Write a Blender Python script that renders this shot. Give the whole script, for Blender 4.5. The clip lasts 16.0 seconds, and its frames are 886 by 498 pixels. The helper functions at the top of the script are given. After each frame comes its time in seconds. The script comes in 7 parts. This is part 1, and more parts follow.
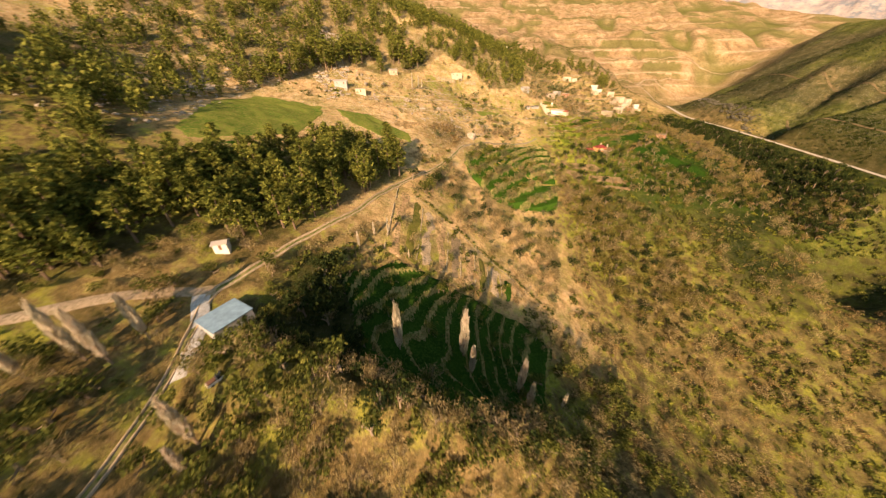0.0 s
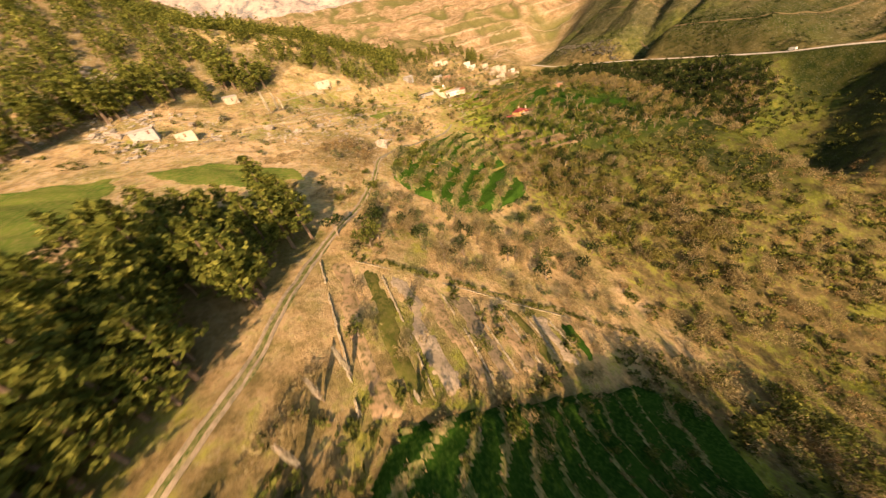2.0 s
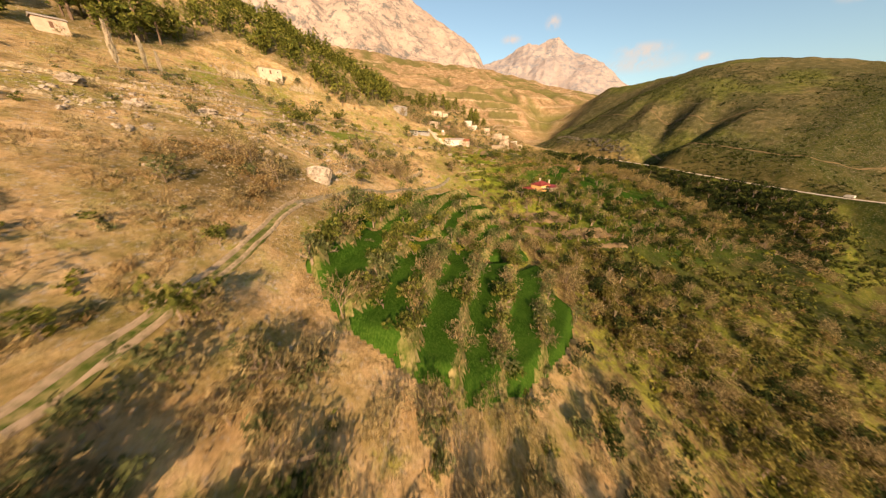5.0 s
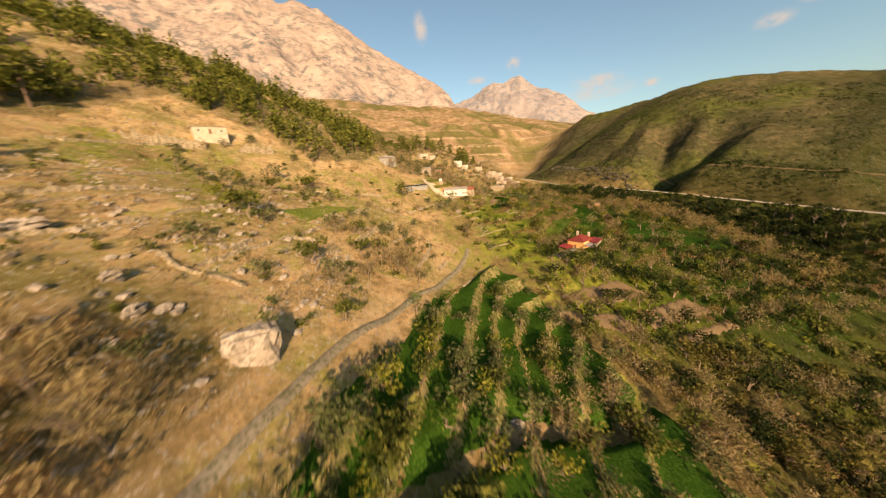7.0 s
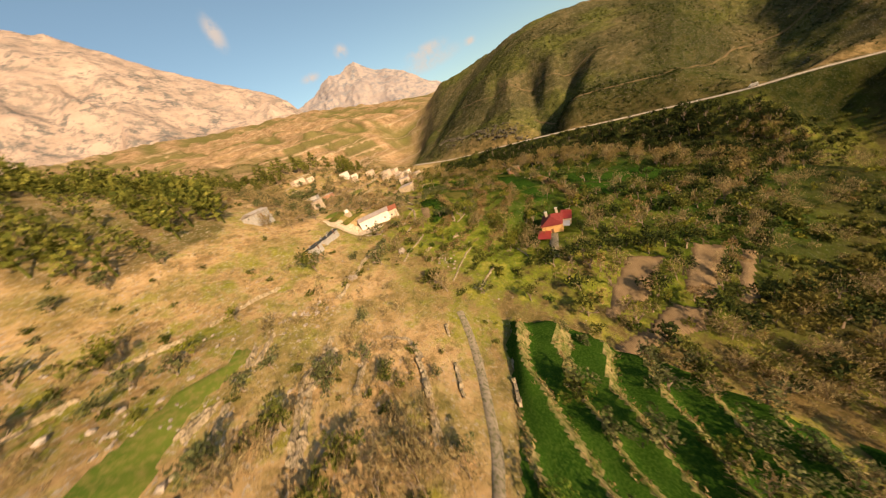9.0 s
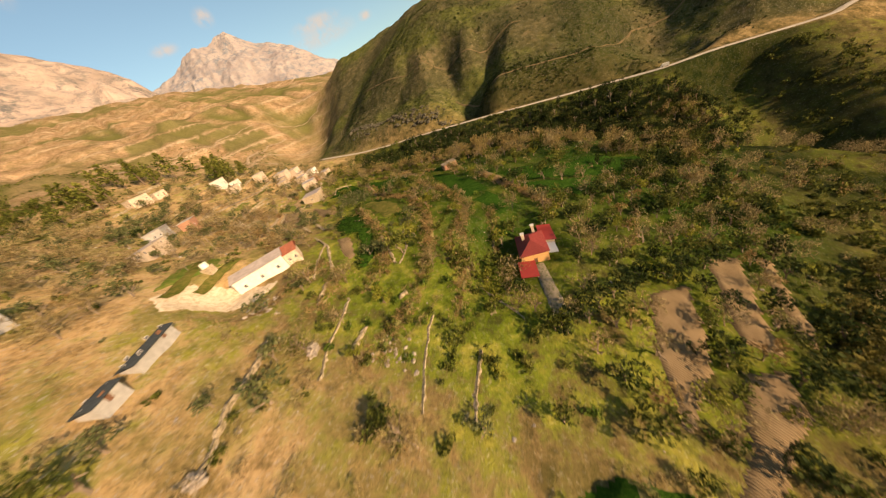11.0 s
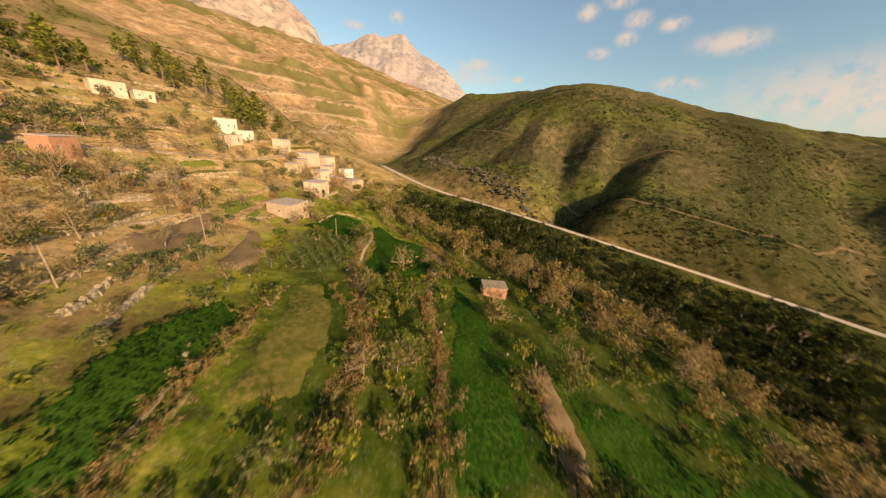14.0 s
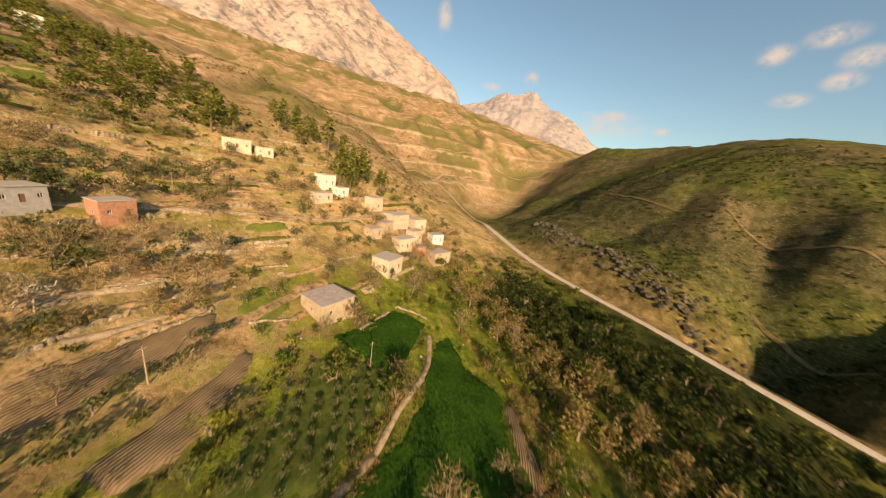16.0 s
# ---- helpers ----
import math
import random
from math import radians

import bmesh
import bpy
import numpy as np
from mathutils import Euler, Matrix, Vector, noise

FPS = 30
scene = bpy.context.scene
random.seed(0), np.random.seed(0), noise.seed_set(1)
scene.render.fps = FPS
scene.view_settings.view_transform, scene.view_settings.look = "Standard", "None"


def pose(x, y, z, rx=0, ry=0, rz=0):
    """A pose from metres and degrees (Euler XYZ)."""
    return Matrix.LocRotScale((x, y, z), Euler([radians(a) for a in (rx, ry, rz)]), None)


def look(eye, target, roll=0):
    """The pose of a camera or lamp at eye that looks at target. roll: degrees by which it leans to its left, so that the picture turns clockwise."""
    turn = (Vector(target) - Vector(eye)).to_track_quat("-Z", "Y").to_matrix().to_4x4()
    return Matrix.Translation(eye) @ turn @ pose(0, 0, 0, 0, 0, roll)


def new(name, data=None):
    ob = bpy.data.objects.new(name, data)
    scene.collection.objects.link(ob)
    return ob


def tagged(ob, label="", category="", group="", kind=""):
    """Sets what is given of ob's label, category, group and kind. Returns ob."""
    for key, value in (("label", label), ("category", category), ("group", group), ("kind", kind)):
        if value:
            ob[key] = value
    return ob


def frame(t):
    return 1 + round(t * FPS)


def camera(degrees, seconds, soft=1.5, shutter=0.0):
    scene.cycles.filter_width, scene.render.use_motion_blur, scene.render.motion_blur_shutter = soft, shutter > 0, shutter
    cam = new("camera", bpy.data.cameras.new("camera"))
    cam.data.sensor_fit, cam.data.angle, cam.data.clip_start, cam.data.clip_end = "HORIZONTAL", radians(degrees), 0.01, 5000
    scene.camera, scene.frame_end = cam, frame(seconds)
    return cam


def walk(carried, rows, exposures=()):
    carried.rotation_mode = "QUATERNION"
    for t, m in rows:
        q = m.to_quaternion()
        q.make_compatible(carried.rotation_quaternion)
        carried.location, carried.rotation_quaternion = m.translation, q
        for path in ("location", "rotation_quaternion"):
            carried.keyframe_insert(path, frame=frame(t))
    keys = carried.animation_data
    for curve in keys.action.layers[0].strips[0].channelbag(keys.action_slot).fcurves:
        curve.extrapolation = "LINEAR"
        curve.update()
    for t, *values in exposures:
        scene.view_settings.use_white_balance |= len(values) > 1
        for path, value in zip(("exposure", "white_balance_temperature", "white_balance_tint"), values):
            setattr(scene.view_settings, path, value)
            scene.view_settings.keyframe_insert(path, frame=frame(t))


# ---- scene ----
cam = camera(116.5, 16.0, soft=1.2, shutter=0.4)
PATH = [
    (0, (-0.04, 0.402, 159.85), (-0.042, 2.098, 158.791), -0.0),
    (0.5, (-5.92, 18.394, 154.2), (-5.832, 20.094, 153.151), -4.0),
    (1, (-10.189, 36.78, 149.275), (-9.989, 38.479, 148.239), -8.1),
    (1.5, (-12.987, 55.666, 145.525), (-12.645, 57.345, 144.493), -12.1),
    (2, (-13.578, 74.801, 142.596), (-13.078, 76.433, 141.554), -16.5),
    (2.5, (-11.704, 92.653, 139.769), (-11.074, 94.223, 138.702), -19.8),
    (3, (-7.896, 109.857, 136.834), (-7.16, 111.358, 135.734), -20.1),
    (3.5, (-2.24, 125.402, 133.266), (-1.427, 126.868, 132.176), -15.4),
    (4, (3.882, 139.209, 129.601), (4.743, 140.711, 128.599), -7.9),
    (4.5, (11.151, 153.658, 126.614), (12.028, 155.239, 125.759), -0.7),
    (4.7, (13.951, 159.178, 126.027), (14.824, 160.789, 125.225), 0.9),
    (6.8, (30.361, 214.342, 135.086), (31.299, 216.03, 134.567), -3.1),
    (7, (31.711, 221.141, 137.301), (32.706, 222.791, 136.764), -4.7),
    (7.5, (35.843, 233.661, 141.368), (36.961, 235.219, 140.799), -9.2),
    (8, (40.707, 246.845, 144.596), (41.953, 248.284, 143.984), -14.2),
    (8.5, (46.526, 257.929, 147.416), (47.856, 259.262, 146.741), -19.1),
    (9, (53.111, 268.195, 149.803), (54.503, 269.42, 149.054), -24.3),
    (9.2, (55.895, 271.74, 150.419), (57.309, 272.923, 149.645), -26.1),
    (11.3, (101.245, 296.552, 151.378), (102.793, 297.28, 150.343), -24.0),
    (11.5, (106.666, 298.187, 150.335), (108.231, 298.895, 149.31), -21.5),
    (12, (119.835, 301.477, 148.363), (121.434, 302.172, 147.384), -15.4),
    (12.5, (134.621, 305.085, 147.433), (136.247, 305.803, 146.516), -8.7),
    (13, (148.753, 309.098, 147.62), (150.385, 309.874, 146.765), -2.5),
    (13.5, (162.623, 313.816, 148.317), (164.236, 314.689, 147.521), 2.5),
    (14, (175.305, 319.496, 149.437), (176.872, 320.498, 148.702), 5.6),
    (14.5, (187.504, 326.717, 151.17), (188.994, 327.869, 150.498), 7.2),
    (15, (198.723, 335.095, 154.113), (200.107, 336.399, 153.492), 7.7),
    (15.5, (208.2, 344.434, 157.651), (209.456, 345.877, 157.067), 8.1),
    (16, (216.901, 354.903, 161.184), (218.001, 356.483, 160.643), 8.9),
]
walk(cam, [(t, look(eye, target, roll)) for t, eye, target, roll in PATH], exposures=[(0.0, 1.35, 7000, 16), (3.5, 1.25, 7000, 16), (7.0, 0.92, 6950, 13), (16.0, 0.95, 6950, 12)])

# ---- world and sun ----
SUN_AZ, SUN_EL = 199.0, 21.0
world = bpy.data.worlds.new("world")
scene.world = world
world.use_nodes = True
wn = world.node_tree.nodes
sky = wn.new("ShaderNodeTexSky")
sky.sky_type, sky.sun_disc = "NISHITA", False
sky.sun_elevation, sky.sun_rotation = radians(SUN_EL), radians(SUN_AZ)
sky.dust_density, sky.air_density, sky.ozone_density = 1.5, 1.0, 0.4
wn["Background"].inputs[1].default_value = 0.084
tint = wn.new("ShaderNodeMix")
tint.data_type, tint.blend_type = "RGBA", "MULTIPLY"
tint.inputs[0].default_value, tint.inputs[7].default_value = 1.0, (0.93, 1.04, 0.99, 1)
world.node_tree.links.new(sky.outputs[0], tint.inputs[6])
world.node_tree.links.new(tint.outputs[2], wn["Background"].inputs[0])
sun = new("sun", bpy.data.lights.new("sun", "SUN"))
sun.data.energy, sun.data.angle, sun.data.color = 5.0, radians(0.6), (1.0, 0.715, 0.46)
sd = Vector((math.sin(radians(SUN_AZ)) * math.cos(radians(SUN_EL)), math.cos(radians(SUN_AZ)) * math.cos(radians(SUN_EL)), math.sin(radians(SUN_EL))))
sun.matrix_world = look(sd * 500 + Vector((100, 250, 100)), (100, 250, 100))

# ---- materials ----


def mat(name, rough=0.9):
    m = bpy.data.materials.new(name)
    m.use_nodes = True
    b = m.node_tree.nodes["Principled BSDF"]
    b.inputs["Roughness"].default_value = rough
    b.inputs["Specular IOR Level"].default_value = 0.0 if rough > 0.9 else 0.05 if rough > 0.7 else 0.3
    return m, m.node_tree.nodes, m.node_tree.links, b


def noise_node(n, l, vec, scale, detail=4.0, rough=0.6):
    t = n.new("ShaderNodeTexNoise")
    t.inputs["Scale"].default_value, t.inputs["Detail"].default_value, t.inputs["Roughness"].default_value = scale, detail, rough
    if vec is not None:
        l.new(vec, t.inputs["Vector"])
    return t.outputs["Fac"]


def ramp(n, l, fac, stops):
    r = n.new("ShaderNodeValToRGB")
    e = r.color_ramp.elements
    while len(e) < len(stops):
        e.new(0.5)
    for k, (p, c) in zip(e, stops):
        k.position, k.color = p, (*c, 1)
    l.new(fac, r.inputs["Fac"])
    return r.outputs["Color"]


def mixc(n, l, fac, a, b, mode="MIX"):
    m = n.new("ShaderNodeMix")
    m.data_type, m.blend_type = "RGBA", mode
    for sock, v in ((m.inputs[0], fac), (m.inputs[6], a), (m.inputs[7], b)):
        if isinstance(v, (int, float)):
            sock.default_value = v
        elif isinstance(v, tuple):
            sock.default_value = (*v, 1)
        else:
            l.new(v, sock)
    return m.outputs[2]


def bump(n, l, b, h, strength, dist):
    k = n.new("ShaderNodeBump")
    k.inputs["Strength"].default_value, k.inputs["Distance"].default_value = strength, dist
    l.new(h, k.inputs["Height"])
    l.new(k.outputs[0], b.inputs["Normal"])


def position(n):
    return n.new("ShaderNodeNewGeometry").outputs["Position"]


def mapped(n, l, vec, scale=(1, 1, 1), rot=0.0):
    m = n.new("ShaderNodeMapping")
    m.inputs["Scale"].default_value, m.inputs["Rotation"].default_value = scale, (0, 0, rot)
    l.new(vec, m.inputs["Vector"])
    return m.outputs[0]


def speckled(name, c1, c2, c3, big=0.05, small=1.5, relief=0.15, rough=0.95, fine=6.0):
    """A surface with broad patches, small spots and fine relief, in metres."""
    m, n, l, b = mat(name, rough)
    p = position(n)
    base = ramp(n, l, noise_node(n, l, p, big, 5), [(0.35, c1), (0.65, c2)])
    spots = ramp(n, l, noise_node(n, l, p, small, 5, 0.7), [(0.45, (0, 0, 0)), (0.62, (1, 1, 1))])
    col = mixc(n, l, spots, base, c3)
    l.new(col, b.inputs["Base Color"])
    bump(n, l, b, noise_node(n, l, p, fine, 4, 0.7), 0.6, relief)
    return m


def leafy(name, c1, c2, c3, patch=0.2, translucent=0.28, holes=0.44, grain=5.5):
    """Foliage: colour differs from leaf to leaf and from plant to plant; each spray is broken up into leaves and gaps."""
    m, n, l, b = mat(name, 0.75)
    g = n.new("ShaderNodeNewGeometry")
    leaf = ramp(n, l, g.outputs["Random Per Island"], [(0.1, c1), (0.6, c2), (1.0, c3)])
    place = ramp(n, l, noise_node(n, l, g.outputs["Position"], patch, 3), [(0.3, (0.6, 0.66, 0.6)), (0.7, (1.0, 1.0, 1.0))])
    col = mixc(n, l, 1.0, leaf, place, "MULTIPLY")
    l.new(col, b.inputs["Base Color"])
    t = n.new("ShaderNodeBsdfTranslucent")
    l.new(col, t.inputs["Color"])
    x = n.new("ShaderNodeMixShader")
    x.inputs[0].default_value = translucent
    l.new(b.outputs[0], x.inputs[1])
    l.new(t.outputs[0], x.inputs[2])
    gap = ramp(n, l, noise_node(n, l, g.outputs["Position"], grain, 4, 0.7), [(holes - 0.02, (0, 0, 0)), (holes + 0.02, (1, 1, 1))])
    clear, y = n.new("ShaderNodeBsdfTransparent"), n.new("ShaderNodeMixShader")
    l.new(gap, y.inputs[0])
    l.new(clear.outputs[0], y.inputs[1])
    l.new(x.outputs[0], y.inputs[2])
    l.new(y.outputs[0], n["Material Output"].inputs["Surface"])
    return m


def plain(name, c, rough=0.7, vary=0.25, scale=2.0, metal=0.0, relief=0.0):
    m, n, l, b = mat(name, rough)
    p = position(n)
    k = ramp(n, l, noise_node(n, l, p, scale, 5, 0.7), [(0.3, tuple(v * (1 - vary) for v in c)), (0.7, tuple(min(1, v * (1 + vary * 0.5)) for v in c))])
    l.new(k, b.inputs["Base Color"])
    b.inputs["Metallic"].default_value = metal
    if relief:
        bump(n, l, b, noise_node(n, l, p, scale * 5, 4, 0.7), 0.6, relief)
    return m


M = {}
M["pine"] = leafy("pine_needles", (0.06, 0.075, 0.014), (0.16, 0.162, 0.03), (0.29, 0.268, 0.056), holes=0.45, grain=6.0)
M["pine_bark"] = plain("pine_bark", (0.16, 0.11, 0.075), 0.95)
M["twig"] = leafy("bare_twigs", (0.18, 0.128, 0.06), (0.33, 0.243, 0.115), (0.5, 0.38, 0.19), translucent=0.4, holes=0.49, grain=8.0)
M["redtwig"] = leafy("russet_twigs", (0.19, 0.112, 0.045), (0.34, 0.212, 0.085), (0.5, 0.34, 0.155), translucent=0.4, holes=0.49, grain=8.0)
M["paletwig"] = leafy("pale_poplar_twigs", (0.5, 0.4, 0.29), (0.62, 0.51, 0.38), (0.72, 0.6, 0.46), translucent=0.3)
M["pale_bark"] = plain("pale_bark", (0.46, 0.37, 0.27), 0.9)
M["bark"] = plain("grey_bark", (0.22, 0.165, 0.115), 0.95)
M["olive"] = leafy("olive_leaves", (0.075, 0.082, 0.03), (0.13, 0.135, 0.05), (0.21, 0.205, 0.09))
M["bush"] = leafy("bush_leaves", (0.05, 0.06, 0.012), (0.115, 0.12, 0.024), (0.22, 0.205, 0.045))
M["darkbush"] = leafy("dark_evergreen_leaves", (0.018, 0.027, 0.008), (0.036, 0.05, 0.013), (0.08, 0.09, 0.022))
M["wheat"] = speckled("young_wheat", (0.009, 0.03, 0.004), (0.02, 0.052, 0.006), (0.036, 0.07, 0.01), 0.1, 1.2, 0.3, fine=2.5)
M["grove_soil"] = speckled("grove_soil", (0.045, 0.06, 0.014), (0.085, 0.09, 0.024), (0.035, 0.06, 0.01), 0.2, 1.2, 0.2)
M["yellow"] = leafy("yellow_green_leaves", (0.13, 0.13, 0.016), (0.22, 0.21, 0.03), (0.34, 0.3, 0.055))
M["green"] = leafy("fresh_leaves", (0.045, 0.078, 0.011), (0.1, 0.145, 0.02), (0.18, 0.22, 0.036))
M["paleolive"] = leafy("olive_yellow_leaves", (0.09, 0.078, 0.018), (0.165, 0.135, 0.033), (0.25, 0.2, 0.058))
M["blades"] = leafy("young_wheat_blades", (0.008, 0.024, 0.003), (0.016, 0.04, 0.005), (0.03, 0.056, 0.008))
M["straw"] = leafy("dry_grass_blades", (0.24, 0.15, 0.065), (0.38, 0.25, 0.115), (0.5, 0.36, 0.18))
M["crop"] = speckled("young_crop", (0.013, 0.043, 0.005), (0.03, 0.074, 0.008), (0.052, 0.095, 0.013), 0.12, 2.5, 0.25, fine=4)
M["meadow"] = speckled("meadow_grass", (0.06, 0.105, 0.015), (0.12, 0.145, 0.024), (0.17, 0.15, 0.042), 0.08, 0.8, 0.15)
M["pasture"] = speckled("olive_pasture", (0.06, 0.07, 0.013), (0.11, 0.105, 0.022), (0.15, 0.12, 0.035), 0.1, 0.8, 0.2)
M["bank"] = speckled("grassy_stone_bank", (0.1, 0.105, 0.028), (0.28, 0.22, 0.1), (0.055, 0.08, 0.014), 0.35, 0.9, 0.3, fine=3)
M["stone"] = speckled("dry_stone", (0.27, 0.212, 0.135), (0.39, 0.312, 0.21), (0.12, 0.1, 0.05), 0.6, 2.0, 0.25, fine=3)
M["rock"] = speckled("limestone", (0.29, 0.24, 0.185), (0.42, 0.355, 0.285), (0.16, 0.13, 0.09), 0.3, 1.2, 0.3, fine=2.5)
M["gravel"] = speckled("gravel_road", (0.38, 0.32, 0.25), (0.48, 0.42, 0.34), (0.3, 0.25, 0.19), 0.1, 2.0, 0.05)
M["hilltrack"] = speckled("overgrown_track", (0.12, 0.088, 0.045), (0.17, 0.122, 0.064), (0.08, 0.066, 0.03), 0.05, 0.4, 0.1)
M["darkrock"] = speckled("dark_outcrop_rock", (0.07, 0.062, 0.046), (0.13, 0.112, 0.08), (0.04, 0.038, 0.022), 0.3, 0.8, 0.3, fine=2)
M["dirt"] = speckled("dirt_track", (0.3, 0.22, 0.14), (0.4, 0.3, 0.2), (0.2, 0.16, 0.09), 0.2, 1.0, 0.08)
M["concrete_pale"] = speckled("pale_concrete", (0.34, 0.33, 0.31), (0.46, 0.44, 0.4), (0.28, 0.26, 0.22), 0.3, 1.5, 0.03)
M["concrete"] = speckled("concrete_lane", (0.2, 0.165, 0.115), (0.28, 0.23, 0.165), (0.11, 0.105, 0.05), 0.3, 1.5, 0.03)


def ploughed():
    m, n, l, b = mat("ploughed_soil", 0.95)
    p = position(n)
    w = n.new("ShaderNodeTexWave")
    w.inputs["Scale"].default_value, w.inputs["Distortion"].default_value, w.inputs["Detail"].default_value = 0.62, 0.6, 3
    l.new(mapped(n, l, p, (1, 1, 1), radians(40)), w.inputs["Vector"])
    soil = ramp(n, l, noise_node(n, l, p, 0.2, 5), [(0.35, (0.18, 0.126, 0.068)), (0.65, (0.27, 0.19, 0.105))])
    l.new(mixc(n, l, w.outputs["Fac"], mixc(n, l, 0.5, soil, (0.1, 0.07, 0.038)), soil), b.inputs["Base Color"])
    bump(n, l, b, w.outputs["Fac"], 0.8, 0.25)
    return m


M["plough"] = ploughed()
M["garden_soil"] = speckled("garden_soil", (0.19, 0.135, 0.08), (0.29, 0.205, 0.125), (0.12, 0.1, 0.05), 0.2, 0.9, 0.15)
M["yard_earth"] = speckled("trodden_pale_earth", (0.5, 0.4, 0.28), (0.6, 0.49, 0.35), (0.4, 0.31, 0.2), 0.2, 1.0, 0.04)
M["red_soil"] = speckled("bare_red_soil", (0.3, 0.19, 0.1), (0.42, 0.28, 0.15), (0.12, 0.1, 0.035), 0.15, 0.7, 0.2)


def attr(n, name):
    a = n.new("ShaderNodeAttribute")
    a.attribute_name = name
    return a.outputs["Fac"]


def ground_material():
    """Dry grass, green scrub soil, bare earth and stone, shared out by land cover and broken up by noise."""
    m, n, l, b = mat("hillside", 0.97)
    p = position(n)
    n1, n2, n3 = noise_node(n, l, p, 0.018, 6, 0.65), noise_node(n, l, p, 0.14, 6, 0.7), noise_node(n, l, p, 1.1, 5, 0.75)
    tan = ramp(n, l, n2, [(0.34, (0.23, 0.15, 0.064)), (0.47, (0.45, 0.295, 0.135)), (0.66, (0.62, 0.43, 0.235))])
    tan = mixc(n, l, ramp(n, l, noise_node(n, l, p, 0.05, 6, 0.7), [(0.45, (0, 0, 0)), (0.62, (0.8, 0.8, 0.8))]), tan, (0.19, 0.17, 0.046))
    scrub = ramp(n, l, n2, [(0.34, (0.05, 0.044, 0.014)), (0.5, (0.19, 0.13, 0.052)), (0.66, (0.37, 0.25, 0.115))])
    hill = ramp(n, l, mixc(n, l, 0.6, n1, n2), [(0.36, (0.022, 0.029, 0.01)), (0.5, (0.066, 0.06, 0.024)), (0.64, (0.15, 0.112, 0.052))])
    sward = ramp(n, l, noise_node(n, l, p, 0.012, 5, 0.6), [(0.46, (0, 0, 0)), (0.58, (0.8, 0.8, 0.8))])
    hill = mixc(n, l, sward, hill, ramp(n, l, n2, [(0.36, (0.032, 0.048, 0.008)), (0.62, (0.115, 0.12, 0.022))]))
    stone = ramp(n, l, n2, [(0.3, (0.3, 0.25, 0.19)), (0.7, (0.5, 0.43, 0.35))])
    col = mixc(n, l, attr(n, "tan"), scrub, tan)
    col = mixc(n, l, attr(n, "hill"), col, hill)
    green = ramp(n, l, n2, [(0.35, (0.036, 0.062, 0.006)), (0.5, (0.125, 0.155, 0.015)), (0.68, (0.3, 0.265, 0.05))])
    gfac = n.new("ShaderNodeMath")
    gfac.operation = "ADD"
    l.new(mixc(n, l, 0.65, n1, n2), gfac.inputs[0])
    l.new(attr(n, "lush"), gfac.inputs[1])
    col = mixc(n, l, ramp(n, l, gfac.outputs[0], [(0.72, (0, 0, 0)), (0.82, (1, 1, 1))]), col, green)
    # Dark ground colour: undergrowth, with shade below trees painted in as well.
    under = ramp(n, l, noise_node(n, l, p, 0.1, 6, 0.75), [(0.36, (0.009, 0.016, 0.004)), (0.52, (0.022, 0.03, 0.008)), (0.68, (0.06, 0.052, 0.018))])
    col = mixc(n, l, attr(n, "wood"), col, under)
    grass = ramp(n, l, noise_node(n, l, p, 0.09, 7, 0.72), [(0.34, (0.009, 0.026, 0.004)), (0.48, (0.02, 0.048, 0.005)), (0.58, (0.04, 0.07, 0.008)), (0.7, (0.09, 0.09, 0.022))])
    col = mixc(n, l, attr(n, "grass"), col, grass)
    sfac = n.new("ShaderNodeMath")
    sfac.operation = "MULTIPLY"
    l.new(ramp(n, l, n3, [(0.55, (0, 0, 0)), (0.63, (1, 1, 1))]), sfac.inputs[0])
    l.new(attr(n, "stony"), sfac.inputs[1])
    col = mixc(n, l, sfac.outputs[0], col, stone)
    moist = ramp(n, l, noise_node(n, l, p, 0.02, 7, 0.7), [(0.5, (0, 0, 0)), (0.66, (1, 1, 1))])
    dry = ramp(n, l, noise_node(n, l, p, 0.045, 8, 0.75), [(0.36, (0.17, 0.11, 0.056)), (0.5, (0.31, 0.2, 0.11)), (0.64, (0.43, 0.295, 0.175))])
    dry = mixc(n, l, mixc(n, l, 0.75, (0, 0, 0), moist), dry, (0.14, 0.12, 0.05))
    dry = mixc(n, l, mixc(n, l, 0.8, (0, 0, 0), attr(n, "bench")), dry, (0.47, 0.35, 0.22))
    speck = ramp(n, l, noise_node(n, l, p, 0.2, 6, 0.75), [(0.53, (0, 0, 0)), (0.64, (0.7, 0.7, 0.7))])
    dry = mixc(n, l, speck, dry, (0.13, 0.1, 0.045))
    dry = mixc(n, l, attr(n, "moist"), dry, (0.115, 0.11, 0.034))
    col = mixc(n, l, attr(n, "far"), col, dry)
    clump = ramp(n, l, noise_node(n, l, p, 0.33, 5, 0.75), [(0.5, (0, 0, 0)), (0.62, (1, 1, 1))])
    col = mixc(n, l, mixc(n, l, attr(n, "tan"), mixc(n, l, 0.42, (0, 0, 0), clump), mixc(n, l, 0.4, (0, 0, 0), clump)), col, (0.07, 0.064, 0.018))
    tuft = ramp(n, l, noise_node(n, l, p, 0.9, 6, 0.8), [(0.52, (0, 0, 0)), (0.66, (1, 1, 1))])
    col = mixc(n, l, mixc(n, l, attr(n, "hill"), mixc(n, l, 0.45, (0, 0, 0), tuft), mixc(n, l, 0.7, (0, 0, 0), tuft)), col, (0.046, 0.044, 0.014))
    l.new(col, b.inputs["Base Color"])
    bump(n, l, b, noise_node(n, l, p, 0.8, 6, 0.8), 0.9, 0.8)
    return m


M["ground"] = ground_material()


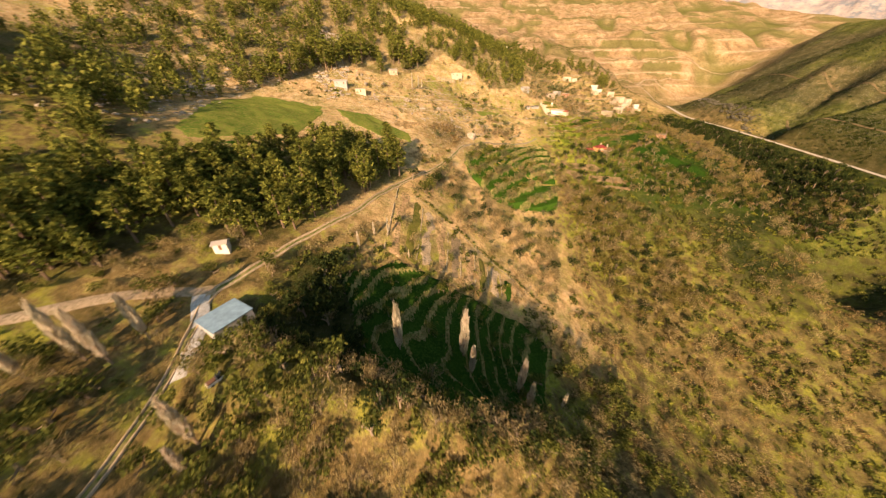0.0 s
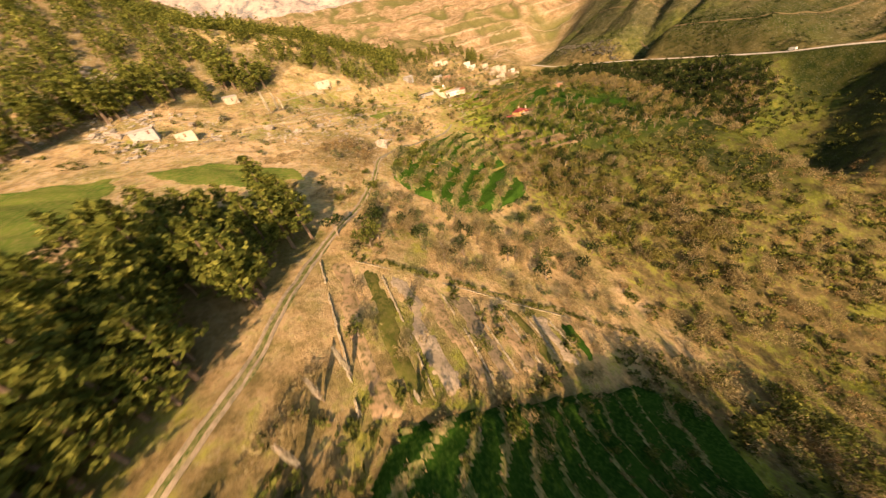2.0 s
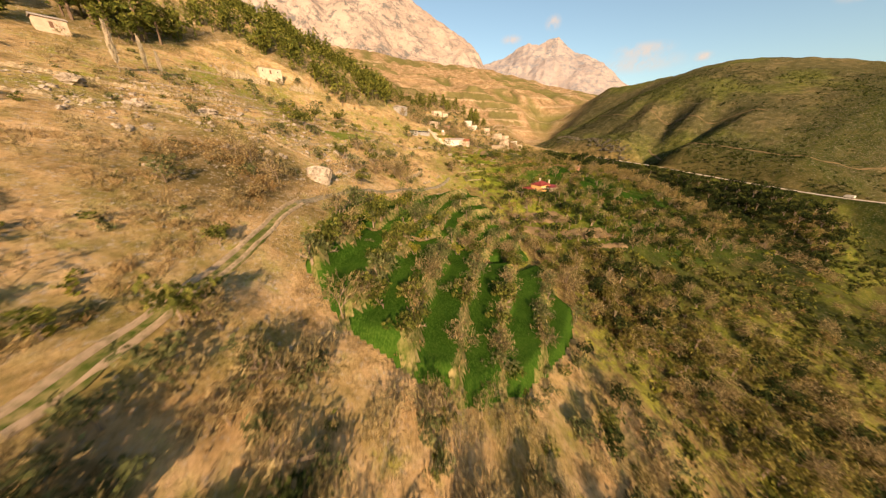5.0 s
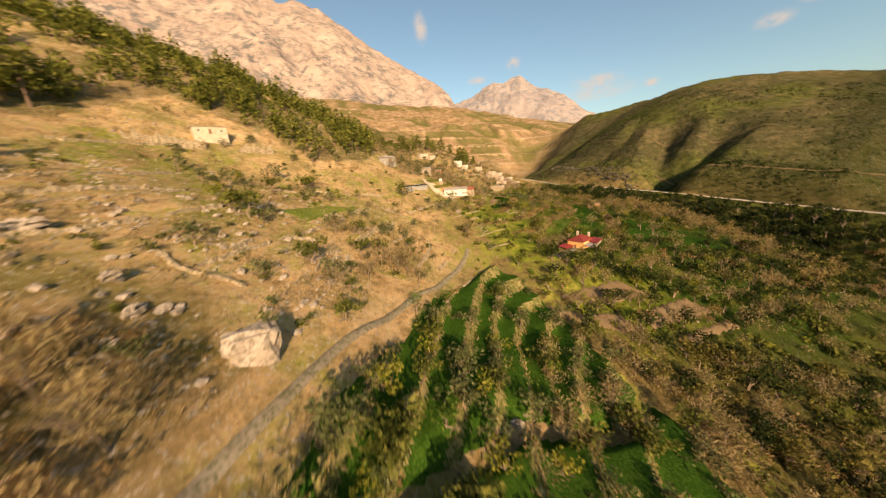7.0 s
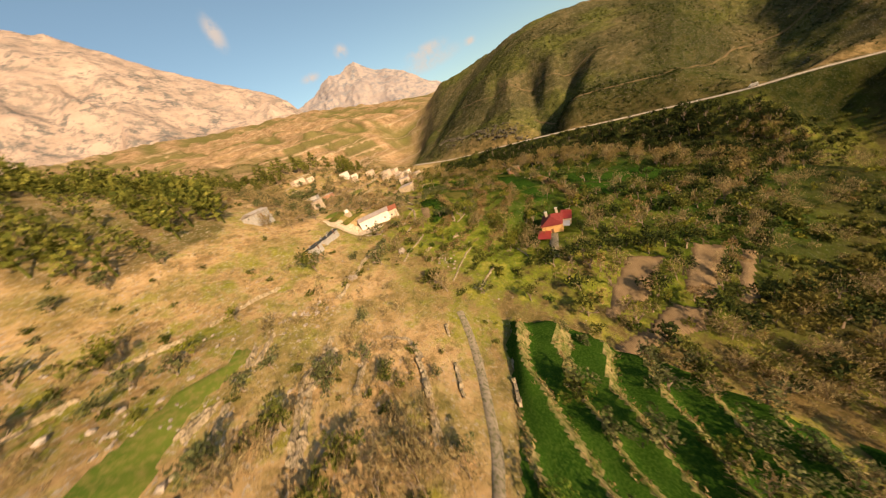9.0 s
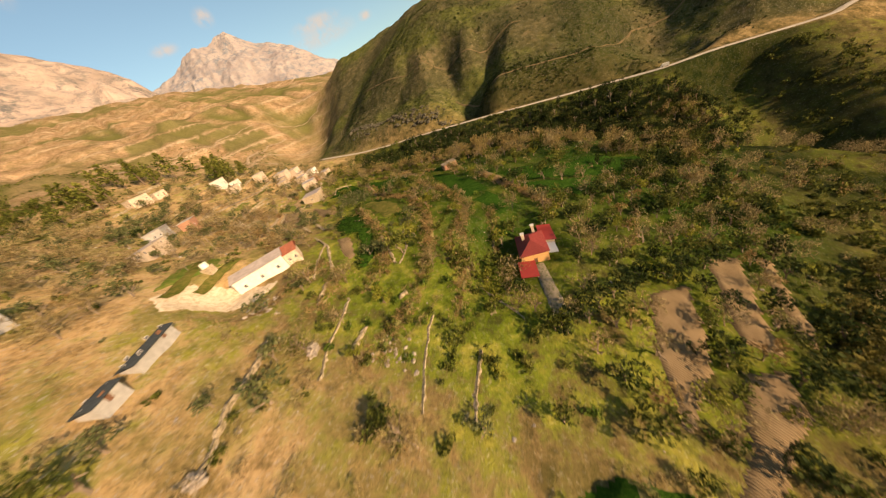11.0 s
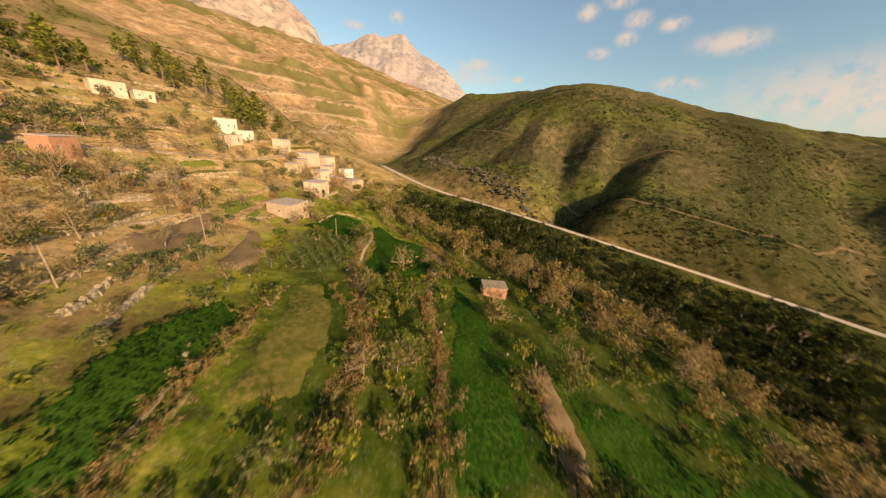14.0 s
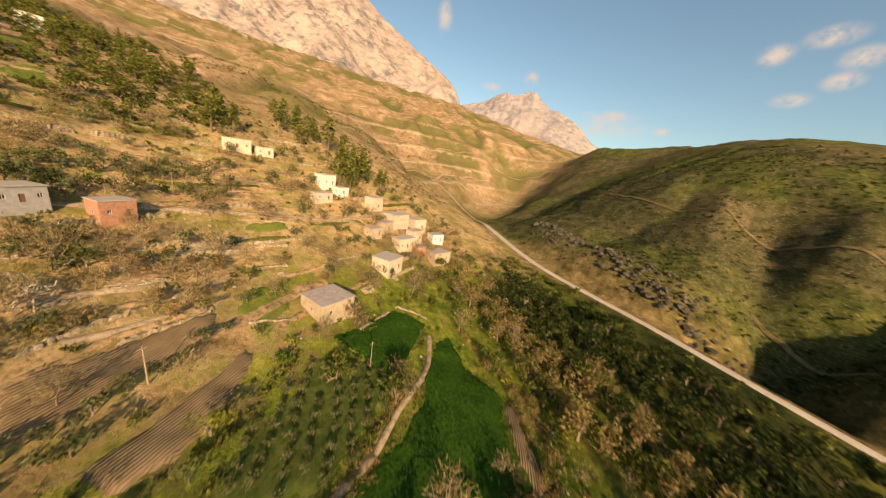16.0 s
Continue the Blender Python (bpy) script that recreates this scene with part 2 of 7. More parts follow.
def mountain_material(name, c1, c2, dark):
    m, n, l, b = mat(name, 0.95)
    p = position(n)
    q = mapped(n, l, p, (1, 1, 2.5))
    base = ramp(n, l, noise_node(n, l, q, 0.004, 8, 0.65), [(0.35, c1), (0.65, c2)])
    spots = ramp(n, l, noise_node(n, l, p, 0.017, 10, 0.8), [(0.48, (0, 0, 0)), (0.57, (1, 1, 1))])
    scree = ramp(n, l, noise_node(n, l, p, 0.0022, 5, 0.6), [(0.36, (0.35, 0.35, 0.35)), (0.54, (1, 1, 1))])
    l.new(mixc(n, l, mixc(n, l, 1.0, spots, scree, "MULTIPLY"), base, dark), b.inputs["Base Color"])
    bump(n, l, b, noise_node(n, l, q, 0.014, 10, 0.74), 0.9, 11)
    return m


M["mountain"] = mountain_material("limestone_mountain", (0.27, 0.21, 0.172), (0.4, 0.31, 0.255), (0.125, 0.12, 0.115))
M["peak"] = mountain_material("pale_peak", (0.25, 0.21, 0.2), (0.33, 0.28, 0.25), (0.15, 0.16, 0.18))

# ---- shape of the land ----
XK = np.array([-400, -150, -60, 20, 100, 180, 250, 310, 365, 410, 490, 740.0])
YK = np.array([-80, 50, 140, 230, 320, 420, 540, 900.0])
LAND = np.array([
    (141, 110, 97, 73, 33, 7, -3, 0, 11, 25, 54, 147),
    (205, 115, 87, 59, 12, -5, 21, 36, 55, 71, 96, 178),
    (248, 141, 111, 72, 35, 29, 45, 58, 83, 91, 118, 201),
    (280, 150, 130, 103, 70, 68, 70, 75, 89, 92, 131, 219),
    (312, 182, 153, 133, 107, 104, 96, 93, 98, 107, 149, 242),
    (352, 230, 195, 174, 153, 122, 108, 100, 107, 108, 158, 259),
    (405, 287, 236, 213, 185, 160, 149, 135, 121, 113, 133, 251),
    (480, 377, 336, 307, 292, 280, 270, 260, 253, 251, 266, 266),
], float)
ROAD = np.array([(406, 558, 116), (378, 470, 108.5), (373, 393, 104), (368, 334, 100), (374, 290, 94.5), (372, 234, 89.5), (364, 203, 88.5), (369, 171, 87), (379, 113, 81), (393, 93, 79.5), (413, 68, 78), (434, 36, 76)], float)
RIVER = np.array([(345, 480), (322, 400), (325, 330), (315, 270), (290, 185), (255, 110), (200, 30), (150, -80)], float)


def spline(k):
    n, h = len(k), np.diff(k)
    a, b = np.zeros((n, n)), np.zeros((n, n))
    a[0, 0] = a[-1, -1] = 1
    for i in range(1, n - 1):
        a[i, i - 1 : i + 2] = h[i - 1], 2 * (h[i - 1] + h[i]), h[i]
        b[i, i - 1 : i + 2] = 6 / h[i - 1], -6 / h[i - 1] - 6 / h[i], 6 / h[i]
    return np.linalg.solve(a, b)


SX, SY = spline(XK), spline(YK)


def weights(k, s, x):
    x = np.clip(x, k[0], k[-1])
    i = np.clip(np.searchsorted(k, x) - 1, 0, len(k) - 2)
    h = k[i + 1] - k[i]
    a = (k[i + 1] - x) / h
    b, r = 1 - a, np.arange(len(x))
    w = np.zeros((len(x), len(k)))
    w[r, i] += a
    w[r, i + 1] += b
    return w + ((a**3 - a) * h * h / 6)[:, None] * s[i] + ((b**3 - b) * h * h / 6)[:, None] * s[i + 1]


def curve(k, n=12):
    p, o = np.vstack([2 * k[0] - k[1], k, 2 * k[-1] - k[-2]]), []
    for i in range(1, len(p) - 2):
        a, b, c, d = p[i - 1 : i + 3]
        for u in np.linspace(0, 1, n, endpoint=False):
            o.append(0.5 * (2 * b + (c - a) * u + (2 * a - 5 * b + 4 * c - d) * u * u + (3 * b - a - 3 * c + d) * u**3))
    return np.array(o + [k[-1]])


def near(x, y, c):
    """Distance to a line, the side of it, and the place along it."""
    best, side, par = np.full(len(x), 1e18), np.zeros(len(x)), np.zeros(len(x))
    for i in range(len(c) - 1):
        a, d = c[i, :2], c[i + 1, :2] - c[i, :2]
        px, py = x - a[0], y - a[1]
        u = np.clip((px * d[0] + py * d[1]) / (d @ d), 0, 1)
        ex, ey = px - u * d[0], py - u * d[1]
        e = ex * ex + ey * ey
        m = e < best
        best[m], par[m] = e[m], (i + u)[m]
        side[m] = np.sign(d[0] * ey - d[1] * ex)[m]
    return np.sqrt(best), side, par


def ss(a, b, x):
    u = np.clip((x - a) / (b - a), 0, 1)
    return u * u * (3 - 2 * u)


def fnoise(x, y, scale, seed=0, octaves=3):
    """Smooth value noise, about -1 to 1, quick for many points."""
    out, amp, tot = np.zeros(len(x)), 1.0, 0.0
    for o in range(octaves):
        u, v = x / scale * 2**o + 17.3 * seed + 5.1 * o, y / scale * 2**o - 9.7 * seed + 3.3 * o
        iu, iv = np.floor(u), np.floor(v)
        fu, fv = u - iu, v - iv
        fu, fv = fu * fu * (3 - 2 * fu), fv * fv * (3 - 2 * fv)

        def h(a, b):
            q = np.sin(a * 127.1 + b * 311.7 + seed * 74.7) * 43758.5453
            return (q - np.floor(q)) * 2 - 1

        out += amp * ((h(iu, iv) * (1 - fu) + h(iu + 1, iv) * fu) * (1 - fv) + (h(iu, iv + 1) * (1 - fu) + h(iu + 1, iv + 1) * fu) * fv)
        tot += amp
        amp *= 0.5
    return out / tot


ROAD_LINE, RIVER_LINE = curve(ROAD), curve(RIVER)
RAVINE_LINE = curve(np.array([(400, 565), (480, 640), (610, 710), (800, 800)], float))
GULLIES = [(curve(np.array(k, float)), deep, wide) for k, deep, wide in (
    ([(372, 176), (400, 186), (455, 184), (522, 175), (640, 160)], 27, 56),
    ([(370, 368), (384, 367), (402, 363), (440, 372), (470, 380), (520, 392)], 21, 29),
    ([(372, 356), (388, 350), (420, 342), (458, 334), (500, 326)], 18, 27),
    ([(262, 128), (300, 152), (332, 166), (352, 172), (372, 176)], 24, 40),
    ([(396, 470), (430, 455), (480, 430), (540, 420)], 4, 24),
)]
AZ = [-180, -150, -110, -60, -13, 5, 17, 32, 45, 57, 75, 90, 110, 130, 150, 180]
EL = [4, 7, 14, 18, 15.5, 15, 14, 13, 9.8, 7, 5.5, 4.5, 3, 2, 2, 4]


COVER = {}


def height(x, y):
    x, y = np.atleast_1d(np.asarray(x, float)), np.atleast_1d(np.asarray(y, float))
    z = np.einsum("ni,nj,ji->n", weights(XK, SX, x), weights(YK, SY, y), LAND)
    d, s, along = near(x, y, ROAD_LINE)
    up = np.where(s > 0, d, 0)
    z += 20 * ss(4, 32, up) * (1 - ss(80, 260, up)) * ss(120, 200, y) * (1 - ss(500, 580, y))
    dv, _, p = near(x, y, RAVINE_LINE)
    z -= np.interp(p, [0, 12, 24, 36], [0, 22, 40, 40]) * (1 - ss(0.1, 1, dv / np.interp(p, [0, 12, 24, 36], [25, 60, 100, 130])))
    dr, _, p = near(x, y, RIVER_LINE)
    z -= np.interp(p, [0, 20, 36, 48, 84], [3, 5, 14, 16, 10]) * (1 - ss(4, 34, dr))
    # far country
    r, az = np.hypot(x - 150, y - 300), np.degrees(np.arctan2(x - 150, y - 300))
    f = 140 + np.minimum(r, 1350) * np.tan(np.radians(np.interp(az, AZ, EL))) * (0.6 + 0.4 * ss(300, 1300, r)) - 0.12 * np.maximum(r - 1400, 0)
    f -= 125 * ss(20, -220, y) * ss(-120, 40, x)
    out = np.hypot(np.maximum(np.maximum(-330 - x, x - 700), 0), np.maximum(np.maximum(-60 - y, y - 780), 0))
    w = ss(0, 320, out)
    z = z * (1 - w) + f * w
    # unseen low hill added behind the start to cast shade on the lowest fields
    z += 14 * np.exp(-(((x + 30) / 58) ** 4) - ((y + 88) / 32) ** 2)
    # spur south of the deep gully, whose far flank lies in shade
    z += np.interp(x, [405, 450, 500, 560, 700, 820], [0, 36, 42, 33, 18, 0]) * ss(168, 70, y)
    # shoulder that carries the pine forest
    z += 20 * np.exp(-(((x + 20) / 100) ** 2) - ((y - 480) / np.where(y < 480, 52, 72)) ** 2)
    # rim along the path, built up to cast shade over the sunken dark terraces
    rim = np.interp(x, [-56, -20, 17, 66], [46, 41, 36, 42])
    z += 17 * np.exp(-(((y - rim) / 11) ** 2)) * ss(-75, -48, x) * (1 - ss(28, 56, x))
    z -= 4 * np.exp(-(((x - 6) / 46) ** 4) - ((y - 84) / 27) ** 4)
    # hollow below the walled terrace of the cream house
    z -= 7 * np.exp(-(((x - 20) / 42) ** 2) - ((y - 364) / 28) ** 2)
    # level ground before the white house
    pad = 1 - ss(9, 20, np.hypot(x - 137, y - 374))
    z = z - pad * np.maximum(z - 120.6, 0)
    # and round the red-roofed house
    pad = 1 - ss(11, 26, np.hypot(x - 160, y - 302.5))
    z = z - pad * np.maximum(z - 94.2, 0)
    # gullies and benches of the far slopes, roughness nearby
    farw, hillw = ss(560, 760, y), ss(395, 470, x) * (1 - ss(600, 760, y))
    rill = 1 - ss(0, 0.4, np.abs(fnoise(x * 1.3 - y * 0.5, y * 0.3 + x * 0.2, 75, 2, 2)))
    z += farw * (10 * fnoise(x, y, 150, 1) - 9 * rill + 1.6 * fnoise(x, y, 40, 9, 3) - 1.5 * (1 - ss(0, 0.3, np.abs(fnoise(x * 1.2 - y * 0.3, y * 0.3 + x * 0.2, 26, 12, 2)))))
    z += hillw * (3 * fnoise(x, y, 110, 3, 3) - 2.5 * (1 - ss(0, 0.16, np.abs(fnoise(x, y * 0.35, 140, 4, 1)))) + 0.8 * fnoise(x, y, 14, 23, 3) - 1.5 * (1 - ss(0, 0.3, np.abs(fnoise(x * 0.3, y, 30, 31, 2)))))
    t = (z + 9 * fnoise(x, y, 170, 8, 2)) / 24
    fr = t - np.floor(t)
    z += farw * 24 * 0.22 * (ss(0.6, 1.0, fr) - fr)
    COVER["bench"], COVER["moist"] = farw * ss(0.86, 0.95, 1 - np.abs(fr - 0.06)) * ss(-0.1, 0.25, fnoise(x, y, 120, 14, 2)), farw * np.maximum(rill * ss(-0.3, 0.2, fnoise(x, y, 140, 15, 2)), 0.8 * ss(0.12, 0.3, fnoise(x, y, 85, 33, 2)) * ss(0.1, 0.3, fr))
    for line, deep, wide in GULLIES:
        dg, _, p = near(x, y, line)
        ragged = dg / wide + 0.07 * fnoise(x, y, 13, 32, 3)
        cut = np.where(x > 360, 0.35 * (1 - ss(0.05, 1, ragged)) + 0.65 * np.clip(1 - ragged, 0, 1), 1 - ss(0.05, 1, dg / wide))
        z -= deep * cut * ss(0, 10, p) * (1 - ss(len(line) - 12, len(line) - 1, p))
    bed = np.interp(along, np.arange(len(ROAD_LINE)), ROAD_LINE[:, 2])
    z = bed + (z - bed) * ss(4, 15, d)
    flat = ss(3, 12, d)
    z += flat * (1.1 * fnoise(x, y, 22, 5, 3) + 0.55 * fnoise(x, y, 7, 6, 2))
    return z


def inside(x, y, poly):
    c, n = np.zeros(len(x), bool), len(poly)
    for i in range(n):
        (x1, y1), (x2, y2) = poly[i], poly[(i + 1) % n]
        if y1 != y2:
            c ^= ((y1 > y) != (y2 > y)) & (x < (x2 - x1) * (y - y1) / (y2 - y1) + x1)
    return c


def mesh_np(name, v, f, material, smooth=False):
    """A mesh from arrays of vertices and of faces with one count of corners."""
    me = bpy.data.meshes.new(name)
    v, f = np.asarray(v, np.float32), np.asarray(f, np.int32)
    me.vertices.add(len(v))
    me.vertices.foreach_set("co", v.ravel())
    me.loops.add(f.size)
    me.loops.foreach_set("vertex_index", f.ravel())
    me.polygons.add(len(f))
    me.polygons.foreach_set("loop_start", np.arange(len(f), dtype=np.int32) * f.shape[1])
    me.polygons.foreach_set("use_smooth", np.full(len(f), smooth))
    me.update(calc_edges=True)
    me.materials.append(material)
    return me


def thing_np(name, v, f, material, parent=None, smooth=False, label="", category="", group="", kind=""):
    ob = new(name, mesh_np(name, v, f, material, smooth))
    if parent:
        ob.parent = parent
    return tagged(ob, label, category, group, kind)


def graded(a, b, step, reach_a, reach_b, grow=1.12):
    core, lo, hi = list(np.arange(a, b + 0.1, step)), [], []
    s, p = step, a
    while p > reach_a:
        s *= grow
        p -= s
        lo.append(p)
    s, p = step, core[-1]
    while p < reach_b:
        s *= grow
        p += s
        hi.append(p)
    return np.array(lo[::-1] + core + hi)


def grid_faces(nx, ny):
    i = np.arange(nx * ny).reshape(ny, nx)
    return np.stack([i[:-1, :-1], i[:-1, 1:], i[1:, 1:], i[1:, :-1]], -1).reshape(-1, 4)


FOREST = [(-130, 40), (-119, 72), (-132, 102), (-158, 173), (-152, 227), (-128, 286), (-96, 335), (-55, 345), (-30, 372), (0, 425), (30, 405), (60, 385), (90, 398), (110, 440), (120, 500), (80, 560), (40, 620), (-40, 620), (-250, 560), (-250, 40)]
NEAR_PINES = [(-118, 62), (-106, 74), (-100, 94), (-70, 100), (-47, 137), (-24, 178), (-34, 190), (-62, 178), (-84, 152), (-98, 126), (-128, 104), (-138, 78), (-128, 60)]


def build_ground():
    xs, ys = graded(-200, 480, 2.4, -4500, 485), graded(0, 560, 2.4, -4500, 565)
    xs = np.concatenate([xs[xs < 481], graded(486, 780, 5.0, 486, 4500)])
    ys = np.concatenate([ys[ys < 561], graded(565, 1150, 5.0, 565, 4600)])
    gx, gy = np.meshgrid(xs, ys)
    x, y = gx.ravel(), gy.ravel()
    zg = height(x, y)
    cover = dict(COVER)
    ob = thing_np("ground", np.stack([x, y, zg], 1), grid_faces(len(xs), len(ys)), M["ground"], smooth=True,
                  label="terraced valley floor and hillsides of dry grass and scrub", category="ground", kind="structure")
    tanw = np.clip(ss(115, 45, x - 0.42 * (y - 250) - 75 * ss(350, 430, y)) + ss(430, 540, y), 0, 1) * ss(80, 190, y + 0.3 * x)
    tanw = np.maximum(tanw, ss(104, 80, x) * ss(85, 140, y + 0.25 * x) * (1 - ss(225, 260, y)))
    hillw = ss(375, 410, x) * (1 - ss(560, 700, y - 0.25 * (x - 400)))
    lush = 0.185 + 0.06 * (1 - tanw) * (1 - hillw) + 0.1 * ss(105, 140, x) * ss(225, 260, y) * (1 - ss(340, 420, y - 0.5 * (x - 200))) * (1 - ss(290, 330, x)) + 0.06 * ss(190, 240, x) * (1 - ss(362, 378, x)) * ss(100, 190, y) * (1 - ss(440, 500, y))
    lush += 0.05 * ss(270, 310, y) * ss(-60, -20, x) * (1 - ss(95, 125, x)) * (1 - ss(360, 400, y)) + 0.05 * ss(108, 125, x) * (1 - ss(195, 215, x)) * ss(298, 312, y) * (1 - ss(385, 410, y)) + 0.015 * ss(125, 150, x) * ss(385, 410, y) * (1 - ss(480, 560, y)) * (1 - ss(300, 330, x)) + 0.05 * ss(60, 120, x) * (1 - ss(205, 240, x)) * ss(515, 540, y) * (1 - ss(680, 740, y))
    lush -= 0.14 * ss(364, 376, x) * (1 - ss(560, 700, y))
    brush = np.exp(-(((x - 5) / 17) ** 4) - ((y - 259) / 22) ** 4)
    tanw, lush = tanw * (1 - 0.85 * brush), lush - 0.12 * brush
    stony = np.clip(ss(120, 20, x - 0.3 * (y - 250)) * ss(150, 240, y) * 0.8 + 0.15 + ss(0, 1, hillw) * 0.3, 0, 1)
    far = ss(520, 640, y - 0.15 * (x - 200)) * (1 - hillw)
    # Dark mask: valley undergrowth, plus tree shade painted into the ground.
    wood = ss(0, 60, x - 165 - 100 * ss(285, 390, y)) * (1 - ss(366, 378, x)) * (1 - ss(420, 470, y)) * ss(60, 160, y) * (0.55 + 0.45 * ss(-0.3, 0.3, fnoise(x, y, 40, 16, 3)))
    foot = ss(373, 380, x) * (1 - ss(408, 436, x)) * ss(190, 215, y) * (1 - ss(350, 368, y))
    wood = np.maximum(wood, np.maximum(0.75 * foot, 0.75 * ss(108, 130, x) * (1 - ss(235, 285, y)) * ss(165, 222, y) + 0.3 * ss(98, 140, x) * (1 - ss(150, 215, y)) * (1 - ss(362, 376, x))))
    # Forest floor: litter, and the shade between pines put into its colour.
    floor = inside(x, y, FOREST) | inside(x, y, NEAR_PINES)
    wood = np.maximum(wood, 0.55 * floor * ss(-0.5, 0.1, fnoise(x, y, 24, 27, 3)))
    # Shade west of the lowest terraces, put into the ground colour.
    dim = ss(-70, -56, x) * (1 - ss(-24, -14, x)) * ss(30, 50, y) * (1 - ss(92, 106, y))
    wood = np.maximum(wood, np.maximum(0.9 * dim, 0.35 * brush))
    grass = ss(140, 180, x) * (1 - ss(262, 290, x)) * ss(212, 238, y + 0.15 * (x - 150)) * (1 - ss(0, 30, y - 325 - 55 * ss(170, 215, x))) * (0.6 + 0.4 * ss(-0.3, 0.2, fnoise(x, y, 25, 19, 3)))
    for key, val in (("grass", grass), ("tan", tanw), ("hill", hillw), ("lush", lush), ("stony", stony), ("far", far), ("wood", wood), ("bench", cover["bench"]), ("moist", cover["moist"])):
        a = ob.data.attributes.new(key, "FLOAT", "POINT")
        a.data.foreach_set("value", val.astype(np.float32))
    return ob


build_ground()


def ridge_mountain(name, azs, els, r0, rpk, r1, material, label, seed, rough):
    """A mountain seen from the valley: its skyline by bearing, with spurs and gullies running down."""
    na, nr = 260, 70
    a = np.linspace(azs[0], azs[-1], na)
    r = np.concatenate([np.linspace(r0, rpk, nr - 15), np.linspace(rpk, r1, 16)[1:]])
    ga, gr = np.meshgrid(a, r)
    ga, gr = ga.ravel(), gr.ravel()
    top = 145 + rpk * np.tan(np.radians(np.interp(ga, azs, els)))
    u = np.clip((gr - r0) / (rpk - r0), 0, 1)
    x, y = 100 + gr * np.sin(np.radians(ga)), 280 + gr * np.cos(np.radians(ga))
    prof = u**1.15
    base = 145 + (r0 * 0.09)
    z = base + (top - base) * prof
    rg = 1 - np.abs(fnoise(x, y, 420, seed, 4)) * 2
    z += rough * (rg * np.sin(np.pi * np.clip(u, 0, 1)) * 0.9 + 0.35 * fnoise(x, y, 120, seed + 1, 4) * ss(0, 0.2, u))
    z -= ss(rpk, r1, gr) * (top - base) * 0.6
    return thing_np(name, np.stack([x, y, z], 1), grid_faces(na, nr), material, smooth=False, label=label, category="mountain", kind="structure")


ridge_mountain("mountain", [-75, -40, -13, 0, 8, 14, 18, 24, 31, 34, 37], [20, 25, 25, 27, 26.5, 25.6, 23, 19.8, 16.2, 13.6, 8], 1250, 2700, 3300, M["mountain"],
               "pale limestone mountain with grey cliffs above the valley", 21, 120)
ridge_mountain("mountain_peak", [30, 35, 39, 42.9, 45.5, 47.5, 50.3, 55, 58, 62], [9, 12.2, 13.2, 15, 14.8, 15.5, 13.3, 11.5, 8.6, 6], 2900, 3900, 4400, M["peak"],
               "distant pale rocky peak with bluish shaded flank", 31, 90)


# ---- clouds ----


def cloud_material():
    m, n, l, b = mat("thin_cloud", 1.0)
    p = position(n)
    puff = ramp(n, l, noise_node(n, l, p, 0.006, 6, 0.62), [(0.32, (0, 0, 0)), (0.54, (1, 1, 1))])
    a = n.new("ShaderNodeMath")
    a.operation = "MULTIPLY"
    l.new(attr(n, "dense"), a.inputs[0])
    l.new(puff, a.inputs[1])
    # The cloud's sunlit brightness is put in as an even glow.
    b = n.new("ShaderNodeEmission")
    b.inputs[0].default_value, b.inputs[1].default_value = (1.0, 0.82, 0.68, 1), 0.42
    t, x = n.new("ShaderNodeBsdfTransparent"), n.new("ShaderNodeMixShader")
    l.new(a.outputs[0], x.inputs[0])
    l.new(t.outputs[0], x.inputs[1])
    l.new(b.outputs[0], x.inputs[2])
    l.new(x.outputs[0], n["Material Output"].inputs["Surface"])
    return m


M["cloud"] = cloud_material()


def cloud(az, el, wide, high, thick, label):
    """A thin far cloud: a bulging sheet whose density fades to its rim."""
    far, nu, nv = 4450.0, 25, 17
    u, v = np.meshgrid(np.linspace(-1, 1, nu), np.linspace(-1, 1, nv))
    u, v = u.ravel(), v.ravel()
    a, e = np.radians(az + u * wide / 2), np.radians(el + v * high / 2)
    r2 = u * u + v * v
    d = far - 60 * np.maximum(1 - r2, 0)
    x, y, z = 120 + d * np.sin(a) * np.cos(e), 290 + d * np.cos(a) * np.cos(e), 145 + d * np.sin(e)
    ob = thing_np("cloud", np.stack([x, y, z], 1), grid_faces(nu, nv), M["cloud"], smooth=True, label=label, category="cloud", kind="structure")
    k = ob.data.attributes.new("dense", "FLOAT", "POINT")
    k.data.foreach_set("value", (thick * ss(1.0, 0.1, np.sqrt(r2))).astype(np.float32))
    ob.visible_shadow = False


for az, el, wide, high, thick in ((29.7, 23.9, 3.4, 5.6, 0.8), (46.2, 17.3, 3.2, 2.8, 0.9), (39.5, 15.6, 4.5, 1.8, 0.8), (67.5, 10.8, 3.0, 1.6, 0.9), (60, 10.8, 15, 3.4, 0.55), (76.5, 19.4, 4.5, 3, 0.9), (80.6, 20.6, 6, 2.8, 0.9),
                                  (83.5, 18.3, 5, 3, 0.9), (82.7, 16.2, 4.2, 2.6, 0.9), (79.4, 14.6, 4.5, 2.2, 0.9), (91, 10.5, 8, 3, 0.8), (88, 17.5, 5, 2.4, 0.9), (112, 8.5, 44, 13, 0.9), (60, 12.5, 10, 2.6, 0.8), (95, 15, 12, 4, 0.8), (88, 24, 6, 3, 0.8), (18, 30, 8, 3, 0.4)):
    cloud(az, el, wide, high, thick, "small thin white cloud in a blue sky" if wide < 10 else "low hazy pinkish cloud bank above the hill")

# ---- plants: prototypes ----
rng = np.random.default_rng(7)


